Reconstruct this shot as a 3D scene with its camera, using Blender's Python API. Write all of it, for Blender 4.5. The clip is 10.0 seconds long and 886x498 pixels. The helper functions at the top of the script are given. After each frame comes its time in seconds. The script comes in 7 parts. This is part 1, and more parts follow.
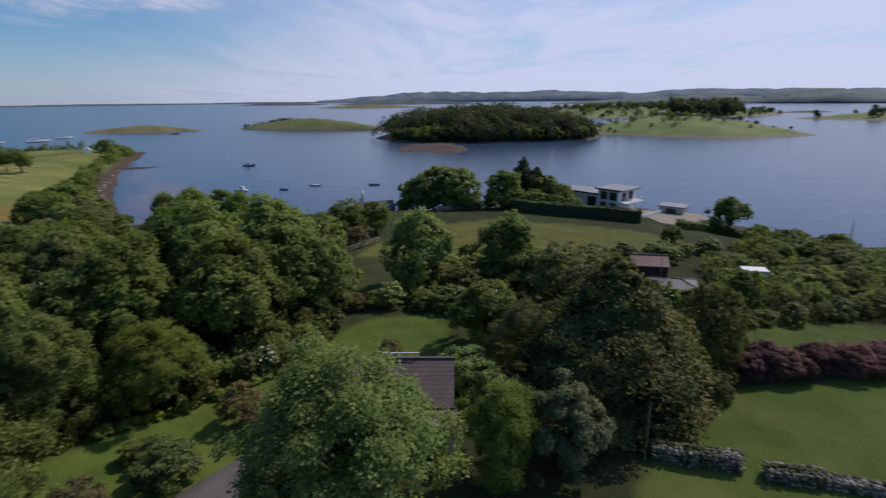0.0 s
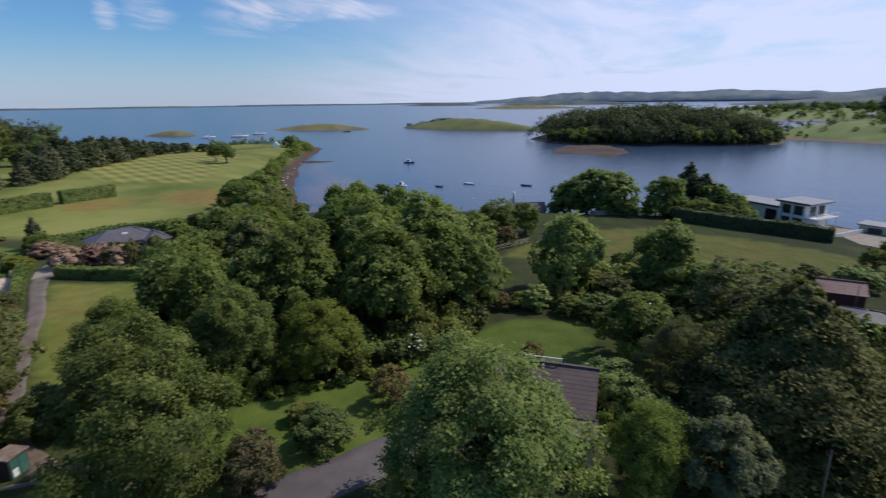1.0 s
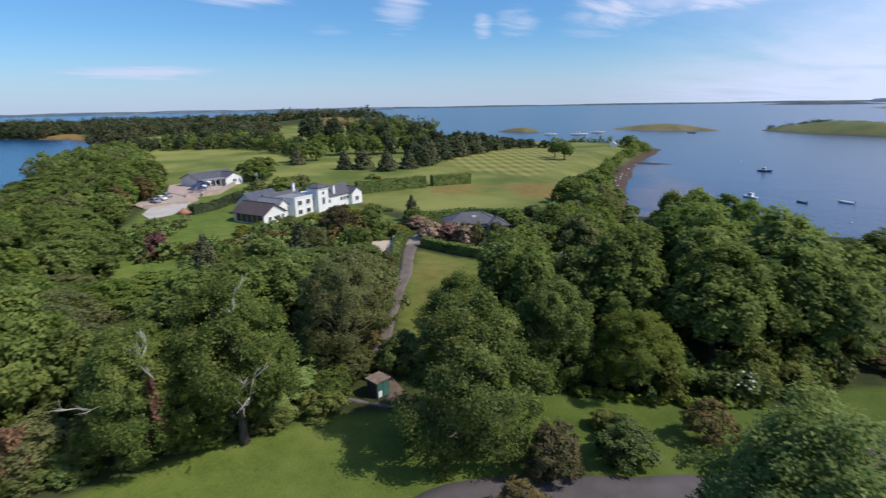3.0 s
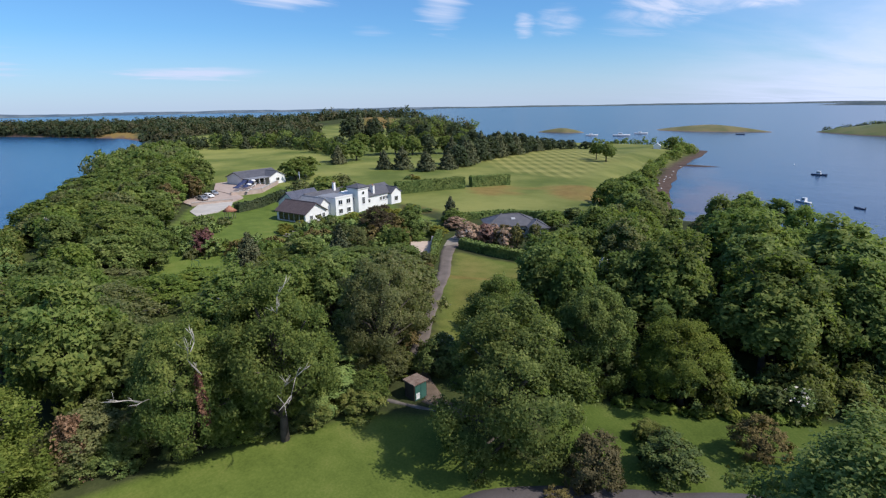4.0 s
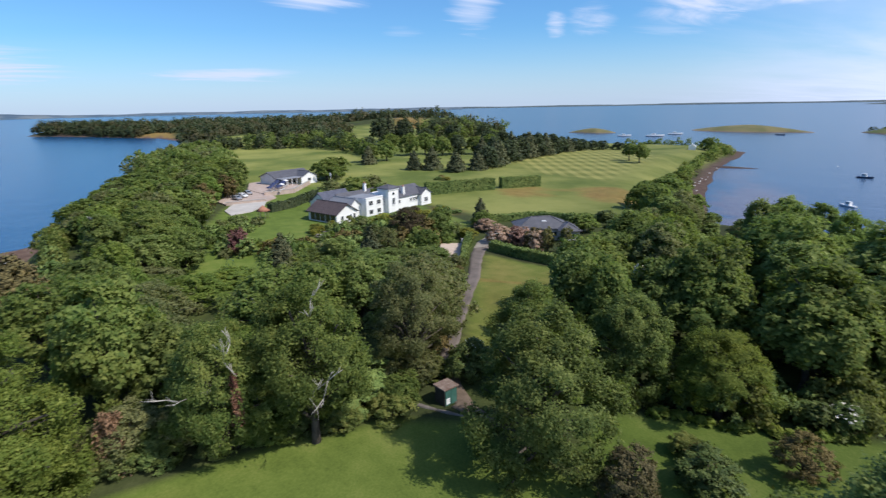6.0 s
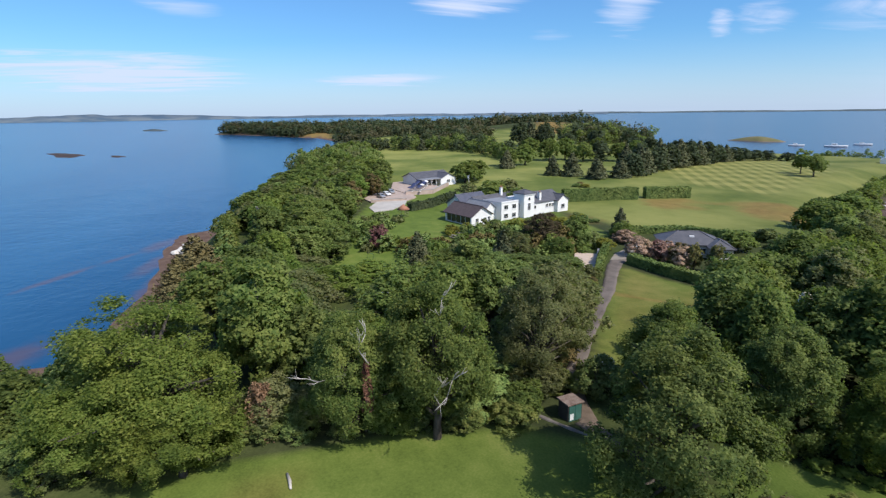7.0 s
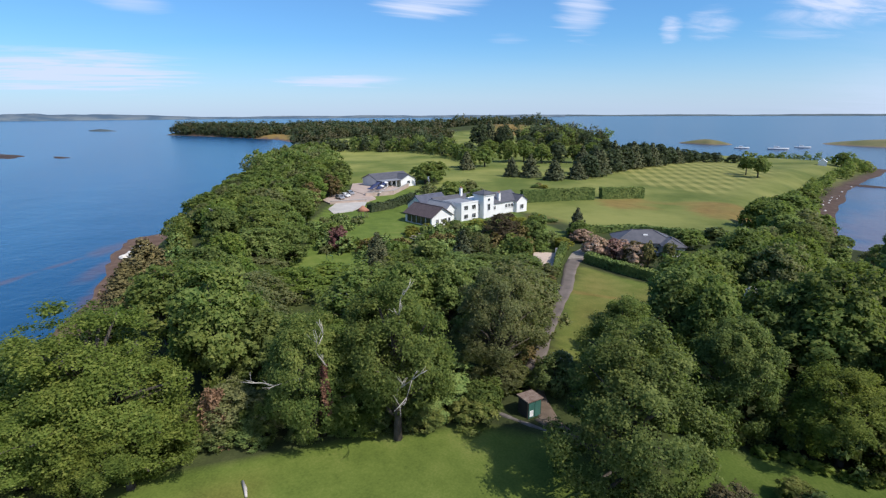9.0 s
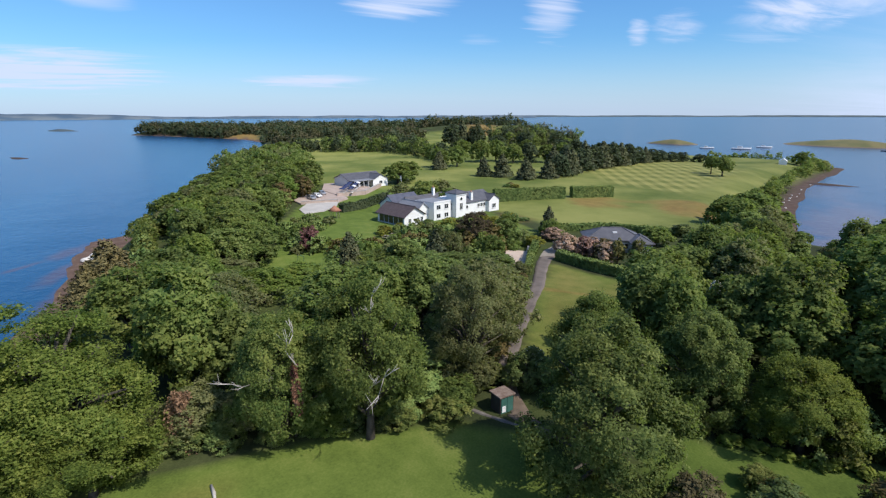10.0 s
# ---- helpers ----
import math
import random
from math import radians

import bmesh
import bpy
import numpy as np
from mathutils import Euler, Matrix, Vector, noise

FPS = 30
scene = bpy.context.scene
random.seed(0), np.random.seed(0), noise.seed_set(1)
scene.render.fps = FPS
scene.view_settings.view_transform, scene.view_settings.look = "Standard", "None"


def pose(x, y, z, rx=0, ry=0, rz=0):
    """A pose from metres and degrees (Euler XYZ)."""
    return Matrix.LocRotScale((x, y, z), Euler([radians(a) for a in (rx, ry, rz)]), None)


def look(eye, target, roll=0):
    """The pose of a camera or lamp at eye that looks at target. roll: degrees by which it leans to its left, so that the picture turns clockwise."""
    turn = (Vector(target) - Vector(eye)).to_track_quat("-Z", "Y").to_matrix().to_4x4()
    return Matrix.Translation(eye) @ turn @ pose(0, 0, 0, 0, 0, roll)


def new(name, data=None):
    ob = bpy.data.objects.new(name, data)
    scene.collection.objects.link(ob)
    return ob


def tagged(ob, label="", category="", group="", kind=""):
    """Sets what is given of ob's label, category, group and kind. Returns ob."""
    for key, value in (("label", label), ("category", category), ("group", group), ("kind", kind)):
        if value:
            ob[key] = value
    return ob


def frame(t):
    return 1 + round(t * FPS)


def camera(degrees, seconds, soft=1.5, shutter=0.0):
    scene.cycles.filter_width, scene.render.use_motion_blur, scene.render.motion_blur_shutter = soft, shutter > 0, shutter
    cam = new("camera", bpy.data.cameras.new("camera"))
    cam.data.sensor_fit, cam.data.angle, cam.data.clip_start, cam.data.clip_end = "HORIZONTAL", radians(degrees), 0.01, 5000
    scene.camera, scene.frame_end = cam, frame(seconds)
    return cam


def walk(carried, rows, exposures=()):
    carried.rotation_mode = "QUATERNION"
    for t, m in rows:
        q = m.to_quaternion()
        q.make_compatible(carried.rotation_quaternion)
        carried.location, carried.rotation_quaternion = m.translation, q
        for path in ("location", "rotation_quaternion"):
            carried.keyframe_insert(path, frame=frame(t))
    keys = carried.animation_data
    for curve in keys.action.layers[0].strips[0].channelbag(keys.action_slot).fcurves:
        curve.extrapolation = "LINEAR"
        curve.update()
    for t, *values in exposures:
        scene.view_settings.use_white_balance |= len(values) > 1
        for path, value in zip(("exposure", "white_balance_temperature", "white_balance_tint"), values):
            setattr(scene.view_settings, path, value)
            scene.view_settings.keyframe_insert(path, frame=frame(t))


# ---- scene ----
cam = camera(79.55, 10.0, soft=1.25, shutter=0.4)
PATH = [
    (0.0, 0.0, 0.0, 36.0, 74.074, 0.562, 2.135),
    (0.5, -0.13, -0.17, 36.075, 74.155, 0.689, 11.073),
    (1.0, -0.301, -0.326, 36.13, 74.295, 0.7, 18.364),
    (1.5, -0.531, -0.473, 36.196, 74.414, 0.632, 26.662),
    (2.0, -0.76, -0.603, 36.287, 74.493, 0.69, 34.927),
    (2.5, -0.985, -0.72, 36.386, 74.529, 0.833, 43.453),
    (3.0, -1.23, -0.829, 36.526, 74.676, 0.963, 52.842),
    (3.2, -1.317, -0.862, 36.579, 74.722, 0.956, 55.125),
    (3.75, -1.535, -0.942, 36.71, 74.74, 0.94, 57.1),
    (4.3, -1.735, -1.013, 36.83, 74.755, 0.91, 56.25),
    (4.5, -1.803, -1.035, 36.873, 74.761, 0.894, 55.533),
    (5.0, -1.959, -1.069, 36.971, 74.831, 0.791, 54.251),
    (5.2, -2.01, -1.078, 37.007, 74.82, 0.839, 54.376),
    (5.75, -2.125, -1.09, 37.1, 74.87, 0.94, 57.2),
    (6.3, -2.228, -1.095, 37.187, 74.91, 1.01, 64.106),
    (6.5, -2.27, -1.102, 37.221, 75.219, 0.782, 67.346),
    (7.0, -2.347, -1.114, 37.26, 75.42, 0.714, 74.696),
    (7.5, -2.401, -1.091, 37.244, 75.5, 0.606, 75.707),
    (8.0, -2.426, -1.032, 37.176, 75.549, 0.517, 73.824),
    (8.5, -2.426, -0.948, 37.086, 75.566, 0.436, 72.103),
    (9.0, -2.412, -0.839, 36.971, 75.583, 0.285, 70.526),
    (9.5, -2.365, -0.735, 36.827, 75.583, 0.208, 69.088),
    (10.0, -2.313, -0.645, 36.692, 75.615, 0.143, 67.644),
]
walk(cam, [(t, pose(x, y, z, rx, ry, rz)) for t, x, y, z, rx, ry, rz in PATH],
     exposures=[(0.0, -0.38, 6380, 14), (0.5, -0.21, 6340, 13.5), (1.0, -0.13, 6300, 13), (1.5, -0.05, 6260, 12.5), (2.5, 0.04, 6200, 11.5), (4.5, 0.22, 6150, 11), (7.0, 0.28, 6150, 10),
                (10.0, 0.26, 6150, 10)])

# ---- daylight ----
SUN_AZ, SUN_EL = 53.0, 48.0      # degrees from +y towards +x, and above the horizon


def mk(tree, kind, **sets):
    nd = tree.nodes.new(kind)
    for k, v in sets.items():
        if k in nd.inputs:
            nd.inputs[k].default_value = v
        else:
            setattr(nd, k, v)
    return nd


world = bpy.data.worlds.new("sky")
scene.world = world
world.use_nodes = True
wt = world.node_tree
wt.nodes.clear()
sky = wt.nodes.new("ShaderNodeTexSky")
sky.sky_type = "NISHITA"
sky.sun_disc = False
sky.sun_elevation, sky.sun_rotation = radians(SUN_EL), radians(SUN_AZ)
sky.air_density, sky.dust_density, sky.ozone_density = 1.0, 0.6, 2.5
coord = wt.nodes.new("ShaderNodeTexCoord")
sep = wt.nodes.new("ShaderNodeSeparateXYZ")
wt.links.new(coord.outputs["Generated"], sep.inputs[0])


def wmath(op, a, b=None, c=None):
    nd = wt.nodes.new("ShaderNodeMath")
    nd.operation = op
    for i, v in enumerate((a, b, c)):
        if v is None:
            continue
        if isinstance(v, (int, float)):
            nd.inputs[i].default_value = v
        else:
            wt.links.new(v, nd.inputs[i])
    return nd.outputs[0]


# high thin cloud on a flat layer: direction divided by its height
height = wmath("MAXIMUM", wmath("ADD", sep.outputs[2], 0.05), 0.02)
layer = wt.nodes.new("ShaderNodeCombineXYZ")
wt.links.new(wmath("DIVIDE", sep.outputs[0], height), layer.inputs[0])
wt.links.new(wmath("DIVIDE", sep.outputs[1], height), layer.inputs[1])
turn = wt.nodes.new("ShaderNodeMapping")
turn.inputs["Rotation"].default_value = (0, 0, radians(-30))
turn.inputs["Scale"].default_value = (0.5, 0.2, 1)
wt.links.new(layer.outputs[0], turn.inputs[0])
veil = mk(wt, "ShaderNodeTexNoise", Scale=0.9, Detail=6.0, Roughness=0.58, Distortion=0.6)
wt.links.new(turn.outputs[0], veil.inputs["Vector"])
wisp = mk(wt, "ShaderNodeTexNoise", Scale=3.4, Detail=8.0, Roughness=0.6, Distortion=0.9)
wt.links.new(turn.outputs[0], wisp.inputs["Vector"])


def wramp(value, lo, hi):
    nd = mk(wt, "ShaderNodeMapRange", interpolation_type="SMOOTHSTEP")
    nd.inputs[1].default_value, nd.inputs[2].default_value = lo, hi
    wt.links.new(value, nd.inputs[0])
    return nd.outputs[0]


# the veil is thick towards the sun's side and thins out to clear blue on the other
toward = wmath("ADD", wmath("MULTIPLY", sep.outputs[0], 0.75), wmath("MULTIPLY", sep.outputs[1], 0.66))
side = wramp(toward, -0.02, 0.76)
streaks = wmath("ADD", wmath("MULTIPLY", wramp(veil.outputs[0], 0.2, 0.68), 0.95), wmath("MULTIPLY", wramp(wisp.outputs[0], 0.45, 0.85), 0.25))
cover = wmath("MULTIPLY", streaks, wmath("ADD", wmath("MULTIPLY", side, 1.25), 0.03))
# single tufts and bars of cloud: bearing from +y to -x, height, half widths (degrees), strength
bearing = wmath("MULTIPLY", wmath("ARCTAN2", wmath("MULTIPLY", sep.outputs[0], -1.0), sep.outputs[1]), 57.2958)
rise = wmath("MULTIPLY", wmath("ARCSINE", sep.outputs[2]), 57.2958)
rag = wmath("MULTIPLY", wmath("SUBTRACT", wisp.outputs[0], 0.52), 4.5)
for b0, e0, wb, we, amount in ((56.9, 9.1, 3.0, 2.6, 1.0), (48.7, 7.4, 1.2, 1.3, 0.95), (45.2, 7.7, 2.8, 1.5, 0.75), (37.5, 7.7, 5.4, 1.8, 0.9), (31.5, 8.9, 6.0, 1.7, 0.85), (26.5, 8.4, 4.6, 1.1, 0.75),
                               (71.4, 10.5, 6.0, 1.6, 1.0), (99.0, 9.2, 4.0, 0.8, 0.65), (104.5, 3.7, 12.0, 1.9, 1.0), (81.5, 3.1, 7.5, 0.65, 0.75), (63.8, 7.1, 2.6, 0.6, 0.35), (128.0, 6.0, 9.0, 1.5, 0.7)):
    da = wmath("DIVIDE", wmath("SUBTRACT", bearing, b0), wb)
    de = wmath("DIVIDE", wmath("SUBTRACT", rise, e0), we)
    far2 = wmath("ADD", wmath("MULTIPLY", da, da), wmath("MULTIPLY", de, de))
    body = wramp(wmath("ADD", wmath("SUBTRACT", 1.0, far2), wmath("MULTIPLY", rag, 0.8)), -0.1, 1.5)
    cover = wmath("ADD", cover, wmath("MULTIPLY", body, amount))
haze = wmath("MULTIPLY", wmath("POWER", wmath("SUBTRACT", 1.0, wramp(sep.outputs[2], -0.02, 0.14)), 1.3), 0.62)
cover = wmath("MINIMUM", wmath("ADD", cover, haze), 0.94)
deep = wt.nodes.new("ShaderNodeMix")
deep.data_type, deep.blend_type = "RGBA", "MULTIPLY"
deep.inputs[0].default_value = 1.0
wt.links.new(sky.outputs[0], deep.inputs[6])
deep.inputs[7].default_value = (0.54, 0.88, 1.18, 1)
blend = wt.nodes.new("ShaderNodeMix")
blend.data_type = "RGBA"
wt.links.new(cover, blend.inputs[0])
wt.links.new(deep.outputs[2], blend.inputs[6])
glare = wt.nodes.new("ShaderNodeMix")      # cloud shines more on the sun's side
glare.data_type = "RGBA"
wt.links.new(side, glare.inputs[0])
glare.inputs[6].default_value, glare.inputs[7].default_value = (5.6, 6.2, 7.8, 1), (7.1, 7.8, 10.2, 1)
wt.links.new(glare.outputs[2], blend.inputs[7])
back = mk(wt, "ShaderNodeBackground", Strength=0.105)
wt.links.new(blend.outputs[2], back.inputs[0])
wout = wt.nodes.new("ShaderNodeOutputWorld")
wt.links.new(back.outputs[0], wout.inputs[0])

sun = new("sun", bpy.data.lights.new("sun", "SUN"))
sun.data.energy, sun.data.angle, sun.data.color = 3.75, radians(0.6), (1.0, 0.91, 0.78)
az, el = radians(SUN_AZ), radians(SUN_EL)
SUNWAY = Vector((math.sin(az) * math.cos(el), math.cos(az) * math.cos(el), math.sin(el)))
sun.matrix_world = look(SUNWAY * 200, (0, 0, 0))

# ---- materials ----
def material(name):
    m = bpy.data.materials.new(name)
    m.use_nodes = True
    t = m.node_tree
    return m, t, t.nodes["Principled BSDF"]


def noise_node(t, scale, detail=4.0, rough=0.55, vec=None, distortion=0.0):
    nd = mk(t, "ShaderNodeTexNoise", Scale=scale, Detail=detail, Roughness=rough, Distortion=distortion)
    if vec is not None:
        t.links.new(vec, nd.inputs["Vector"])
    return nd.outputs[0]


def object_coord(t):
    return mk(t, "ShaderNodeTexCoord").outputs["Object"]


def world_coord(t):
    return mk(t, "ShaderNodeNewGeometry").outputs["Position"]


def ramp(t, value, *stops):
    nd = mk(t, "ShaderNodeValToRGB")
    els = nd.color_ramp.elements
    while len(els) < len(stops):
        els.new(0.5)
    for e, (p, c) in zip(els, stops):
        e.position, e.color = p, (*c, 1)
    t.links.new(value, nd.inputs[0])
    return nd.outputs[0]


def mix(t, fac, a, b, mode="MIX"):
    nd = mk(t, "ShaderNodeMix", data_type="RGBA", blend_type=mode)
    for i, v in ((0, fac), (6, a), (7, b)):
        if isinstance(v, (int, float)):
            nd.inputs[i].default_value = v
        elif isinstance(v, tuple):
            nd.inputs[i].default_value = (*v, 1)
        else:
            t.links.new(v, nd.inputs[i])
    return nd.outputs[2]


def span(t, value, lo, hi, a=0.0, b=1.0):
    nd = mk(t, "ShaderNodeMapRange", interpolation_type="SMOOTHSTEP")
    for i, v in ((1, lo), (2, hi), (3, a), (4, b)):
        nd.inputs[i].default_value = v
    t.links.new(value, nd.inputs[0])
    return nd.outputs[0]


def maths(t, op, a, b):
    nd = mk(t, "ShaderNodeMath", operation=op)
    for i, v in enumerate((a, b)):
        if isinstance(v, (int, float)):
            nd.inputs[i].default_value = v
        else:
            t.links.new(v, nd.inputs[i])
    return nd.outputs[0]


def bump(t, bsdf, value, strength, distance):
    nd = mk(t, "ShaderNodeBump", Strength=strength, Distance=distance)
    t.links.new(value, nd.inputs["Height"])
    t.links.new(nd.outputs[0], bsdf.inputs["Normal"])


def plain(name, dark, light, scale=2.0, rough=0.7, metal=0.0, relief=0.3, depth=0.02, fine=12.0):
    """A surface with blotches at one size, grain at another, and a little relief."""
    m, t, b = material(name)
    v = object_coord(t)
    big, small = noise_node(t, scale, 5, vec=v), noise_node(t, scale * fine, 3, vec=v)
    both = maths(t, "ADD", maths(t, "MULTIPLY", big, 0.65), maths(t, "MULTIPLY", small, 0.35))
    t.links.new(ramp(t, both, (0.33, dark), (0.67, light)), b.inputs["Base Color"])
    b.inputs["Roughness"].default_value, b.inputs["Metallic"].default_value = rough, metal
    bump(t, b, small, relief, depth)
    return m


def leafy(name, dark, mid, light, glow=0.54, rough=0.7):
    """Leaves: tone differs from leaf to leaf, clump to clump and plant to plant; some light passes through."""
    dark, mid, light = [(c[0] * 1.08, c[1], c[2]) for c in (dark, mid, light)]
    m, t, b = material(name)
    geo = mk(t, "ShaderNodeNewGeometry")
    info = mk(t, "ShaderNodeObjectInfo")
    clump = noise_node(t, 0.45, 2, vec=geo.outputs["Position"])
    twig = noise_node(t, 1.6, 2, vec=geo.outputs["Position"])
    tone = maths(t, "ADD", maths(t, "MULTIPLY", geo.outputs["Random Per Island"], 0.26),
                 maths(t, "ADD", maths(t, "ADD", maths(t, "MULTIPLY", clump, 0.5), maths(t, "MULTIPLY", span(t, twig, 0.32, 0.68), 0.38)),
                       maths(t, "MULTIPLY", info.outputs["Random"], 0.4)))
    tone = maths(t, "SUBTRACT", tone, 0.12)
    col = ramp(t, tone, (0.3, dark), (0.62, mid), (0.95, light))
    # hue and depth drift from plant to plant and stand to stand
    stand = noise_node(t, 0.085, 2, 0.6, vec=geo.outputs["Position"])
    drift = maths(t, "ADD", maths(t, "MULTIPLY", maths(t, "SUBTRACT", info.outputs["Random"], 0.5), 0.035), maths(t, "MULTIPLY", maths(t, "SUBTRACT", stand, 0.5), 0.08))
    shift = mk(t, "ShaderNodeHueSaturation", Saturation=0.95)
    t.links.new(maths(t, "ADD", drift, 0.5), shift.inputs["Hue"])
    t.links.new(maths(t, "SUBTRACT", 1.44, maths(t, "MULTIPLY", drift, 6.0)), shift.inputs["Value"])
    t.links.new(col, shift.inputs["Color"])
    col = shift.outputs[0]
    t.links.new(col, b.inputs["Base Color"])
    b.inputs["Roughness"].default_value = rough
    b.inputs["Specular IOR Level"].default_value = 0.18
    thin = mk(t, "ShaderNodeBsdfTranslucent")
    t.links.new(mix(t, 0.5, col, (0.16, 0.24, 0.02), "MIX"), thin.inputs[0])
    both = mk(t, "ShaderNodeMixShader")
    both.inputs[0].default_value = glow
    t.links.new(b.outputs[0], both.inputs[1])
    t.links.new(thin.outputs[0], both.inputs[2])
    t.links.new(both.outputs[0], t.nodes["Material Output"].inputs[0])
    return m


LEAF = {
    "oak": leafy("oak_leaf", (0.045, 0.077, 0.018), (0.104, 0.156, 0.033), (0.21, 0.255, 0.058)),
    "ash": leafy("ash_leaf", (0.066, 0.086, 0.034), (0.13, 0.153, 0.058), (0.225, 0.238, 0.095)),
    "lime": leafy("lime_leaf", (0.053, 0.09, 0.014), (0.113, 0.172, 0.026), (0.21, 0.268, 0.053)),
    "sycamore": leafy("sycamore_leaf", (0.052, 0.088, 0.022), (0.122, 0.178, 0.043), (0.25, 0.305, 0.085)),
    "willow": leafy("willow_leaf", (0.05, 0.066, 0.026), (0.098, 0.118, 0.046), (0.165, 0.175, 0.078)),
    "cypress": leafy("cypress_leaf", (0.03, 0.042, 0.012), (0.07, 0.082, 0.024), (0.175, 0.165, 0.05), 0.3),
    "pine": leafy("pine_needle", (0.0268, 0.043, 0.0232), (0.0579, 0.0744, 0.0349), (0.111, 0.117, 0.0542), 0.1),
    "larch": leafy("larch_needle", (0.0775, 0.0775, 0.031), (0.139, 0.132, 0.0465), (0.217, 0.186, 0.0697), 0.15),
    "copper": leafy("copper_leaf", (0.04, 0.018, 0.021), (0.09, 0.036, 0.04), (0.15, 0.07, 0.066), 0.25),
    "bronze": leafy("bronze_leaf", (0.03, 0.029, 0.014), (0.058, 0.051, 0.024), (0.1, 0.082, 0.038), 0.2),
    "rust": leafy("rust_leaf", (0.045, 0.042, 0.015), (0.085, 0.07, 0.025), (0.15, 0.115, 0.038), 0.2),
    "laurel": leafy("laurel_leaf", (0.026, 0.046, 0.012), (0.06, 0.09, 0.022), (0.13, 0.16, 0.042), 0.25, 0.55),
    "gold": leafy("golden_leaf", (0.1, 0.115, 0.015), (0.2, 0.21, 0.03), (0.32, 0.31, 0.055)),
    "hedge": leafy("hedge_leaf", (0.0446, 0.0827, 0.0194), (0.1, 0.157, 0.0387), (0.179, 0.231, 0.0581), 0.2),
    "dead": leafy("dead_leaf", (0.07, 0.038, 0.022), (0.13, 0.075, 0.042), (0.2, 0.125, 0.075), 0.1, 0.9),
    "blossom": leafy("white_blossom", (0.45, 0.45, 0.36), (0.65, 0.65, 0.55), (0.8, 0.8, 0.72), 0.2),
    "pink": leafy("pink_blossom", (0.15, 0.11, 0.07), (0.27, 0.19, 0.13), (0.4, 0.29, 0.2), 0.2),
    "whitebeam": leafy("whitebeam_leaf", (0.06, 0.085, 0.04), (0.13, 0.165, 0.085), (0.3, 0.33, 0.22)),
    # Coarse far crowns render too bright; the missing shade is in this colour.
    "farwood": leafy("far_wood_leaf_darkened", (0.017, 0.028, 0.014), (0.036, 0.054, 0.025), (0.062, 0.08, 0.036), 0.2),
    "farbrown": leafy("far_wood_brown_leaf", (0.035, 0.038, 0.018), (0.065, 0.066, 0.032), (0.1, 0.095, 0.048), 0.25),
    "bramble": leafy("bramble_leaf", (0.0668, 0.091, 0.0232), (0.145, 0.183, 0.0426), (0.268, 0.282, 0.0775)),
    "fern": leafy("fern_leaf", (0.08, 0.125, 0.02), (0.15, 0.215, 0.032), (0.24, 0.3, 0.05)),
}
LEAF["cedar"], LEAF["elm"], LEAF["greatlime"], LEAF["greatsyc"] = LEAF["cypress"], LEAF["oak"], LEAF["lime"], LEAF["sycamore"]
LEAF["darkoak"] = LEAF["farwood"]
BARK = plain("bark", (0.035, 0.028, 0.02), (0.11, 0.095, 0.075), 1.5, 0.9, relief=0.6, depth=0.05)
DEADWOOD = plain("bleached_wood", (0.34, 0.31, 0.27), (0.58, 0.54, 0.48), 2.0, 0.85)
WHITE = plain("white_render", (0.72, 0.72, 0.70), (0.82, 0.82, 0.80), 0.5, 0.75, relief=0.15)
CREAM = plain("cream_render", (0.5, 0.46, 0.38), (0.6, 0.56, 0.47), 0.5, 0.8, relief=0.15)
TRIM = plain("white_paint", (0.74, 0.74, 0.73), (0.8, 0.8, 0.79), 1.0, 0.45, relief=0.05)
CONCRETE = plain("concrete", (0.3, 0.29, 0.27), (0.45, 0.43, 0.4), 1.2, 0.9)
PALEPAVE = plain("pale_concrete", (0.4, 0.37, 0.33), (0.54, 0.5, 0.45), 0.3, 0.9)
PAVING = plain("pink_paving", (0.36, 0.27, 0.22), (0.5, 0.4, 0.34), 0.4, 0.9)
SAND = plain("sand_court", (0.46, 0.36, 0.28), (0.6, 0.48, 0.39), 0.5, 0.95)
ASPHALT = plain("worn_asphalt", (0.072, 0.062, 0.062), (0.14, 0.122, 0.122), 0.35, 0.92, relief=0.3, depth=0.02, fine=30)
DRIVE = plain("worn_drive", (0.09, 0.072, 0.06), (0.19, 0.155, 0.132), 0.45, 0.93, relief=0.3, depth=0.02, fine=24)
KERB = plain("dark_kerb_stone", (0.1, 0.085, 0.075), (0.21, 0.185, 0.165), 0.9, 0.9)
DIRT = plain("bare_dirt", (0.09, 0.065, 0.045), (0.2, 0.15, 0.11), 0.9, 0.95)
GRAVEL = plain("gravel_track", (0.2, 0.17, 0.14), (0.34, 0.3, 0.25), 0.8, 0.95)
STONE, t, b = material("fieldstone")
v, info = object_coord(t), mk(t, "ShaderNodeObjectInfo")
grit, patch = noise_node(t, 6.0, 4, vec=v), noise_node(t, 0.55, 3, vec=world_coord(t))
tone = maths(t, "ADD", maths(t, "MULTIPLY", info.outputs["Random"], 0.65), maths(t, "MULTIPLY", grit, 0.35))
rocky = ramp(t, tone, (0.2, (0.055, 0.048, 0.04)), (0.5, (0.15, 0.13, 0.108)), (0.8, (0.38, 0.345, 0.3)))
t.links.new(mix(t, span(t, patch, 0.44, 0.6, 0, 0.8), rocky, (0.06, 0.075, 0.03)), b.inputs["Base Color"])
b.inputs["Roughness"].default_value = 0.92
bump(t, b, grit, 0.6, 0.05)
ROCK = plain("pale_rock", (0.5, 0.47, 0.43), (0.74, 0.71, 0.66), 0.8, 0.9, relief=0.5, depth=0.06)
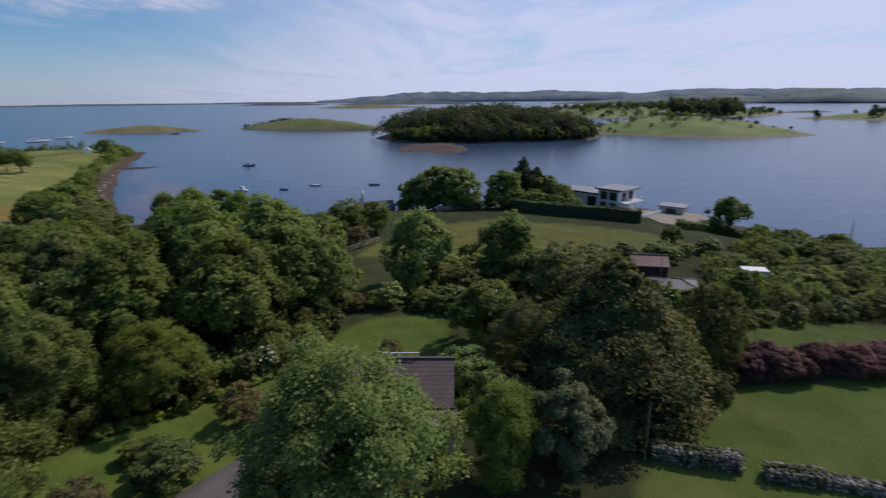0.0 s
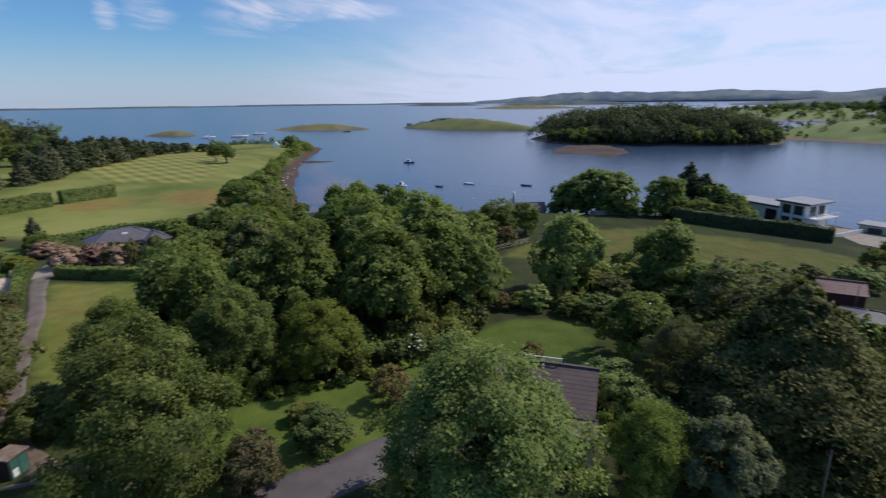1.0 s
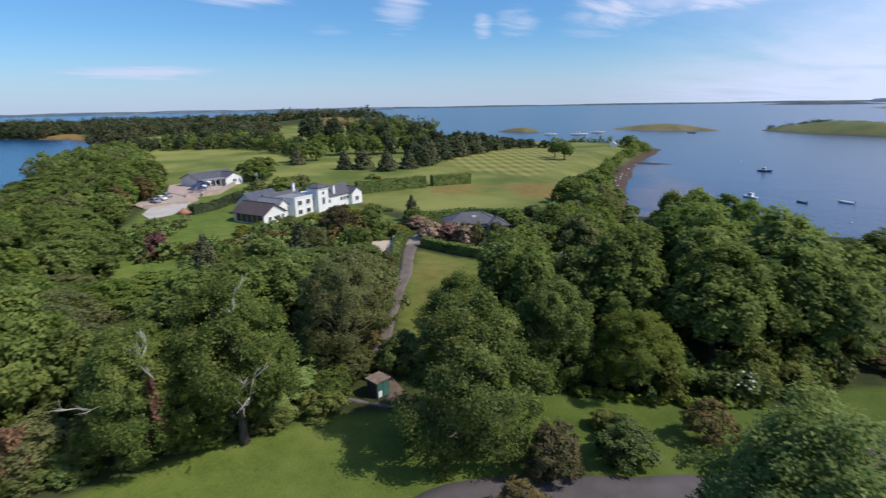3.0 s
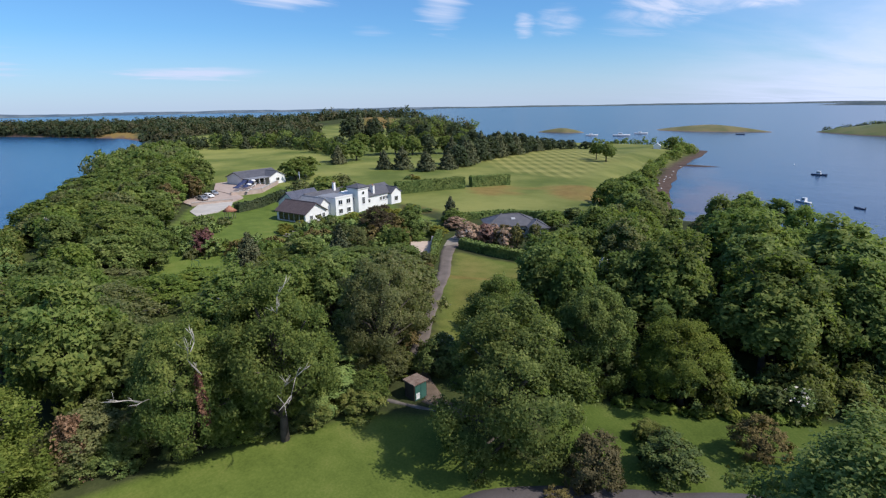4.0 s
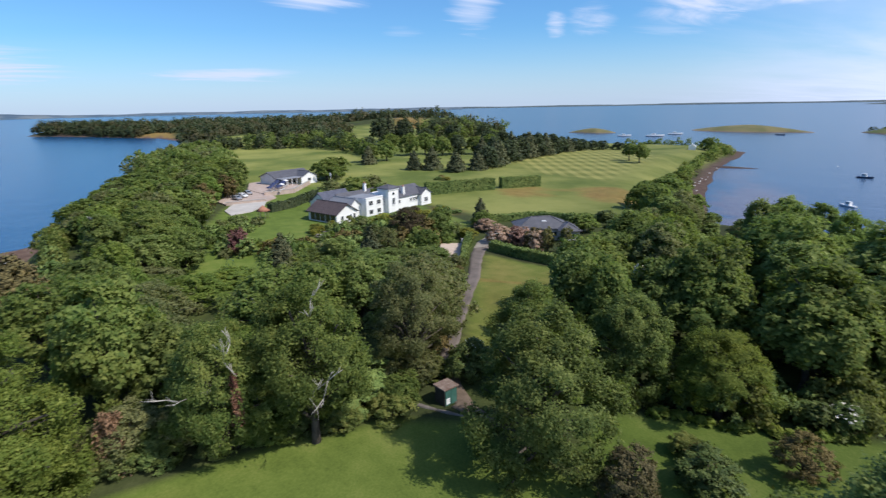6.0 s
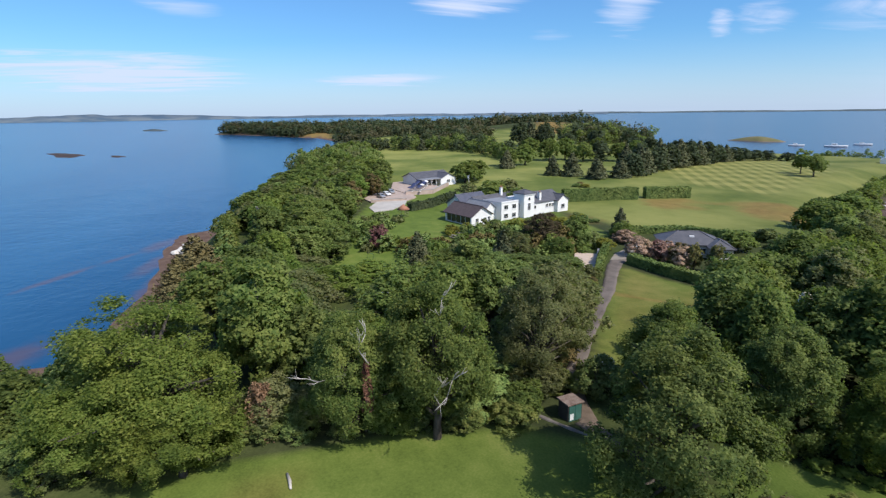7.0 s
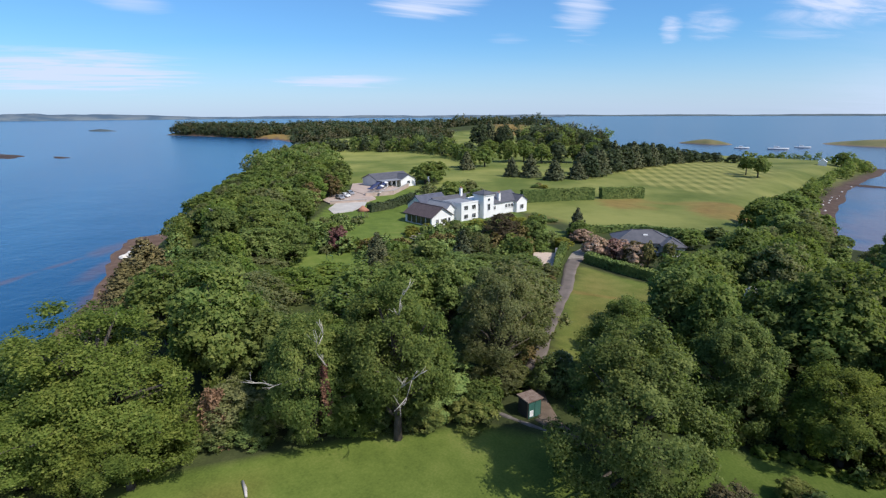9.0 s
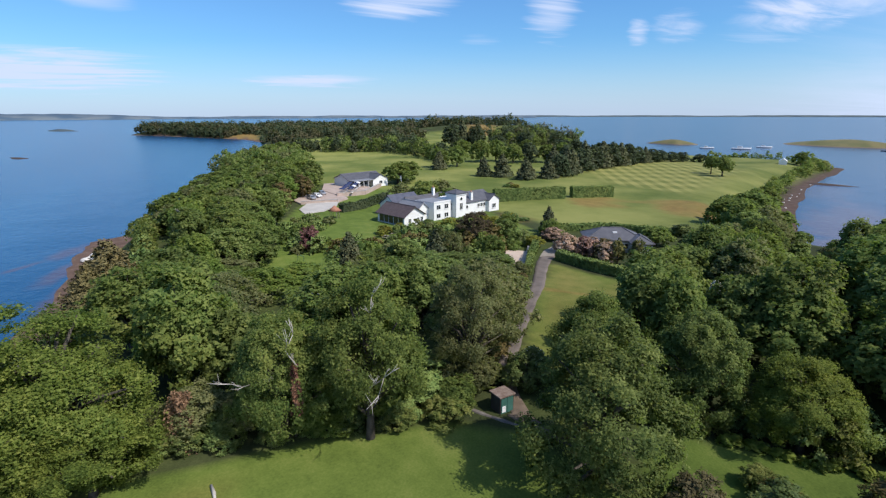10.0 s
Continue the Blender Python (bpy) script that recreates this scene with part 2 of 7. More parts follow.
MOSSY = plain("mossy_felt", (0.1, 0.05, 0.035), (0.3, 0.24, 0.2), 1.6, 0.95)
SLATE = plain("grey_slate", (0.07, 0.07, 0.08), (0.125, 0.122, 0.135), 0.8, 0.6)
BLUESLATE = plain("blue_slate", (0.06, 0.065, 0.09), (0.11, 0.115, 0.15), 0.8, 0.55)
BROWNTILE = plain("brown_roof_tile", (0.07, 0.05, 0.05), (0.115, 0.085, 0.084), 1.0, 0.8)
FELT = plain("flat_roof_membrane", (0.2, 0.2, 0.215), (0.29, 0.295, 0.31), 0.4, 0.55)
DARKMETAL = plain("dark_fascia", (0.035, 0.035, 0.04), (0.06, 0.06, 0.065), 1.0, 0.5)
REDWOOD = plain("dark_red_boards", (0.06, 0.02, 0.02), (0.1, 0.036, 0.034), 1.0, 0.7)
REDTIN = plain("dull_red_roof_sheet", (0.11, 0.045, 0.048), (0.17, 0.075, 0.078), 0.8, 0.55)
GREENPAINT = plain("green_painted_door", (0.03, 0.1, 0.08), (0.06, 0.16, 0.13), 1.0, 0.5)
DARKBOARD = plain("dark_creosote_boards", (0.02, 0.018, 0.015), (0.05, 0.045, 0.038), 1.2, 0.8)
WOOD = plain("weathered_wood", (0.17, 0.14, 0.11), (0.32, 0.28, 0.23), 1.5, 0.85)
POLEWOOD = plain("pole_wood", (0.1, 0.085, 0.07), (0.2, 0.175, 0.15), 1.5, 0.85)
HULLWHITE = plain("white_gelcoat", (0.72, 0.73, 0.74), (0.8, 0.8, 0.8), 1.0, 0.25, relief=0.02)
HULLBLUE = plain("navy_gelcoat", (0.015, 0.025, 0.06), (0.03, 0.045, 0.09), 1.0, 0.25, relief=0.02)
CANVAS = plain("blue_canvas", (0.015, 0.022, 0.07), (0.035, 0.05, 0.13), 1.0, 0.8)
STEEL = plain("galvanised_steel", (0.35, 0.36, 0.37), (0.5, 0.5, 0.51), 2.0, 0.4, 0.9, relief=0.05)
TERRACOTTA = plain("terracotta", (0.3, 0.13, 0.08), (0.42, 0.2, 0.12), 2.0, 0.85)
CARRED = plain("red_car_paint", (0.3, 0.02, 0.02), (0.4, 0.03, 0.03), 1.0, 0.25, relief=0.0)
CARGREY = plain("silver_car_paint", (0.4, 0.41, 0.43), (0.5, 0.51, 0.53), 1.0, 0.3, 0.5, relief=0.0)
TYRE = plain("black_rubber", (0.015, 0.015, 0.015), (0.03, 0.03, 0.03), 2.0, 0.85)

GLASS, gt, gb = material("window_glass")
gb.inputs["Base Color"].default_value = (0.02, 0.025, 0.03, 1)
gb.inputs["Roughness"].default_value = 0.06
gb.inputs["Specular IOR Level"].default_value = 0.7

WATER, t, b = material("sea_water")
pos = world_coord(t)
along = mk(t, "ShaderNodeMapping")
along.inputs["Rotation"].default_value, along.inputs["Scale"].default_value = (0, 0, radians(35)), (0.3, 1.6, 1)
t.links.new(pos, along.inputs[0])
broad = noise_node(t, 0.006, 5, 0.6, vec=along.outputs[0], distortion=0.6)
sepw = mk(t, "ShaderNodeSeparateXYZ")
t.links.new(pos, sepw.inputs[0])
# Greyer to the north: the whiter sky's reflection is put into the colour.
open_side = span(t, maths(t, "ADD", maths(t, "MULTIPLY", sepw.outputs[0], 0.28), sepw.outputs[1]), -120.0, 420.0)
clear = ramp(t, broad, (0.35, (0.005, 0.046, 0.125)), (0.65, (0.013, 0.078, 0.175)))
sky_greyed = ramp(t, broad, (0.35, (0.028, 0.054, 0.105)), (0.65, (0.04, 0.068, 0.12)))
sea_col = mix(t, open_side, clear, sky_greyed)
fray = noise_node(t, 0.12, 4, vec=pos)
for wx, wy, wl, ww, wa, strong in ((-158.0, -48.6, 7.5, 1.6, 150, 0.55), (-143.0, -57.5, 12.0, 1.8, 152, 0.6), (-172.0, -40.0, 13.0, 5.0, 155, 0.6), (-150.0, -38.0, 16.0, 3.6, 170, 0.6), (-128.0, -34.0, 14.0, 4.0, 175, 0.6),
                                   (-88.0, -52.0, 16.0, 6.0, 150, 0.6), (-112.0, 192.0, 66.0, 17.0, 119, 0.8), (-92.0, 152.0, 16.0, 12.0, 119, 0.7), (-165.0, 262.0, 40.0, 14.0, 118, 0.5)):
    bed = mk(t, "ShaderNodeMapping", vector_type="TEXTURE")
    bed.inputs["Location"].default_value, bed.inputs["Rotation"].default_value, bed.inputs["Scale"].default_value = (wx, wy, 0), (0, 0, radians(wa)), (wl, ww, 1000)
    t.links.new(pos, bed.inputs[0])
    reach = mk(t, "ShaderNodeVectorMath", operation="LENGTH")
    t.links.new(bed.outputs[0], reach.inputs[0])
    edge_ = maths(t, "ADD", reach.outputs["Value"], maths(t, "MULTIPLY", maths(t, "SUBTRACT", fray, 0.5), 1.4))
    sea_col = mix(t, span(t, edge_, 0.35, 1.15, strong, 0.0), sea_col, (0.12, 0.06, 0.055) if wy < 0 else (0.13, 0.095, 0.11))
t.links.new(sea_col, b.inputs["Base Color"])
b.inputs["Roughness"].default_value = 0.22
b.inputs["IOR"].default_value = 1.33
waves = maths(t, "ADD", noise_node(t, 0.35, 5, 0.6, vec=pos), maths(t, "MULTIPLY", noise_node(t, 0.05, 3, vec=pos), 2.0))
bump(t, b, waves, 0.35, 0.3)

GROUND, t, b = material("grassland")
pos = world_coord(t)


def layer_of(name):
    return mk(t, "ShaderNodeAttribute", attribute_name=name).outputs["Fac"]


big, midn, fine = noise_node(t, 0.035, 4, vec=pos), noise_node(t, 0.35, 4, vec=pos), noise_node(t, 5.0, 3, vec=pos)
grain = maths(t, "ADD", maths(t, "MULTIPLY", midn, 0.55), maths(t, "MULTIPLY", fine, 0.45))
rough_grass = ramp(t, grain, (0.3, (0.035, 0.055, 0.012)), (0.55, (0.075, 0.1, 0.022)), (0.75, (0.13, 0.14, 0.045)))
lawn = ramp(t, maths(t, "ADD", maths(t, "MULTIPLY", big, 0.42), maths(t, "MULTIPLY", grain, 0.58)),
            (0.36, (0.06, 0.093, 0.016)), (0.5, (0.106, 0.15, 0.027)), (0.66, (0.178, 0.2, 0.052)))
dry = ramp(t, grain, (0.3, (0.15, 0.1, 0.03)), (0.7, (0.3, 0.2, 0.065)))
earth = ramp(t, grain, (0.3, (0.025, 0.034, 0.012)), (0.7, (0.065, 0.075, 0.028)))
mud = ramp(t, grain, (0.3, (0.065, 0.04, 0.03)), (0.55, (0.12, 0.08, 0.062)), (0.75, (0.21, 0.165, 0.13)))
# mower stripes on the fairway, two sets that cross
stripes = []
for deg, pitch in ((40, 0.0175), (-60, 0.055)):
    mp = mk(t, "ShaderNodeMapping")
    mp.inputs["Rotation"].default_value = (0, 0, radians(deg))
    t.links.new(pos, mp.inputs[0])
    wave = mk(t, "ShaderNodeTexWave", Scale=pitch, Distortion=0.25)
    t.links.new(mp.outputs[0], wave.inputs[0])
    stripes.append(span(t, wave.outputs["Fac"], 0.42, 0.58))
check = maths(t, "ADD", maths(t, "MULTIPLY", stripes[0], 0.45), maths(t, "MULTIPLY", stripes[1], 0.55))
fair = mix(t, check, (0.135, 0.16, 0.038), (0.33, 0.315, 0.098))
fair = mix(t, maths(t, "MULTIPLY", grain, 0.25), fair, lawn)
plainfair = mix(t, span(t, big, 0.3, 0.7), (0.105, 0.13, 0.03), (0.275, 0.265, 0.08))
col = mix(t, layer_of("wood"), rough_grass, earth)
col = mix(t, layer_of("mown"), col, lawn)
col = mix(t, layer_of("golf"), col, mix(t, 0.35, plainfair, lawn))
col = mix(t, layer_of("striped"), col, fair)
col = mix(t, layer_of("dry"), col, dry)
col = mix(t, layer_of("shore"), col, mud)
t.links.new(col, b.inputs["Base Color"])
b.inputs["Roughness"].default_value = 0.95
b.inputs["Specular IOR Level"].default_value = 0.15
b.inputs["Diffuse Roughness"].default_value = 0.6
bump(t, b, grain, 0.5, 0.12)

# ---- shapes of the land ----
COAST = np.array([
    (-596, 38), (-520, 24), (-445, 14), (-348, 2), (-268, -13), (-195, -23), (-172, -27), (-150, -33), (-125, -30.5), (-100, -32), (-80, -38),
    (-50, -52), (0, -66), (70, -80), (160, -70), (170, 20), (130, 70), (100, 100), (88, 122), (76, 138), (66, 158), (56, 172), (30, 182),
    (5, 172), (-22, 162), (-60, 152), (-98, 142), (-112, 156), (-144, 204), (-179, 261), (-202, 309), (-219, 352), (-232, 376), (-250, 380),
    (-290, 372), (-322, 350), (-360, 342), (-420, 345), (-470, 350), (-510, 362), (-570, 385), (-650, 410), (-800, 410), (-1000, 330), (-1220, 120), (-1250, -60), (-1086, -143), (-988, -68), (-821, 38), (-700, 58)], float)
RELIEF = np.array([
    (0, 30, 10), (-40, 20, 10), (-20, 60, 9.6), (-75, 45, 9), (-130, 45, 8), (-90, 75, 8), (-160, 100, 7.6), (-200, 220, 7), (-125, 125, 6.8),
    (0, 100, 7.6), (35, 110, 6.6), (40, 155, 5), (65, 130, 3.4), (-210, 50, 8), (-400, 200, 9), (-600, 250, 12), (-900, 120, 9), (-1000, -60, 7), (-500, 120, 11), (-860, 20, 3), (-930, 20, 4), (-640, 318, 21), (-450, 360, 5), (-380, 390, 4), (30, 40, 10),
    (30, 78, 8), (60, 90, 6), (-60, 0, 9.6), (-100, 0, 8.5), (-70, 110, 7), (-40, -20, 10), (20, -20, 10), (-290, 320, 5)], float)


def edge_distance(poly, x, y):
    """Distance to a polygon's outline, positive inside, for arrays of places."""
    x, y = np.atleast_1d(np.asarray(x, float)), np.atleast_1d(np.asarray(y, float))
    best, inside = np.full(x.shape, 1e9), np.zeros(x.shape, bool)
    for (ax, ay), (bx, by) in zip(poly, np.roll(poly, -1, axis=0)):
        dx, dy = bx - ax, by - ay
        k = np.clip(((x - ax) * dx + (y - ay) * dy) / (dx * dx + dy * dy), 0, 1)
        best = np.minimum(best, np.hypot(x - ax - k * dx, y - ay - k * dy))
        with np.errstate(divide="ignore", invalid="ignore"):
            cross = ((ay > y) != (by > y)) & (x < ax + (y - ay) * dx / (dy if dy else 1e-9))
        inside ^= cross
    return np.where(inside, best, -best)


def smooth(v, lo, hi):
    k = np.clip((v - lo) / (hi - lo), 0, 1)
    return k * k * (3 - 2 * k)


def wobble(x, y, size, seed=0.0):
    """Cheap uneven field of about -1 to 1."""
    a, b = x / size + seed, y / size - seed * 1.7
    return (np.sin(a * 1.3 + 1.7 * np.sin(b * 0.9)) + np.sin(b * 1.7 + 1.3 * np.sin(a * 1.1 + 2)) + np.sin((a + b) * 2.3 + 1)) / 3


MUDFLATS = [[(-189, -28), (-183, -38), (-162, -38.5), (-140, -33), (-122, -31.5), (-120, -30), (-143, -28), (-165, -24)],
            [(-92, -50), (-88, -40), (-80, -34), (-66, -30), (-60, -44), (-76, -54)],
            [(-99, 141), (-100, 146), (-93, 152), (-88, 148), (-92, 140)],
            [(60, 168), (76, 152), (88, 132), (94, 120), (84, 118), (70, 136)]]


def ground_array(x, y):
    x, y = np.atleast_1d(np.asarray(x, float)), np.atleast_1d(np.asarray(y, float))
    d = edge_distance(COAST, x, y) + wobble(x, y, 9.0) * 1.2
    w = 1 / ((x[..., None] - RELIEF[:, 0]) ** 2 + (y[..., None] - RELIEF[:, 1]) ** 2 + 250) ** 1.6
    base = (w * RELIEF[:, 2]).sum(-1) / w.sum(-1) + wobble(x, y, 26.0) * 0.25
    far = smooth(np.hypot(x, y), 260, 420)
    base = base + far * wobble(x, y, 70.0, 3.0) * 1.5
    bank = np.where(y < 60, 15.0, 26.0)
    z = 0.35 + (base - 0.35) * smooth(d, 0.5, bank)
    bed = np.maximum(0.35 + (d - 0.5) * 0.07, -3.0)
    for flat in MUDFLATS:
        m = smooth(edge_distance(np.array(flat, float), x, y) + wobble(x, y, 3.0, 7.0) * 1.6, -2.5, 1.5)
        bed = np.maximum(bed, m * (0.3 + 0.1 * wobble(x, y, 2.2, 1.0)) + (1 - m) * bed)
    return np.where(d > 0.5, z, bed), d


def ground(x, y):
    return float(ground_array(x, y)[0][0])


def poly_mask(points, x, y, soft=0.6, ragged=0.5, size=5.0):
    return smooth(edge_distance(np.array(points, float), x, y) + wobble(x, y, size) * ragged, -soft, soft)


def mesh_of(name, verts, faces, mats, smooth_faces=False):
    me = bpy.data.meshes.new(name)
    me.from_pydata([tuple(map(float, v)) for v in verts], [], [tuple(map(int, f)) for f in faces])
    for m in (mats if isinstance(mats, (list, tuple)) else [mats]):
        me.materials.append(m)
    if smooth_faces:
        me.polygons.foreach_set("use_smooth", [True] * len(me.polygons))
    me.update()
    return me


def sprays_mesh(name, verts, mat, per=3, slots=None, outward=None, lean=0.4):
    """A mesh of separate faces, each with its own corners, from an array (n, per, 3); outward: the way that each one's clump faces, towards which its shading leans."""
    n = len(verts)
    me = bpy.data.meshes.new(name)
    me.vertices.add(n * per)
    me.vertices.foreach_set("co", np.ascontiguousarray(verts, dtype=np.float32).ravel())
    me.loops.add(n * per)
    me.loops.foreach_set("vertex_index", np.arange(n * per, dtype=np.int32))
    me.polygons.add(n)
    me.polygons.foreach_set("loop_start", np.arange(0, n * per, per, dtype=np.int32))
    for m in (mat if isinstance(mat, list) else [mat]):
        me.materials.append(m)
    if slots is not None:
        me.polygons.foreach_set("material_index", np.asarray(slots, np.int32))
    me.update(calc_edges=True)
    me.validate()
    if outward is not None and len(me.polygons) == n:
        v = np.asarray(verts, np.float64)
        own = np.cross(v[:, 1] - v[:, 0], v[:, 2] - v[:, 0])
        own /= np.linalg.norm(own, axis=1, keepdims=True) + 1e-9
        out = np.asarray(outward, np.float64)
        out = out / (np.linalg.norm(out, axis=1, keepdims=True) + 1e-9)
        own *= np.where((own * out).sum(1, keepdims=True) < 0, -1.0, 1.0)
        nrm = own * (1 - lean) + out * lean
        nrm /= np.linalg.norm(nrm, axis=1, keepdims=True) + 1e-9
        me.polygons.foreach_set("use_smooth", np.ones(n, bool))
        me.normals_split_custom_set_from_vertices(np.repeat(nrm, per, axis=0))
    return me


def axis_steps(*spans):
    out = []
    for a, b, s in spans:
        out += list(np.arange(a, b, s))
    return np.array(out + [spans[-1][1]])


gx = axis_steps((-1500, -600, 25), (-600, -260, 8), (-260, -120, 3), (-120, 60, 1.25), (60, 130, 3), (130, 400, 20))
gy = axis_steps((-400, -80, 16), (-80, -40, 4), (-40, 100, 1.25), (100, 240, 3), (240, 460, 8), (460, 700, 25))
GX, GY = np.meshgrid(gx, gy)
GZ, GD = ground_array(GX.ravel(), GY.ravel())
px, py = GX.ravel(), GY.ravel()
nx, ny = len(gx), len(gy)
idx = np.arange(nx * ny).reshape(ny, nx)
gf = np.stack([idx[:-1, :-1], idx[:-1, 1:], idx[1:, 1:], idx[1:, :-1]], -1).reshape(-1, 4)
GZ = GZ + np.where((GD > 6) & (np.hypot(px, py) < 90), wobble(px, py, 2.1, 5.0) * 0.05, 0)

LAWN_STRIP = [(-34, 31), (-30, 35), (-22, 43), (-17.5, 48), (-15, 56), (-12, 61), (-3, 63.5), (-1, 50), (-3, 45), (-12, 41), (-16, 35), (-18, 29), (-28, 26)]
LAWN_SOUTH = [(-43.0, -9), (-43.5, -1), (-42.5, 8), (-41, 16), (-37, 21), (-26, 24), (10, 22), (60, 20), (60, -50), (-33, -40), (-38, -22)]
ROUGH_STRIP = [(28, 54), (50, 55.5), (64, 62), (50, 65), (38, 66), (30, 63)]
LAWN_EAST = [(11, 26), (14, 36), (18, 41), (27, 45), (40, 47), (60, 48), (70, 30), (60, 18), (16, 18)]
FIELD_DRIVE = [(-85, 55.5), (-64, 63), (-52, 54), (-44, 36), (-47, 27), (-56, 33), (-67, 41.5), (-78, 50.5)]
FIELD_EAST = [(-20, 92), (-16, 106), (-6, 121), (6, 128), (26, 124), (40, 117), (47, 106), (42, 97), (20, 92), (0, 94)]
GARDEN = [(-89, 15), (-89, 4), (-104, 3), (-118, 9), (-150, 13), (-186, 26), (-206, 58), (-160, 72), (-112, 70), (-100, 58), (-100, 36)]
GOLF = [(-150, 72), (-112, 82), (-100, 96), (-96, 118), (-112, 146), (-146, 198), (-180, 252), (-204, 312), (-240, 372), (-300, 380), (-420, 400),
        (-600, 400), (-640, 200), (-560, 70), (-300, 40), (-226, 36), (-200, 56), (-170, 68)]
STRIPED = [(-240, 176), (-178, 150), (-150, 158), (-178, 208), (-206, 250), (-240, 285), (-278, 280), (-262, 225)]
BROWN = [(-145, 136), (-132.5, 126), (-118.4, 123), (-108, 130), (-110, 140), (-122, 147), (-136, 149)]
TRACK = [(-154.5, 107), (-157, 110), (-133, 150), (-129.5, 148)]
SCRAPE = [(-156, 112), (-153, 126), (-138, 116), (-137, 108), (-146, 106)]
PLOUGH = [(-725, 332), (-700, 366), (-545, 284), (-560, 260)]
DRY_HEAD = [(-772, 0), (-800, 50), (-1000, 62), (-1010, 0), (-900, -20)]
HOUSE_FRONT = [(-112, 36), (-118, 30), (-128, 36), (-124, 44), (-126, 54), (-132, 64), (-138, 76), (-128, 78), (-116, 62), (-112, 50)]
FIELD_TRACK = [(-71.5, 45.2), (-72.6, 46.2), (-61, 57.5), (-58.8, 57.4), (-52.5, 47.5), (-53.6, 47), (-59.6, 55.8), (-61, 55.8)]
LAYERS = {
    "mown": np.maximum.reduce([poly_mask(p, px, py) * k for p, k in ((LAWN_STRIP, 1), (LAWN_SOUTH, 1), (LAWN_EAST, 1), (FIELD_DRIVE, 1), (FIELD_EAST, 1), (GARDEN, 1), (ROUGH_STRIP, 0.85))]),
    "golf": poly_mask(GOLF, px, py, 3, 3, 15),
    "striped": poly_mask(STRIPED, px, py, 4, 3, 15),
    "dry": np.maximum.reduce([poly_mask(TRACK, px, py, 2, 1, 5) * 0.6, poly_mask(HOUSE_FRONT, px, py, 2, 3, 4) * (0.35 + 0.3 * wobble(px, py, 4.0, 6.0)), poly_mask(BROWN, px, py, 2, 2, 9) * (0.8 + 0.2 * wobble(px, py, 5.0, 4.0)), poly_mask(SCRAPE, px, py, 2, 3, 4) * 0.8, poly_mask(FIELD_EAST, px, py, 2, 1, 6) * (0.34 + 0.14 * wobble(px, py, 5.0, 2.0)),
                              poly_mask(FIELD_DRIVE, px, py, 2, 1, 6) * (0.3 + 0.22 * wobble(px, py, 6.0, 2.0)), poly_mask(FIELD_TRACK, px, py, 0.5, 0.3, 3) * 0.75,
                              poly_mask(STRIPED, px, py, 9, 6, 15) * 0.12, poly_mask(PLOUGH, px, py, 6, 2, 9), poly_mask(DRY_HEAD, px, py, 6, 3, 9) * 0.9,
                      (0.05 + 0.3 * smooth(wobble(px, py, 6.0, 9.0), 0.3, 0.9)) * poly_mask(LAWN_SOUTH, px, py, 1, 0.5)]),
    "shore": smooth(-GD, -4.0, -1.0),
}
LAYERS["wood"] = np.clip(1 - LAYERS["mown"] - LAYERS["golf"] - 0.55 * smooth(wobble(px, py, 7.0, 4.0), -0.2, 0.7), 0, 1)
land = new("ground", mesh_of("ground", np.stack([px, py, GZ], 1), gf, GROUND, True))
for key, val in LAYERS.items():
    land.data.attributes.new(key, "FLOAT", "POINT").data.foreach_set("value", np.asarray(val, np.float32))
tagged(land, "green peninsula of lawns, fairways, rough grass and a muddy shore", "ground", kind="structure")

# the sea, one sheet to the horizon
ring = [0, 60, 150, 300, 600, 1200, 2500, 4990]
wv, wf = [(0, 0, 0)], []
for r in ring[1:]:
    wv += [(r * math.cos(a), r * math.sin(a), 0) for a in np.linspace(0, 2 * math.pi, 96, endpoint=False)]
for i in range(96):
    wf.append((0, 1 + i, 1 + (i + 1) % 96))
for k in range(len(ring) - 2):
    for i in range(96):
        a, b2 = 1 + k * 96 + i, 1 + k * 96 + (i + 1) % 96
        wf.append((a, a + 96, b2 + 96, b2))
sea = new("water", mesh_of("water", wv, wf, WATER, True))
tagged(sea, "calm blue sea lough with faint ripples", "water", kind="structure")


# ---- helpers for things ----
def thing(name, x, y, z=None, turn=0.0, label="", category="", group="", kind=""):
    ob = new(name)
    ob.empty_display_size = 0.5
    ob.matrix_world = pose(x, y, ground(x, y) if z is None else z, 0, 0, turn)
    return tagged(ob, label, category, group, kind)


def child(name, me, parent, label=""):
    ob = new(name, me)
    ob.parent = parent
    if label:
        tagged(ob, label)
    return ob


def part(name, bm, mat, parent, label=""):
    me = bpy.data.meshes.new(name)
    bm.to_mesh(me)
    bm.free()
    me.materials.append(mat)
    return child(name, me, parent, label)


def add_box(bm, x0, x1, y0, y1, z0, z1):
    vs = [bm.verts.new(p) for p in ((x0, y0, z0), (x1, y0, z0), (x1, y1, z0), (x0, y1, z0), (x0, y0, z1), (x1, y0, z1), (x1, y1, z1), (x0, y1, z1))]
    for f in ((3, 2, 1, 0), (4, 5, 6, 7), (0, 1, 5, 4), (1, 2, 6, 5), (2, 3, 7, 6), (3, 0, 4, 7)):
        bm.faces.new([vs[i] for i in f])
    return vs


def box(name, x0, x1, y0, y1, z0, z1, mat, parent, label="", bevel=0.0):
    bm = bmesh.new()
    add_box(bm, x0, x1, y0, y1, z0, z1)
    if bevel:
        bmesh.ops.bevel(bm, geom=bm.edges[:], offset=bevel, segments=2, affect="EDGES")
    return part(name, bm, mat, parent, label)


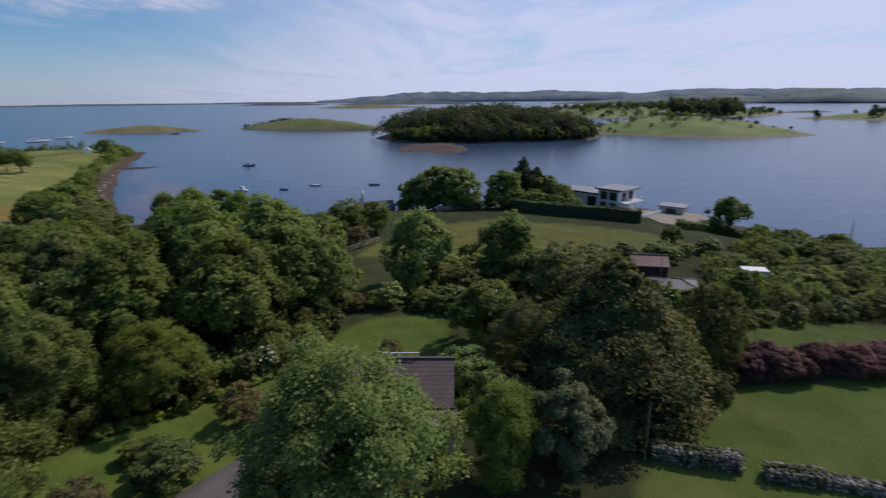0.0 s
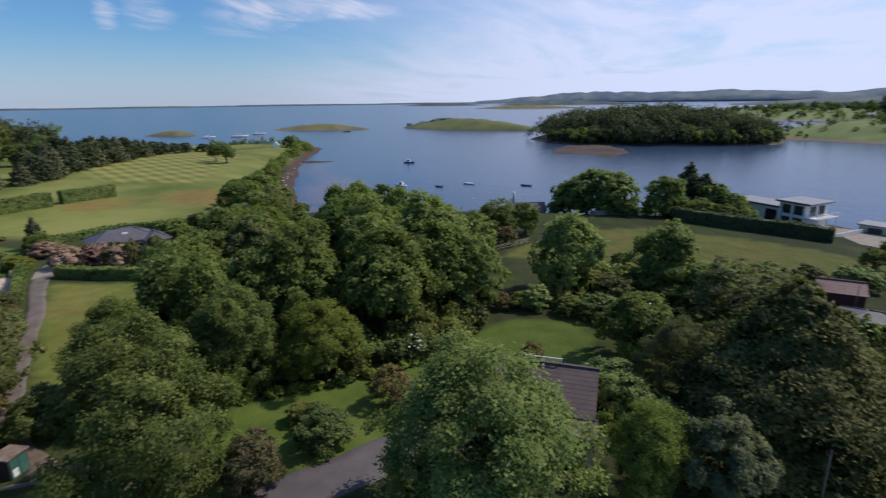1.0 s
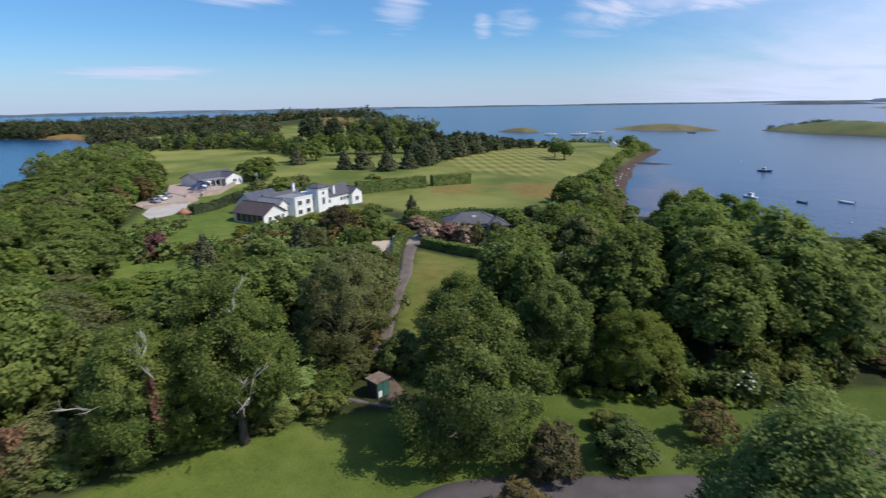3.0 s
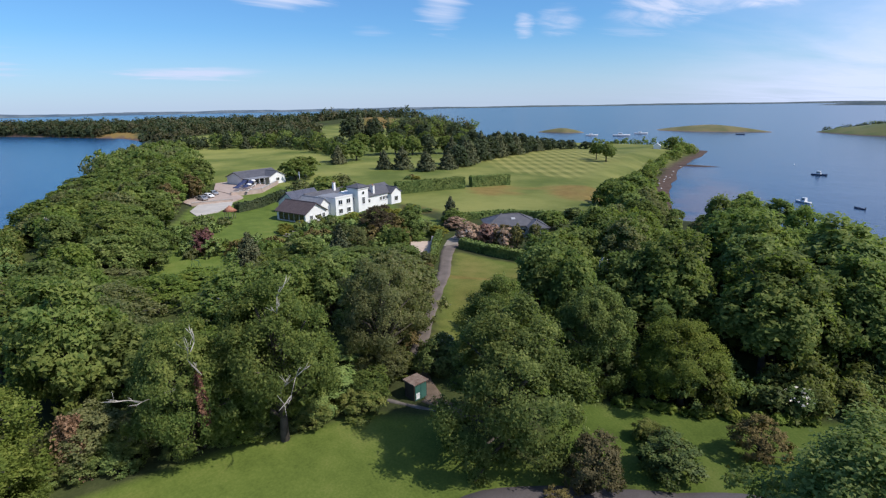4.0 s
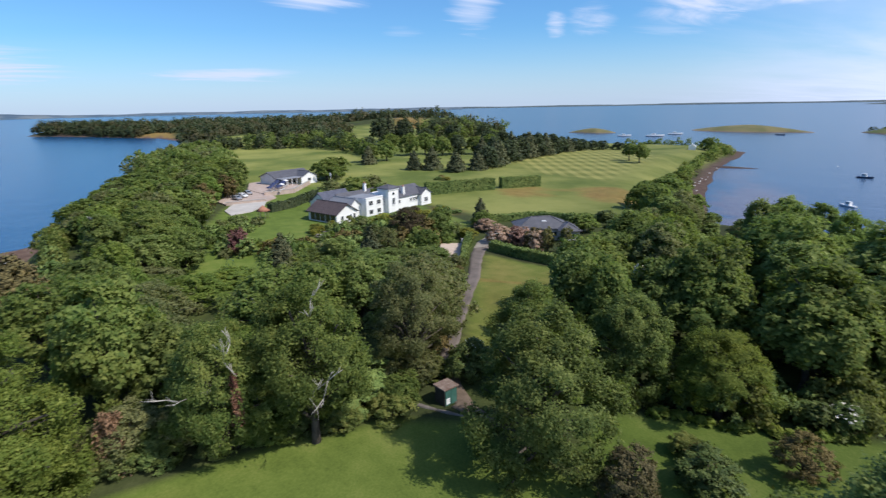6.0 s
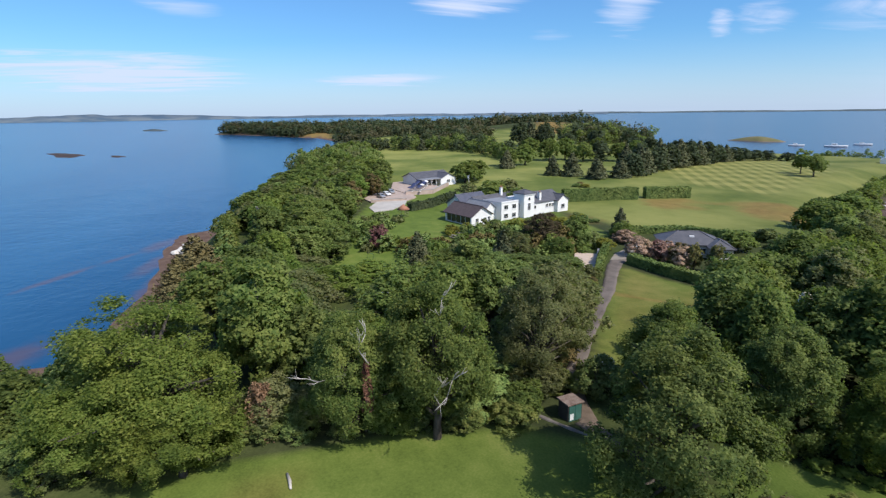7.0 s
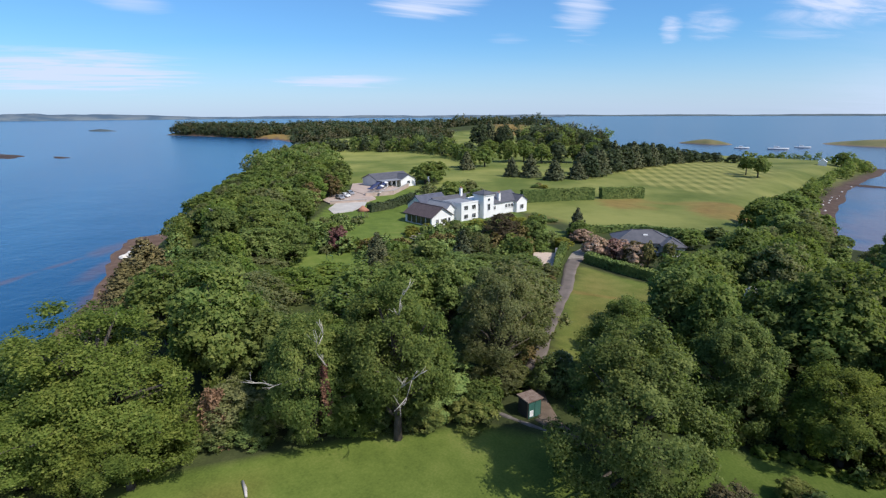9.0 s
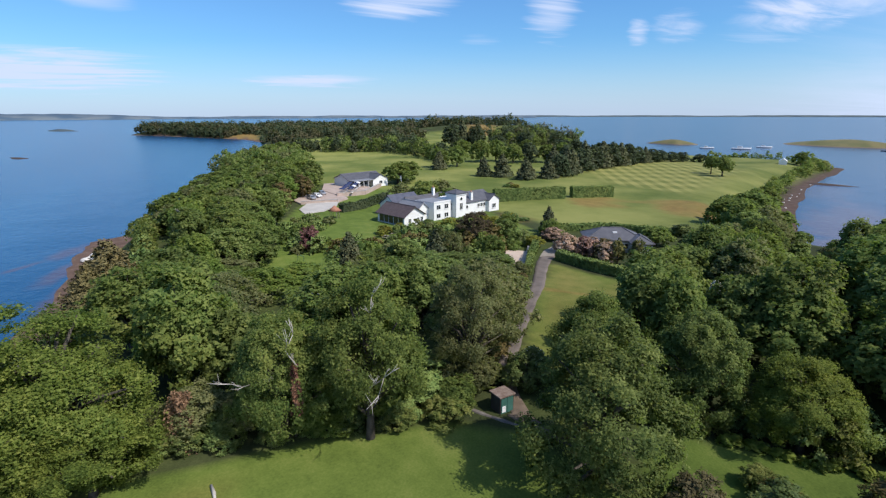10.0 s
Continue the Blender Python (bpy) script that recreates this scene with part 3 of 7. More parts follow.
def prism(bm, outline, axis, a, b):
    """Extrudes an outline of (p, z) from a to b along x ('x': p is y) or y ('y': p is x)."""
    put = (lambda s, p, z: (s, p, z)) if axis == "x" else (lambda s, p, z: (p, s, z))
    lo, hi = [bm.verts.new(put(a, p, z)) for p, z in outline], [bm.verts.new(put(b, p, z)) for p, z in outline]
    n = len(outline)
    for i in range(n):
        bm.faces.new((lo[i], lo[(i + 1) % n], hi[(i + 1) % n], hi[i]))
    bm.faces.new(lo[::-1])
    bm.faces.new(hi)
    bmesh.ops.recalc_face_normals(bm, faces=bm.faces[:])


def tube(path, radii, sides=7):
    """Vertices and faces of a tapered limb along a path."""
    path = [Vector(p) for p in path]
    vs, fs = [], []
    for i, p in enumerate(path):
        d = (path[min(i + 1, len(path) - 1)] - path[max(i - 1, 0)]).normalized()
        a = d.orthogonal().normalized()
        b = d.cross(a)
        for k in range(sides):
            w = 2 * math.pi * k / sides
            vs.append(p + (a * math.cos(w) + b * math.sin(w)) * radii[i])
    for i in range(len(path) - 1):
        for k in range(sides):
            fs.append((i * sides + k, i * sides + (k + 1) % sides, (i + 1) * sides + (k + 1) % sides, (i + 1) * sides + k))
    fs.append(tuple(range(sides))[::-1])
    fs.append(tuple(range((len(path) - 1) * sides, len(path) * sides)))
    return vs, fs


def tubes_mesh(name, limbs, mat, sides=7):
    vs, fs = [], []
    for path, radii in limbs:
        v, f = tube(path, radii, sides)
        fs += [tuple(i + len(vs) for i in q) for q in f]
        vs += v
    return mesh_of(name, vs, fs, mat, True)


# ---- foliage ----
def leaf_sprays(rng, at, out, size, spread=0.9, bend=0.35, flat=0.0):
    """Leaf sprays, one small triangle each, at the places 'at' that face roughly along 'out'; returns (n, 3, 3)."""
    n = len(at)
    nrm = out * 0.75 + rng.normal(0, spread * 0.75, (n, 3))
    nrm[:, 2] += flat
    nrm /= np.linalg.norm(nrm, axis=1, keepdims=True) + 1e-9
    u = np.cross(nrm, rng.normal(0, 1, (n, 3)))
    u /= np.linalg.norm(u, axis=1, keepdims=True) + 1e-9
    v = np.cross(nrm, u)
    s = (size * rng.uniform(0.35, 1.7, n))[:, None]
    return np.stack([at - u * s * 0.55 + v * s * rng.uniform(0.1, 0.4, (n, 1)), at - v * s * 0.5, at + u * s * 0.6 + v * s * 0.3 - nrm * s * bend], 1)


def lobed_crown(rng, radius, low, high, lobes, leaves, size, ragged=0.25, fill=0.1, lobe_size=0.17, flat=0.35, taper=0.75, spread=0.9, masses=7):
    """Leaf sprays on small clumps, the clumps on a few large uneven masses, the masses round a trunk."""
    mid, half = (low + high) / 2, (high - low) / 2
    big = []
    for k in range(masses):
        f = (k + rng.uniform(0.2, 0.8)) / masses
        a = k * 2.39996 + rng.uniform(-0.6, 0.6)
        z = low + (high - low) * (0.2 + 0.58 * f)
        wide = radius * (0.5 - 0.34 * max(0.0, f - 0.45) / 0.55 * (1.6 - taper)) * rng.uniform(0.75, 1.2)
        r = radius * rng.uniform(0.42, 0.62) * (1 - 0.25 * f * (1.4 - taper))
        big.append((math.cos(a) * wide, math.sin(a) * wide, z, r))
    big.append((rng.normal(0, 0.08) * radius, rng.normal(0, 0.08) * radius, high - half * 0.5, radius * 0.5 * taper / 0.75))
    big = np.array(big)
    tall = half / radius
    cen, rad = [], []
    per = max(2, lobes // len(big))
    for x, y, z, r in big:
        for k in range(per):
            zz = 1 - 1.75 * (k + rng.uniform(0, 1)) / per
            a = rng.uniform(0, 2 * math.pi)
            w = math.sqrt(max(0.0, 1 - zz * zz))
            far = r * (1 + rng.normal(0, ragged * 0.45))
            cen.append((x + math.cos(a) * w * far, y + math.sin(a) * w * far, z + zz * far * min(1.25, 0.75 + 0.3 * tall)))
            rad.append(radius * lobe_size * rng.uniform(0.6, 1.5))
    cen, rad = np.array(cen), np.array(rad)
    n = len(cen)
    pick = rng.choice(n, leaves, p=rad ** 2 / (rad ** 2).sum())
    d = rng.normal(0, 1, (leaves, 3))
    d /= np.linalg.norm(d, axis=1, keepdims=True)
    outward = cen[pick] - np.array([0, 0, mid - half * 0.2])
    outward /= np.linalg.norm(outward, axis=1, keepdims=True) + 1e-9
    back = (d * (outward + np.array([0, 0, 0.4]))).sum(1) < -0.1
    d[back] *= -1
    bump_r = 1 + rng.normal(0, 0.3, leaves)
    depth = np.where(rng.random(leaves) < fill, rng.uniform(0.2, 0.95, leaves), 1.0)
    at = cen[pick] + d * (rad[pick] * bump_r * depth)[:, None] * np.array([1.0, 1.0, 0.95])
    deep = np.zeros(leaves, bool)
    for x, y, z, r in big:
        deep |= np.linalg.norm((at - np.array([x, y, z])) / np.array([1, 1, min(1.25, 0.75 + 0.3 * tall)]), axis=1) < r * 0.8
    keep = ~deep | (rng.random(leaves) < 0.25)
    face = d[keep] * 0.6 + outward[keep] * 0.7
    return leaf_sprays(rng, at[keep], face, size, spread, flat=flat), face + np.array([0, 0, 0.15]), cen, rad


def cone_crown(rng, radius, low, high, leaves, size, tiers=11, droop=0.3):
    """A conifer: sprays along whorls of drooping boughs."""
    at, out = [], []
    for k in range(tiers):
        f = (k + 0.3) / tiers
        z = low + (high - low) * f
        r = radius * (1 - f) ** 0.8 * rng.uniform(0.85, 1.1) + 0.15
        n = max(14, int(leaves * (r / radius) / tiers * 1.9))
        arms = rng.integers(6, 10)
        arm = rng.integers(0, arms, n)
        a = arm * 2 * math.pi / arms + k * 1.1 + rng.normal(0, 0.2, n)
        s = np.sqrt(rng.random(n)) * r * (1 + 0.2 * np.sin(arm * 3.1 + k))
        zz = z - droop * s + rng.normal(0, (high - low) / tiers * 0.32, n) + 0.12 * (high - low) / tiers
        at.append(np.stack([np.cos(a) * s, np.sin(a) * s, zz], 1))
        out.append(np.stack([np.cos(a) * 0.7, np.sin(a) * 0.7, np.full(n, 0.7)], 1))
    return leaf_sprays(rng, np.concatenate(at), np.concatenate(out), size, 0.8), np.concatenate(out)


def layered_crown(rng, radius, low, high, leaves, size, boughs=84):
    """A broad old cypress: long boughs at all heights, each a flat drooping fan of sprays."""
    at, out = [], []
    for k in range(boughs):
        f = (k + rng.uniform(0, 1)) / boughs
        z = low + (high - low) * (0.08 + 0.9 * f)
        a = k * 2.39996 + rng.normal(0, 0.25)
        L = radius * (1 - f ** 2.1) ** 0.75 * rng.uniform(0.62, 1.12) + 0.25
        n = int(leaves / boughs * (0.4 + 1.1 * L / radius))
        q = rng.uniform(0.25, 1.0, n) ** 0.7
        wide = rng.normal(0, 0.14, n) * L * (0.45 + 0.8 * np.sin(q * math.pi * 0.8))
        x, y = q * L, wide
        zz = z + 0.22 * L * q - 0.42 * L * q ** 2.4 - np.abs(wide) * 0.35 + rng.normal(0, 0.1, n) - np.abs(rng.normal(0, 0.12, n))
        at.append(np.stack([math.cos(a) * x - math.sin(a) * y, math.sin(a) * x + math.cos(a) * y, zz], 1))
        out.append(np.stack([math.cos(a) * (0.2 + 0.7 * q), math.sin(a) * (0.2 + 0.7 * q), 0.9 - 0.3 * q], 1))
    return leaf_sprays(rng, np.concatenate(at), np.concatenate(out), size, 0.6), np.concatenate(out)


KINDS = {   # crown: low part, clumps, clump size, taper, flat, raggedness, leaf size
    "oak": (0.14, 221, 0.136, 0.8, 0.35, 0.25, 1.0), "ash": (0.16, 255, 0.104, 0.72, 0.15, 0.45, 0.8), "lime": (0.1, 221, 0.136, 0.8, 0.3, 0.25, 1.0),
    "sycamore": (0.06, 238, 0.128, 0.72, 0.4, 0.28, 1.1), "willow": (0.06, 255, 0.104, 0.75, -0.1, 0.4, 0.8), "elm": (0.3, 221, 0.136, 0.85, 0.3, 0.2, 1.0), "greatlime": (0.03, 300, 0.12, 0.82, 0.3, 0.35, 0.85), "greatsyc": (0.05, 255, 0.125, 0.74, 0.4, 0.34, 1.0), "bronze": (0.0, 187, 0.136, 0.82, 0.25, 0.2, 0.95), "copper": (0.08, 187, 0.136, 0.82, 0.25, 0.2, 0.95),
    "laurel": (0.0, 153, 0.144, 0.85, 0.2, 0.2, 1.0), "rust": (0.03, 153, 0.136, 0.8, 0.2, 0.35, 0.85), "gold": (0.0, 136, 0.16, 0.85, 0.3, 0.2, 1.0),
    "bramble": (0.0, 153, 0.128, 0.7, 0.3, 0.5, 1.0), "pink": (0.0, 136, 0.152, 0.85, 0.2, 0.3, 0.9), "hedge": (0.0, 136, 0.152, 0.9, 0.3, 0.15, 1.0),
    "fern": (0.0, 136, 0.136, 0.7, 0.5, 0.4, 1.1), "darkoak": (0.0, 221, 0.136, 0.8, 0.35, 0.28, 1.0), "cypress": (0.02, 323, 0.104, 0.62, -0.25, 0.45, 0.9),
    "whitebeam": (0.02, 76, 0.12, 0.66, 0.3, 1.0, 1.35)}
WORDS = {"darkoak": "dark round-headed", "oak": "broad dark green oak", "ash": "loose-crowned grey-green ash", "lime": "yellow-green lime", "sycamore": "dense mid-green sycamore",
         "willow": "silvery green willow", "copper": "dark copper-leaved", "bronze": "dark bronze-leaved", "elm": "round-headed dark green", "greatlime": "huge yellow-green lime", "greatsyc": "huge mid-green sycamore", "cedar": "spreading dark conifer", "cypress": "spreading dark green cypress", "pine": "dark green pine",
         "larch": "brownish larch", "whitebeam": "pale-leaved whitebeam", "laurel": "glossy rounded laurel", "rust": "rusty-leaved", "gold": "golden-leaved", "bramble": "rambling bramble",
         "pink": "pink-flowered", "hedge": "bushy green", "fern": "bright green"}
PLANT = {}


def plant_meshes(kind, lod, variant):
    """Trunk and crown of a plant 10 m high with a crown 4 m in radius; lod 0 is the finest."""
    key = (kind, lod, variant)
    if key in PLANT:
        return PLANT[key]
    rng = np.random.default_rng(abs(hash_of(kind)) * 31 + lod * 7 + variant)
    leaves, size = ((84000, 0.12), (13500, 0.285), (3800, 0.54), (260, 2.0))[lod]
    if kind == "cedar":
        (q, out), cen = layered_crown(rng, 4.0, 0.4, 10.0, int(leaves * 0.9), size * 1.05), []
    elif kind in ("pine", "larch"):
        low = {"pine": 1.2, "larch": 0.8}[kind]
        (q, out), cen = cone_crown(rng, 4.0, low, 10.0, int(leaves * 0.8), size * 0.85, 11, 0.2), []
    else:
        lowf, lobes, lsize, taper, flat, ragged, sz = KINDS[kind]
        q, out, cen, rad = lobed_crown(rng, 4.0, 10 * lowf, 9.6, lobes, leaves, size * sz, ragged, lobe_size=lsize, flat=flat, taper=taper,
                                  spread=0.9 if kind == "ash" else 0.66)
    wide = np.percentile(np.hypot(q[:, :, 0], q[:, :, 1]), 97)
    q = q * np.array([4.0 / wide, 4.0 / wide, 10.0 / np.percentile(q[:, :, 2], 99.7)])
    crown = sprays_mesh(kind + "_crown", q, LEAF[kind], outward=out)
    limbs = [([(0, 0, -0.5), (0.05, 0, 1.0), (rng.normal(0, 0.15), rng.normal(0, 0.15), 4.2), (0, 0, 7.8)], [0.36, 0.28, 0.2, 0.05])]
    for c in list(cen)[::(6, 14, 30, 60)[lod]]:
        z0 = min(max(1.2, c[2] * 0.5), 6)
        limbs.append(([(0, 0, z0), tuple(c * np.array([0.45, 0.45, 0]) + np.array([0, 0, (z0 + c[2]) / 2 + 0.3])), tuple(c)], [0.14, 0.09, 0.03]))
    trunk = tubes_mesh(kind + "_trunk", limbs, BARK, 7 if lod == 0 else 5)
    PLANT[key] = (trunk, crown)
    return PLANT[key]


def hash_of(word):
    return sum((i + 1) * ord(c) for i, c in enumerate(word))


COUNT = [0]


def plant(kind, x, y, h, r, lod=None, name=None, label="", category="", group="", z=None):
    """A tree or shrub of height h and crown radius r."""
    COUNT[0] += 1
    k = COUNT[0]
    far = math.hypot(x, y)
    if lod is None:
        lod = 0 if far < 52 and r > 2.6 else 1 if far < 140 and r > 2.7 else 2
    trunk, crown = plant_meshes(kind, lod, k % (2 if lod == 0 else 3))
    tree_like = h > 4.5
    name = name or ("tree" if tree_like else "shrub")
    where = "in the wood" if far < 190 else "by the golf course"
    ob = new(name)
    zz = ground(x, y) if z is None else z
    ob.matrix_world = pose(x, y, zz - 0.05, 0, 0, (k * 137.5) % 360) @ Matrix.Diagonal((r / 4.0, r / 4.0, h / 10.0, 1))
    child("trunk", trunk, ob)
    child("crown", crown, ob)
    return tagged(ob, label or f"{WORDS[kind]} {'tree' if tree_like else 'shrub'} standing {where if tree_like else 'on the grass'}",
                  category or name, group or ("trees" if tree_like else "shrubs"))


def forest(name, spots, kinds, leaves, size, label):
    """A far wood as one object: crowns and nothing that could be counted."""
    rng = np.random.default_rng(hash_of(name))
    by = {}
    for i, (x, y, z, h, r) in enumerate(spots):
        kind = kinds[i % len(kinds)] if rng.random() < 0.8 else kinds[int(rng.integers(0, len(kinds)))]
        if kind == "pine":
            q, out = cone_crown(rng, r, h * 0.12, h, leaves, size, 6, 0.2)
        else:
            q, out, _, _ = lobed_crown(rng, r, h * 0.08, h, 20, leaves, size, 0.3, lobe_size=0.27, flat=0.3, masses=4, fill=0.2)
        by.setdefault(kind, []).append((q + np.array([x, y, z]), out))
    sets = [np.concatenate([q for q, _ in qs]) for qs in by.values()]
    outs = np.concatenate([np.concatenate([o for _, o in qs]) for qs in by.values()])
    slots = np.concatenate([np.full(len(q), i) for i, q in enumerate(sets)])
    ob = new(name, sprays_mesh(name, np.concatenate(sets), [LEAF[k] for k in by], slots=slots, outward=outs))
    return tagged(ob, label, "woodland", kind="stuff")


def scatter(poly, gap, seed, keep_out=()):
    """Uneven places inside a polygon, about gap apart."""
    rng = np.random.default_rng(seed)
    poly = np.array(poly, float)
    (x0, y0), (x1, y1) = poly.min(0), poly.max(0)
    out = []
    xs, ys = np.arange(x0, x1, gap), np.arange(y0, y1, gap * 0.87)
    for j, y in enumerate(ys):
        for x in xs:
            out.append((x + (j % 2) * gap / 2 + rng.uniform(-0.32, 0.32) * gap, y + rng.uniform(-0.32, 0.32) * gap))
    if not out:
        return []
    p = np.array(out)
    ok = edge_distance(poly, p[:, 0], p[:, 1]) > gap * 0.12
    for k in keep_out:
        ok &= edge_distance(np.array(k, float), p[:, 0], p[:, 1]) < 0.5
    return [tuple(v) for v in p[ok]]


def hedge(points, width, height, kind="hedge", name="hedge", label="clipped green hedge", leaf=0.22, per=120, rag=0.05):
    """A clipped hedge along a line: a dense core and leaf sprays all over it."""
    rng = np.random.default_rng(int(abs(points[0][0] * 13 + points[0][1] * 7)) + 3)
    x0, y0 = points[0]
    ob = thing(name, x0, y0, ground(x0, y0), 0, label, "hedge", "hedges")
    z0 = ground(x0, y0)
    at, out, cv, cf = [], [], [], []
    for (ax, ay), (bx, by) in zip(points, points[1:]):
        L = math.hypot(bx - ax, by - ay)
        dx, dy = (bx - ax) / L, (by - ay) / L
        n = int(per * L * (height * 2 + width) / 4)
        s, k = rng.random(n) * L, rng.random(n) * (2 * height + width)
        side = np.where(k < height, -1.0, np.where(k > height + width, 1.0, 0.0))
        off = np.where(side == 0, k - height - width / 2, side * width / 2)
        up = np.where(k < height, k, np.where(k > height + width, k - height - width, height))
        ends = rng.random(n) < width / (2 * L + width)
        s = np.where(ends, np.where(rng.random(n) < 0.5, 0, L), s)
        off = np.where(ends, rng.uniform(-width / 2, width / 2, n), off)
        up = np.where(ends, rng.random(n) * height, up)
        gxs, gys = ax + dx * s - dy * off, ay + dy * s + dx * off
        gz = ground_array(ax + dx * s, ay + dy * s)[0] - z0
        wave = 1 + rag * np.sin(s * 1.7) + rag * np.sin(s * 0.6 + 1)
        at.append(np.stack([gxs - x0, gys - y0, gz + up * wave], 1) + rng.normal(0, rag * 1.2, (n, 3)))
        out.append(np.stack([np.where(side == 0, 0, -dy * side), np.where(side == 0, 0, dx * side), np.where(side == 0, 1.0, 0.25)], 1))
        m = max(2, int(L / 2) + 1)
        for i in range(m):
            q = L * i / (m - 1)
            g = ground(ax + dx * q, ay + dy * q) - z0
            b0 = len(cv)
            w, hh = width / 2 - 0.15, height - 0.15
            cv += [(ax + dx * q - dy * o - x0, ay + dy * q + dx * o - y0, g + zz) for o, zz in ((-w, -0.2), (-w, hh), (w, hh), (w, -0.2))]
            if i:
                cf += [(b0 - 4 + j, b0 - 4 + (j + 1) % 4, b0 + (j + 1) % 4, b0 + j) for j in range(4)]
            if i in (0, m - 1):
                cf.append((b0, b0 + 1, b0 + 2, b0 + 3))
    child("core", mesh_of("hedge_core", cv, cf, LEAF[kind]), ob)
    child("foliage", sprays_mesh("hedge_leaves", leaf_sprays(rng, np.concatenate(at), np.concatenate(out), leaf, 0.8, flat=0.1), LEAF[kind], outward=np.concatenate(out), lean=0.75), ob)
    return ob


def ribbon(name, points, widths, mat, label, category, lift=0.03, step=1.0, kind="structure"):
    """A drive or track that follows the ground, with a slightly raised body."""
    vs, fs = [], []
    pts = []
    for (a, wa), (b, wb) in zip(list(zip(points, widths))[:-1], list(zip(points, widths))[1:]):
        L = math.hypot(b[0] - a[0], b[1] - a[1])
        m = max(1, int(L / step))
        pts += [(a[0] + (b[0] - a[0]) * i / m, a[1] + (b[1] - a[1]) * i / m, wa + (wb - wa) * i / m) for i in range(m)]
    pts.append((*points[-1], widths[-1]))
    p = np.array(pts)
    for _ in range(6):
        p[1:-1] = (p[:-2] + 2 * p[1:-1] + p[2:]) / 4
    cross = (-0.52, -0.5, -0.25, 0, 0.25, 0.5, 0.52)
    for i in range(len(p)):
        d = p[min(i + 1, len(p) - 1), :2] - p[max(i - 1, 0), :2]
        d /= np.linalg.norm(d)
        rag = 0.1 * math.sin(i * 1.3) + 0.08 * math.sin(i * 0.47)
        for c in cross:
            x, y = p[i, 0] - d[1] * c * (p[i, 2] + rag), p[i, 1] + d[0] * c * (p[i, 2] + rag)
            vs.append((x, y, ground(x, y) + (lift + 0.05 if abs(c) < 0.51 else -0.15)))
    n = len(cross)
    for i in range(len(p) - 1):
        for k in range(n - 1):
            fs.append((i * n + k, i * n + k + 1, (i + 1) * n + k + 1, (i + 1) * n + k))
    ob = new(name, mesh_of(name, vs, fs, mat, True))
    return tagged(ob, label, category, kind=kind)

# ---- far shores and islands ----
def mound(name, cx, cy, rx, ry, turn, height, mat, label, rough=0.12, seed=0, peak=(0, 0), dome=1.7):
    """An islet with a sloping shore."""
    rings, seg = 16, 72
    vs, fs = [(peak[0] * rx * 0.5, peak[1] * ry * 0.5, height)], []
    for k in range(1, rings + 1):
        f = k / rings
        for i in range(seg):
            a = 2 * math.pi * i / seg
            w = 1 + rough * (math.sin(a * 3 + seed) + 0.6 * math.sin(a * 5 + seed * 2) + 0.4 * math.sin(a * 9 + seed * 3)) * f
            x, y = math.cos(a) * rx * f * w + peak[0] * rx * 0.5 * (1 - f), math.sin(a) * ry * f * w + peak[1] * ry * 0.5 * (1 - f)
            z = height * (1 - f ** dome) ** 1.15 * (1 + 0.12 * math.sin(x * 0.13 + seed) * math.sin(y * 0.11)) - (0.5 if k == rings else 0) + 0.25 * (1 - f)
            vs.append((x, y, z))
    for i in range(seg):
        fs.append((0, 1 + i, 1 + (i + 1) % seg))
    for k in range(rings - 1):
        for i in range(seg):
            a, b = 1 + k * seg + i, 1 + k * seg + (i + 1) % seg
            fs.append((a, a + seg, b + seg, b))
    ob = new(name, mesh_of(name, vs, fs, mat, True))
    ob.matrix_world = pose(cx, cy, 0, 0, 0, turn)
    return tagged(ob, label, "island", kind="structure")


def islet_material(name, grass_a, grass_b, shore_a, shore_b, shore_top, patch=0.05):
    m, t, b = material(name)
    pos = world_coord(t)
    sepz = mk(t, "ShaderNodeSeparateXYZ")
    t.links.new(pos, sepz.inputs[0])
    n = noise_node(t, patch, 5, vec=pos)
    f = noise_node(t, 0.5, 4, vec=pos)
    grass = mix(t, span(t, n, 0.35, 0.65), grass_a, grass_b)
    rock = mix(t, f, shore_a, shore_b)
    edge = maths(t, "ADD", sepz.outputs[2], maths(t, "MULTIPLY", f, 1.2))
    t.links.new(mix(t, span(t, edge, shore_top, shore_top + 0.8), rock, grass), b.inputs["Base Color"])
    b.inputs["Roughness"].default_value = 0.95
    bump(t, b, f, 0.6, 0.5)
    return m


ISLET = islet_material("islet_turf", (0.085, 0.115, 0.03), (0.14, 0.145, 0.048), (0.08, 0.055, 0.038), (0.17, 0.12, 0.085), 0.9)
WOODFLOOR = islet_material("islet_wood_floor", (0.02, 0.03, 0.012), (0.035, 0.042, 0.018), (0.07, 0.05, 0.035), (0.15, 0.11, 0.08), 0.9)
PASTURE = islet_material("islet_pasture", (0.1, 0.15, 0.035), (0.16, 0.19, 0.055), (0.13, 0.1, 0.075), (0.25, 0.2, 0.15), 1.9)
DRYISLET = islet_material("dry_islet_turf", (0.12, 0.125, 0.045), (0.19, 0.16, 0.065), (0.14, 0.1, 0.06), (0.27, 0.2, 0.13), 0.9)
REEF = islet_material("weedy_reef", (0.045, 0.027, 0.02), (0.075, 0.048, 0.035), (0.055, 0.035, 0.026), (0.11, 0.072, 0.052), 0.2)
# The blue of distance haze is mixed into these two far land colours.
FARLAND_HAZED = islet_material("far_farmland_hazed", (0.06, 0.1, 0.145), (0.14, 0.17, 0.19), (0.1, 0.1, 0.08), (0.14, 0.14, 0.1), 1.0, 0.008)
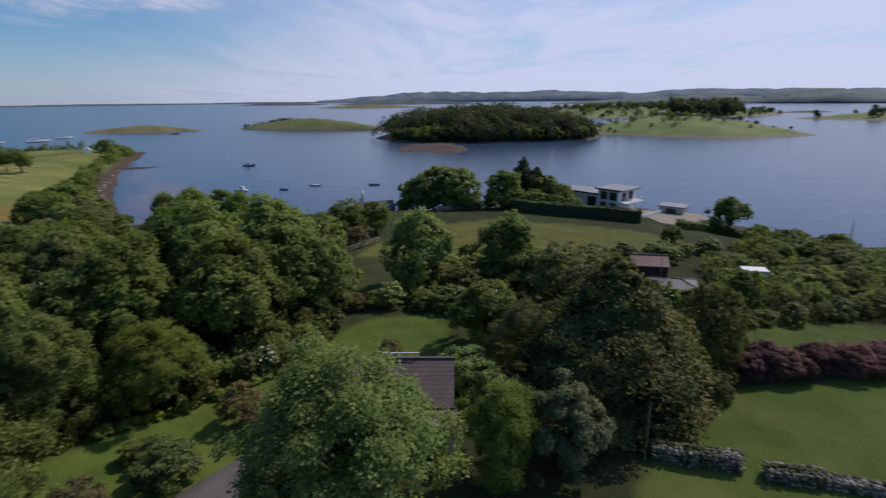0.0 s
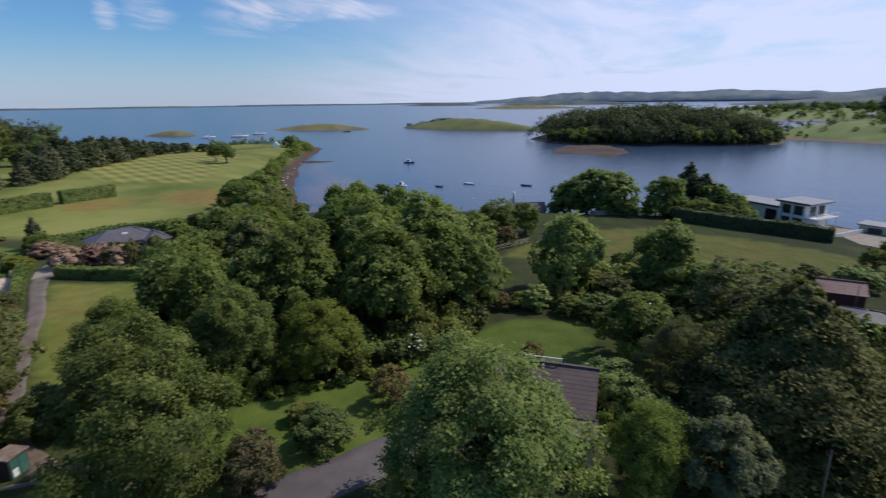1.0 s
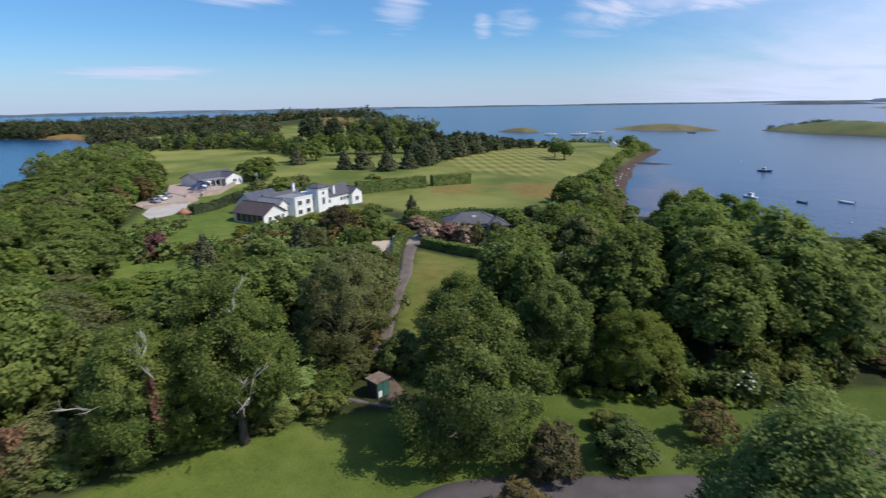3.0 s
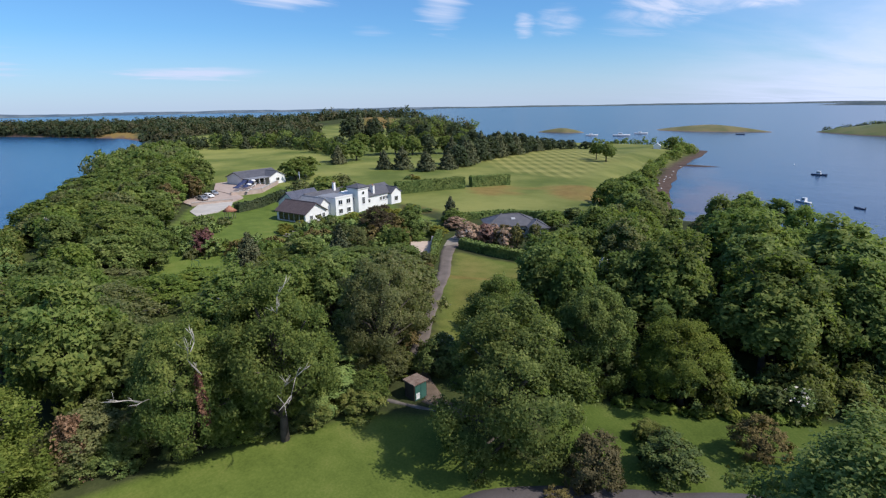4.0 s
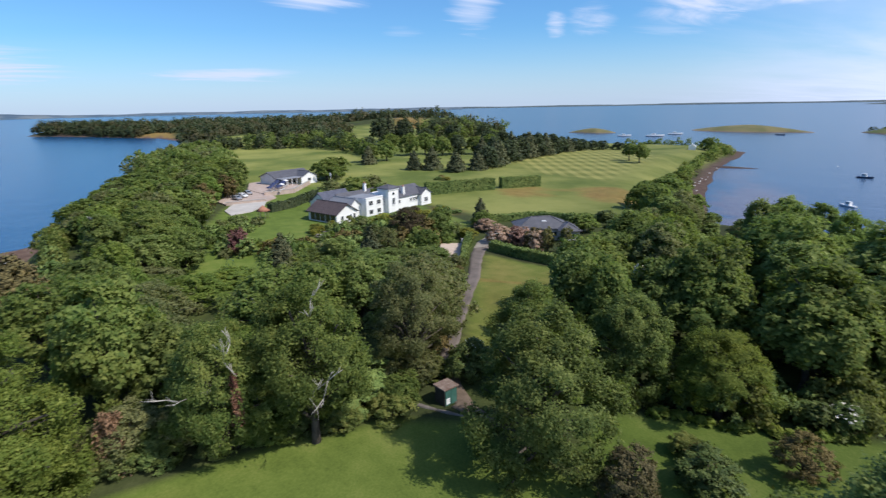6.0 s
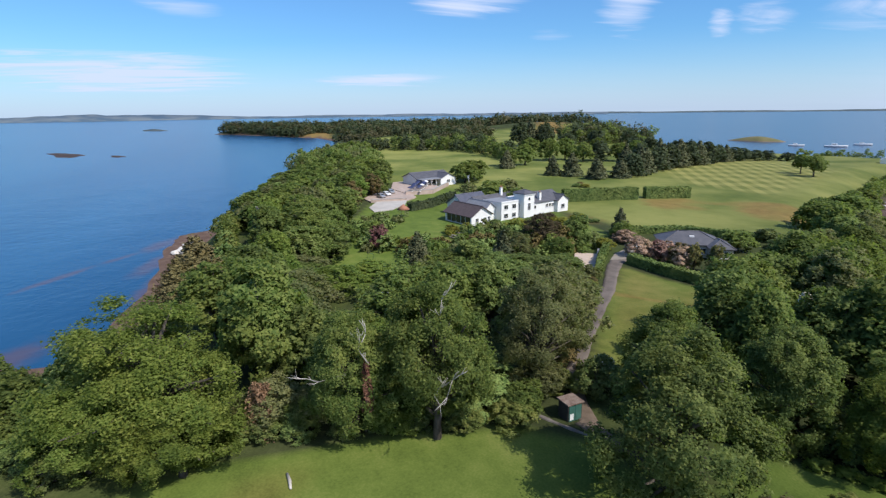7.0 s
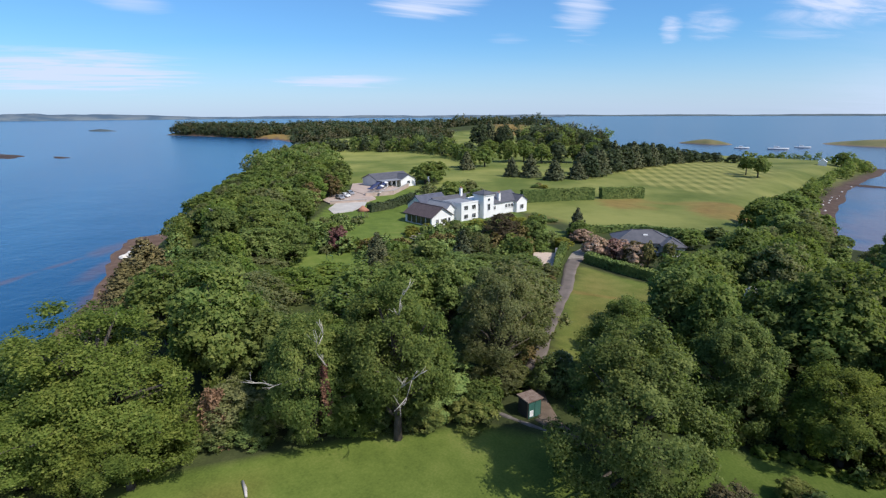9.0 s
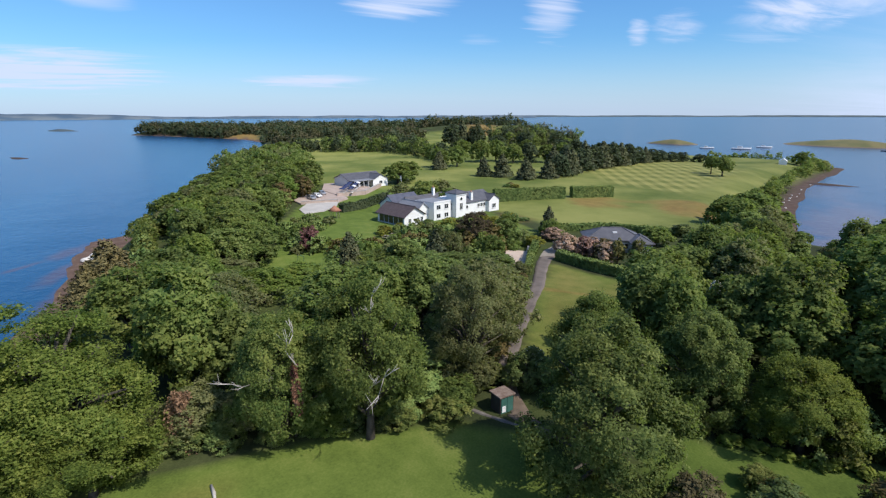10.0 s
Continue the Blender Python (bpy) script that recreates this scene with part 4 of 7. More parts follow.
FARWOOD_HAZED = islet_material("far_woodland", (0.05, 0.075, 0.09), (0.1, 0.125, 0.12), (0.08, 0.08, 0.06), (0.1, 0.1, 0.08), 1.0, 0.01)

mound("island_low", -385, 630, 66, 26, 12, 7, DRYISLET, "low dry-grass islet with a stony shore", 0.1, 1, (0.3, 0))
mound("island_green", -185, 668, 105, 40, -14, 12, ISLET, "green grassy islet with scrub along its ridge", 0.08, 2, (-0.2, 0))
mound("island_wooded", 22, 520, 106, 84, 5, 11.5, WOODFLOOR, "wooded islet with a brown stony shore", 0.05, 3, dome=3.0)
mound("island_point", -492, 496, 30, 12, 25, 5, DRYISLET, "low olive-green islet off the point", 0.1, 17)
mound("island_reef", -22, 402, 26, 50, 5, 1.0, REEF, "red-brown weedy reef", 0.15, 4)
mound("island_pasture", 226, 560, 112, 94, 0, 15, PASTURE, "green pasture islet with hedges and a stony spit", 0.1, 5, (-0.2, 0.1))
mound("island_farm", 330, 1120, 330, 210, 4, 13, PASTURE, "farmed islet with hedges and trees", 0.08, 6)
mound("island_far", -360, 2050, 210, 60, -3, 12, DRYISLET, "long low islet far off", 0.08, 7)
mound("island_far_dark", -330, 3100, 420, 80, 2, 22, FARWOOD_HAZED, "long dark islet far off", 0.08, 8)
mound("island_far_thin", -1050, 3150, 280, 60, 0, 14, FARWOOD_HAZED, "thin dark islet far off", 0.08, 9)
mound("island_south_reef", -600, -216, 44, 11, 30, 1.1, REEF, "red-brown weedy reef in the bay", 0.2, 10)
mound("island_south_bank", -560, -160, 16, 5, 28, 0.5, REEF, "thin mud bank in the bay", 0.2, 11)
mound("island_south_far", -1400, -315, 46, 18, 40, 4, FARWOOD_HAZED, "small far islet in the bay", 0.15, 12)

def far_coast(name, a0, a1, dist, heights, mat, label, depth=260):
    """Low hills along an arc round the lough; degrees from +y towards -x."""
    rng = np.random.default_rng(hash_of(name))
    n = 320
    vs, fs = [], []
    ph = rng.uniform(0, 6, 6)
    for i in range(n + 1):
        f = i / n
        a = radians(a0 + (a1 - a0) * f)
        hgt = np.interp(f, np.linspace(0, 1, len(heights)), heights)
        hgt *= 0.9 + 0.5 * noise.fractal(Vector((f * 7 + ph[0], ph[1], 0)), 0.9, 2.0, 5)
        for k, (dd, hh) in enumerate(((0, -1), (0.04, 0.12), (0.3, 0.5), (0.65, 1.0), (1.0, 0.9))):
            r = dist + depth * dd
            vs.append((-math.sin(a) * r, math.cos(a) * r, hgt * hh * (1 + (0.12 * noise.noise(Vector((f * 90, k * 3.1, ph[2]))) if 0 < k else 0))))
    for i in range(n):
        for k in range(4):
            fs.append((i * 5 + k, i * 5 + 5 + k, i * 5 + 6 + k, i * 5 + k + 1))
    ob = new(name, mesh_of(name, vs, fs, mat, True))
    return tagged(ob, label, "coast", kind="structure")


far_coast("backdrop_coast_north", -8, 62, 4550, (36, 28, 15, 10, 10, 12, 14), FARWOOD_HAZED, "thin dark coast on the horizon")
far_coast("backdrop_coast_west", 58, 150, 3900, (16, 18, 24, 32, 38, 40, 40), FARLAND_HAZED, "low farmed coast on the horizon")
far_coast("backdrop_hills_north_east", -75, 15, 4300, (105, 108, 96, 84, 78, 76, 66, 78, 74, 18), FARLAND_HAZED, "low hazy hills across the lough", 420)
far_coast("backdrop_shore_east", -62, -9, 2500, (62, 64, 56, 46, 40, 46, 42, 26, 2), FARWOOD_HAZED, "wooded farmland across the water", 400)
mound("island_causeway", 680, 1119, 62, 6, 3, 3, DRYISLET, "low stone causeway between two shores", 0.05, 15)
mound("island_east_shore", 690, 830, 190, 90, 10, 12, PASTURE, "green shore with hedges and a slipway", 0.1, 13)
far_coast("backdrop_shore_near_east", -60, -36, 1450, (22, 24, 20, 14, 5), FARLAND_HAZED, "green shore with hedges across the water", 200)


def far_house(x, y, z, turn, w, label):
    h = thing("far_house", x, y, z, turn, label, "house", "houses across the water")
    bm = bmesh.new()
    prism(bm, [(-w * 0.35, -1), (w * 0.35, -1), (w * 0.35, 3.4), (0, 6.0), (-w * 0.35, 3.4)], "x", -w / 2, w / 2)
    part("wall", bm, WHITE, h)
    bm = bmesh.new()
    prism(bm, [(-w * 0.4, 3.1), (0, 6.05), (w * 0.4, 3.1), (w * 0.4, 3.5), (0, 6.5), (-w * 0.4, 3.5)], "x", -w / 2 - 0.4, w / 2 + 0.4)
    part("roof", bm, SLATE, h)


for i, (x, y, z) in enumerate(((330, 930, 4), (345, 950, 5), (362, 935, 4), (640, 800, 5), (668, 790, 4), (1180, 2220, 22), (1250, 2190, 26), (1420, 2080, 30), (1010, 2330, 20))):
    far_house(x, y, z, 20 * i, 11, "small white farmhouse across the water")
# ---- woods and single trees ----
DRIVE_CLEAR = [(-44, 19), (-50, 24), (-70, 38.5), (-86, 49.5), (-92, 56), (-88, 61), (-76, 53), (-64, 43), (-50, 31), (-42, 25)]
HUT_CLEAR = [(-71, 4), (-80, 4), (-82, 13), (-72, 14)]
GARDEN_CLEAR = [(-96, 12), (-118, 8), (-150, 14), (-150, 60), (-100, 66), (-92, 45)]
SHORE_WOOD = [(-50, -16), (-46, 0), (-46, 16), (-52, 23), (-70, 36), (-84, 46), (-92, 42), (-98, 28), (-112, 10), (-140, 10), (-160, 12), (-188, 20), (-225, 34),
              (-300, 42), (-420, 52), (-560, 56), (-580, 44), (-445, 28), (-377, 16), (-239, -8), (-200, -13), (-168, -16), (-150, -16), (-134, -13), (-118, -9), (-104, -8), (-91, -9), (-78, -12),
              (-64, -16), (-54, -20)]
FERN_CLEAR = [(-87, 3), (-104, 3), (-128, 11), (-128, 24), (-104, 20), (-87, 15)]
mixk = ("oak", "sycamore", "ash", "oak", "lime", "sycamore", "elm")
rng = np.random.default_rng(7)
# the trees one can tell apart: kind, x, y, height, radius
for kind, x, y, h, r, lab in (
        ("greatsyc", -6.8, 27.4, 12.2, 6.8, "large dense mid-green tree beside the drive"),
        ("greatsyc", -29.8, 23.4, 12.4, 6.0, "large dark green tree beside the shed"),
        ("oak", -40.0, 30.2, 10.6, 4.3, "rounded green oak behind the shed"),
        ("sycamore", -33.2, 36.6, 10.2, 3.9, "tall narrow grey-green tree"),
        ("oak", -41.5, 41.6, 11.2, 3.6, "tall dark tree at the edge of the wood"),
        ("lime", -26.5, 40.8, 8.0, 4.3, "yellow-green rounded tree behind the lawn"),
        ("oak", -38.0, 72.0, 13.9, 7.2, "large dark oak in the middle wood"),
        ("sycamore", -26.0, 70.0, 14.0, 7.5, "large dense tree in the middle wood"),
        ("sycamore", -17.0, 62.5, 10.0, 4.4, "green tree at the end of the lawn"),
        ("oak", -37.0, 53.0, 12.8, 5.4, "dark oak in the middle wood"),
        ("oak", -25.5, 55.0, 12.5, 6.2, "dark oak over the lawn's back edge"),
        ("ash", -48.0, 60.0, 12.0, 5.0, "grey-green ash in the middle wood"),
        ("oak", -47.0, 82.0, 8.0, 5.4, "dark oak towards the shore"),
        ("sycamore", -6.0, 74.5, 11.9, 5.8, "rounded bright green tree beyond the lawn"),
        ("sycamore", 6.5, 77.5, 11.2, 5.3, "rounded grey-green tree by the field"),
        ("willow", 13.5, 63.0, 10.0, 6.0, "silvery willow with drooping sprays"),
        ("cedar", 12.8, 42.4, 13.2, 7.8, "huge spreading dark cypress beside the lawn"),
        ("lime", 2.2, 32.0, 7.5, 3.1, "bright yellow-green tree by the bungalow"),
        ("whitebeam", 7.7, 32.5, 7.6, 3.5, "pale-leaved young whitebeam by the bungalow"),
        ("cypress", 24.0, 48.0, 9.2, 3.6, "dark conifer beside the purple hedge"),
        ("oak", 2.8, 54.0, 7.5, 4.6, "dark rounded tree by the lawn"),
        ("willow", 6.5, 47.0, 8.0, 4.4, "grey-green tree behind the bungalow"),
        ("oak", 17.0, 54.0, 6.5, 3.8, "dark tree behind the cypress"),
        ("elm", 68.0, 136.0, 10.0, 5.2, "single round dark tree on the shore"),
        ("oak", -51.5, -26.5, 6.4, 3.6, "dark oak on the shore bank"),
        ("oak", -56.5, -30.5, 6.0, 3.6, "dark oak on the shore bank"),
        ("sycamore", -47.0, -30.0, 6.0, 3.4, "green tree on the shore bank"),
        ("sycamore", -51.0, -19.5, 9.5, 3.8, "grey-green tree at the top of the shore bank"),
        ("greatlime", -48.0, -14.4, 13.0, 8.3, "very large yellow-green tree above the bay"),
        ("lime", -42.4, -11.6, 6.4, 4.4, "low spreading lime boughs over the lawn"),
        ("lime", -45.0, -18.8, 7.0, 4.6, "low spreading lime boughs above the shore"),
        ("oak", -56.0, -6.0, 13.0, 5.0, "dark oak with bare limbs above the lawn"),
        ("sycamore", -55.0, -1.4, 8.8, 4.4, "green tree above the lawn"),
        ("oak", -44.5, 2.2, 11.2, 4.4, "oak with pale dead limbs at the lawn's edge"),
        ("oak", -41.8, 8.8, 14.0, 5.0, "tall oak with a pale trunk at the lawn's edge"),
        ("ash", -46.8, 20.4, 12.8, 5.4, "feathery grey-green ash beside the drive"),
        ("ash", -53.2, 25.4, 11.2, 5.6, "feathery grey-green ash beside the drive"),
        ("ash", -59.6, 30.2, 9.8, 5.2, "feathery ash beside the drive"),
        ("larch", -92.0, -17.8, 9.6, 6.2, "brownish larch above the bay"),
        ("larch", -88.0, -20.0, 7.2, 4.4, "smaller brownish larch above the bay"),
        ("bronze", -104.0, 48.5, 7.6, 4.6, "round dark bronze-leaved beech in the garden"),
        ("sycamore", -101.0, 54.5, 7.0, 3.5, "round green tree in the garden"),
        ("copper", -114.0, 14.7, 5.2, 2.6, "small purple-leaved tree in the garden"),
        ("sycamore", -8.5, 150.0, 13.0, 7.6, "broad tree by the shore cottages"),
        ("sycamore", -1.5, 147.0, 11.4, 6.8, "broad tree by the shore cottages"),
        ("oak", -13.5, 150.0, 10.5, 5.6, "broad tree by the shore cottages"),
        ("pine", 21.5, 156.5, 11.5, 6.0, "dark pointed conifer by the long hedge"),
        ("pine", 17.5, 157.0, 14.0, 7.0, "dark pointed conifer by the long hedge"),
        ("sycamore", 23.0, 156.0, 9.4, 5.6, "dark tree by the long hedge"),
        ("oak", 27.5, 152.0, 7.0, 4.6, "low dark tree by the long hedge"),
        ("sycamore", 12.5, 72.5, 7.5, 4.8, "grey-green tree on the slope behind the lawn"),
        ("willow", 18.5, 75.0, 7.0, 4.2, "silvery willow on the slope"),
        ("oak", 23.0, 77.0, 5.5, 3.2, "dark rounded tree by the red shed"),
        ("sycamore", 11.5, 149.0, 10.4, 6.4, "dark tree by the long hedge"),
        ("oak", -25.0, 108.0, 7.6, 5.6, "rounded dark tree by the field fence"),
        ("oak", -19.0, 112.0, 7.0, 4.0, "rounded dark tree by the field fence"),
        ("oak", -114.0, 146.0, 11.5, 7.6, "broad dark tree on the bay's bank"),
        ("oak", -122.0, 158.0, 11.0, 7.0, "broad dark tree on the bay's bank"),
        ("oak", -107.0, 135.0, 9.0, 6.6, "broad dark tree on the bay's bank"),
        ("elm", -187.0, 219.0, 10.0, 5.2, "round tree standing alone on the fairway"),
        ("elm", -197.0, 223.0, 9.0, 4.2, "round tree standing alone on the fairway"),
        ("oak", -229.0, 336.0, 9.0, 5.0, "dark tree beside the white marquee"),
        ("oak", -140.0, 186.0, 8.5, 6.4, "round dark tree on the bay's bank"),
        ("pine", -262.0, 104.0, 9.5, 4.2, "dark pine on the fairway's edge"),
        ("pine", -226.0, 112.0, 9.0, 4.0, "dark pine on the fairway's edge"),
        ("oak", -214.0, 66.0, 8.6, 7.0, "broad dark tree behind the club building"),
        ("oak", -222.0, 72.0, 8.6, 7.0, "broad dark tree behind the club building"),
        ("oak", -160.0, 58.0, 8.0, 6.0, "leafy tree behind the white house"),
        ("ash", -166.0, 66.0, 7.5, 5.5, "leafy tree behind the white house")):
    plant(kind, x, y, h, r, label=lab)
NEAR_SET = [(-50, -16), (-46, 0), (-44, 14), (-52, 26), (-66, 34), (-62, 16), (-62, -2), (-58, -18)]
for x, y in scatter(SHORE_WOOD, 7.2, 3, (DRIVE_CLEAR, HUT_CLEAR, GARDEN_CLEAR, FERN_CLEAR, NEAR_SET)):
    if x < -250:
        continue
    h = rng.uniform(8.6, 11.6) * (1.0 if x > -110 else 0.85)
    if edge_distance(COAST, x, y)[0] < 22 and x < -70:
        h *= 0.78
    if -73 < x < -56 and -1 < y < 10:      # a low gap before the hut
        h = 3.2
    if y > -6 and x > -112:      # lower growth before the garden
        h = min(h, max(4.0, 26.5 - 0.262 * math.hypot(x, y)) + rng.uniform(-1.0, 0.6))
    plant(mixk[int(rng.integers(0, 7))], x, y, h, rng.uniform(4.2, 5.6))
MIDDLE_WOOD = [(-52, 47), (-42, 36), (-32, 44), (-22, 50), (-18, 64), (-20, 76), (-30, 88), (-40, 97), (-60, 104), (-76, 96), (-74, 82), (-62, 66)]
for x, y in scatter(MIDDLE_WOOD, 8.5, 5):
    h = rng.uniform(9.5, 12.5) * (0.8 if x < -58 else 1)
    if -0.76 < x / y < -0.57 and y > 60:      # the wood dips towards the bay
        h = min(h, max(3.0, 26.5 - 0.2 * math.hypot(x, y)))
    plant(mixk[int(rng.integers(0, 7))], x, y, h, min(rng.uniform(4.2, 5.6), h * 0.62))
BAY_STRIP = [(-70, 96), (-60, 140), (-96, 136), (-112, 152), (-120, 146), (-108, 124), (-92, 108), (-84, 94)]
for x, y in scatter(BAY_STRIP, 8.0, 8):
    h = rng.uniform(6, 9.5) * (0.4 if -0.72 < x / y < -0.57 else 1.0)
    plant(("oak", "sycamore", "ash")[int(rng.integers(0, 3))], x, y, h, min(rng.uniform(3.8, 5.4), h * 0.7))
EAST_SCRUB = [(-8, 66), (-2, 70), (10, 72), (28, 67), (40, 68), (60, 72), (72, 92), (58, 96), (40, 88), (36, 72), (24, 70), (20, 86), (4, 88), (-8, 84)]
SHED_CLEAR = [(24, 66), (36, 66), (38, 76), (34, 86), (24, 88), (22, 74)]
CARAVAN_CLEAR = [(38, 66), (50, 68), (50, 82), (40, 84)]
for x, y in scatter(EAST_SCRUB, 6.0, 9, (SHED_CLEAR, CARAVAN_CLEAR)):
    plant(("oak", "bramble", "ash", "willow")[int(rng.integers(0, 4))], x, y, rng.uniform(3.0, 5.5), rng.uniform(2.6, 4.2), lod=2)
EAST_SHORE = [(48, 104), (60, 118), (70, 124), (84, 112), (96, 96), (110, 70), (90, 70), (70, 96), (58, 100)]
for x, y in scatter(EAST_SHORE, 8.0, 10):
    plant(("oak", "bramble", "laurel")[int(rng.integers(0, 3))], x, y, rng.uniform(2.2, 5.0), rng.uniform(2.4, 4.2), lod=2)

# far woods
CLEARINGS = (PLOUGH, [(-670, 300), (-640, 340), (-415, 222), (-425, 196)], [(-645, 264), (-602, 220), (-425, 160), (-440, 188)], [(-570, 50), (-560, 150), (-470, 126), (-440, 66)])
def spots_in(poly, gap, seed, h0, h1, r0, r1, gappy=False):
    g = np.random.default_rng(seed)
    out = []
    for x, y in scatter(poly, gap, seed):
        if gappy and any(edge_distance(np.array(c, float), x, y)[0] > -4 for c in CLEARINGS):
            continue
        if gappy and float(wobble(x, y, 16.0, seed)) > 0.34:
            continue
        k = g.uniform(0.72, 1.3)
        out.append((x, y, ground(x, y) - 0.2, g.uniform(h0, h1) * k, g.uniform(r0, r1) * (0.6 + 0.4 * k)))
    return out


forest("east_scrub", spots_in(EAST_SCRUB, 2.7, 61, 1.1, 2.6, 1.5, 2.4), ("bramble", "hedge", "oak", "willow", "bramble"), 300, 0.38, "tangled bramble and thorn scrub on the slope")
forest("east_shore_scrub", spots_in([(52, 66), (60, 66), (70, 68), (92, 68), (104, 76), (92, 98), (74, 118), (62, 116), (52, 100), (62, 92), (70, 84), (56, 72)], 2.9, 62, 1.0, 2.6, 1.5, 2.6),
       ("bramble", "oak", "hedge", "laurel"), 280, 0.4, "tangled scrub running down to the shore")
forest("shore_woodland", [(x, y, z, h * float(np.interp(x, (-420, -330, -250), (0.4, 0.55, 0.95))), r * float(np.interp(x, (-420, -250), (0.7, 1.0)))) for x, y, z, h, r in spots_in(SHORE_WOOD, 7.5, 21, 9, 12, 4.4, 5.6)
                          if -430 < x <= -250], ("oak", "sycamore", "ash"), 700, 0.85,
       "dense green wood along the shore")
for kind, x, y, h, r in (
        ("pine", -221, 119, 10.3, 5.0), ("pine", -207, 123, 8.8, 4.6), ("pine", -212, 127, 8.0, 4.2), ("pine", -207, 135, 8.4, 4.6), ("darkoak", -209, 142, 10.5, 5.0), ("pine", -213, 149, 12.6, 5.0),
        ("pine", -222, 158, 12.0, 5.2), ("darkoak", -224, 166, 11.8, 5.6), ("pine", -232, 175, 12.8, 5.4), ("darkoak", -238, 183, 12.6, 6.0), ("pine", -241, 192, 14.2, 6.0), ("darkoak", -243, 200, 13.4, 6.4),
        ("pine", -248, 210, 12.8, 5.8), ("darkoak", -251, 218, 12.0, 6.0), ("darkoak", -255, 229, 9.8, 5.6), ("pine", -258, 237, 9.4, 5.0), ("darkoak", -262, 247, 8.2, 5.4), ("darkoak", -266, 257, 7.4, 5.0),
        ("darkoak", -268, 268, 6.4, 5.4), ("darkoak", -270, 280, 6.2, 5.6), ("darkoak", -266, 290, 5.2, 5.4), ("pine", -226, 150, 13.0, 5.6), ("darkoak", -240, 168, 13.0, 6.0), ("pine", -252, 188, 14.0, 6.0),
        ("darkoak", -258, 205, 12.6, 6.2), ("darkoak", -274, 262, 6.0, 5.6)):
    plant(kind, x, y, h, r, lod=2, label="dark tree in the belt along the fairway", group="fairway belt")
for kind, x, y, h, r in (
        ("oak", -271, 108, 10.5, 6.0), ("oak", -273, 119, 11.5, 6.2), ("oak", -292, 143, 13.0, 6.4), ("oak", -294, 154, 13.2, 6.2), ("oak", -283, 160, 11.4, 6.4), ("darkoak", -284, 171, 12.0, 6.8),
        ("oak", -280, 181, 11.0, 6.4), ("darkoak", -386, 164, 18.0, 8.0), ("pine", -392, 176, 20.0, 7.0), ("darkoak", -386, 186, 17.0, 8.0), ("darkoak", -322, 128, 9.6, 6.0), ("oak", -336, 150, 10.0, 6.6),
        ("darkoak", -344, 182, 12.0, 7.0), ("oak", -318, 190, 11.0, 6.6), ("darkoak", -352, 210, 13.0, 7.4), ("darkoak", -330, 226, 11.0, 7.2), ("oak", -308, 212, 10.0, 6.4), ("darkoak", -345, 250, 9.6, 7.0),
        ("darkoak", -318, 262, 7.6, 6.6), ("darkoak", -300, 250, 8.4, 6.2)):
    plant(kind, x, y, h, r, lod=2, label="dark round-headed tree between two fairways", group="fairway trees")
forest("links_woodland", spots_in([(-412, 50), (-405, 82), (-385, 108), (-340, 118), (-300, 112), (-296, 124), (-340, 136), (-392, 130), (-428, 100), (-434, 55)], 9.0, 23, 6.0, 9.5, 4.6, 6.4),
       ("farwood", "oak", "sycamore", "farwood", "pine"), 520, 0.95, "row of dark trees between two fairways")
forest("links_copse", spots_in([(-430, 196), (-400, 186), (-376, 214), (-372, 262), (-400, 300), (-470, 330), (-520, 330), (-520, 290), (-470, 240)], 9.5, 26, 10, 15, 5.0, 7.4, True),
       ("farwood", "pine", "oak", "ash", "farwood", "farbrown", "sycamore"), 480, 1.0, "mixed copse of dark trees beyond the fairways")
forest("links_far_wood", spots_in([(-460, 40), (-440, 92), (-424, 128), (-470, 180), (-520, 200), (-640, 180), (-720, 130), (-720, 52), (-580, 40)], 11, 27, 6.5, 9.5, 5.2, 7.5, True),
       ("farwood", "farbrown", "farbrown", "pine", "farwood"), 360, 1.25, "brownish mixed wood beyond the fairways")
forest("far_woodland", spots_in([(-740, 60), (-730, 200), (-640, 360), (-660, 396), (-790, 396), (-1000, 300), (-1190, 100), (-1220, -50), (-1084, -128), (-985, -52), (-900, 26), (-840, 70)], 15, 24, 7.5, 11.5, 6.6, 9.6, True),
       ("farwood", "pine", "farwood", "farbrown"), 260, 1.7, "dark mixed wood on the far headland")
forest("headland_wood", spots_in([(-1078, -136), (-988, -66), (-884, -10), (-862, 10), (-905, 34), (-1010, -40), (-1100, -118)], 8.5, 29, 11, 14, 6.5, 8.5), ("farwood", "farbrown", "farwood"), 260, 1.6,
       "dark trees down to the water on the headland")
forest("bay_scrub", spots_in([(-116, 160), (-150, 206), (-184, 262), (-206, 312), (-222, 352), (-234, 370), (-252, 374), (-290, 366), (-316, 346), (-308, 340), (-286, 356), (-252, 366), (-240, 360),
                              (-216, 318), (-196, 270), (-166, 222), (-134, 180)], 6.5, 25, 2.5, 6.0, 2.6, 4.2), ("oak", "bramble", "oak"), 420, 0.62, "dark scrub along the bay's bank")


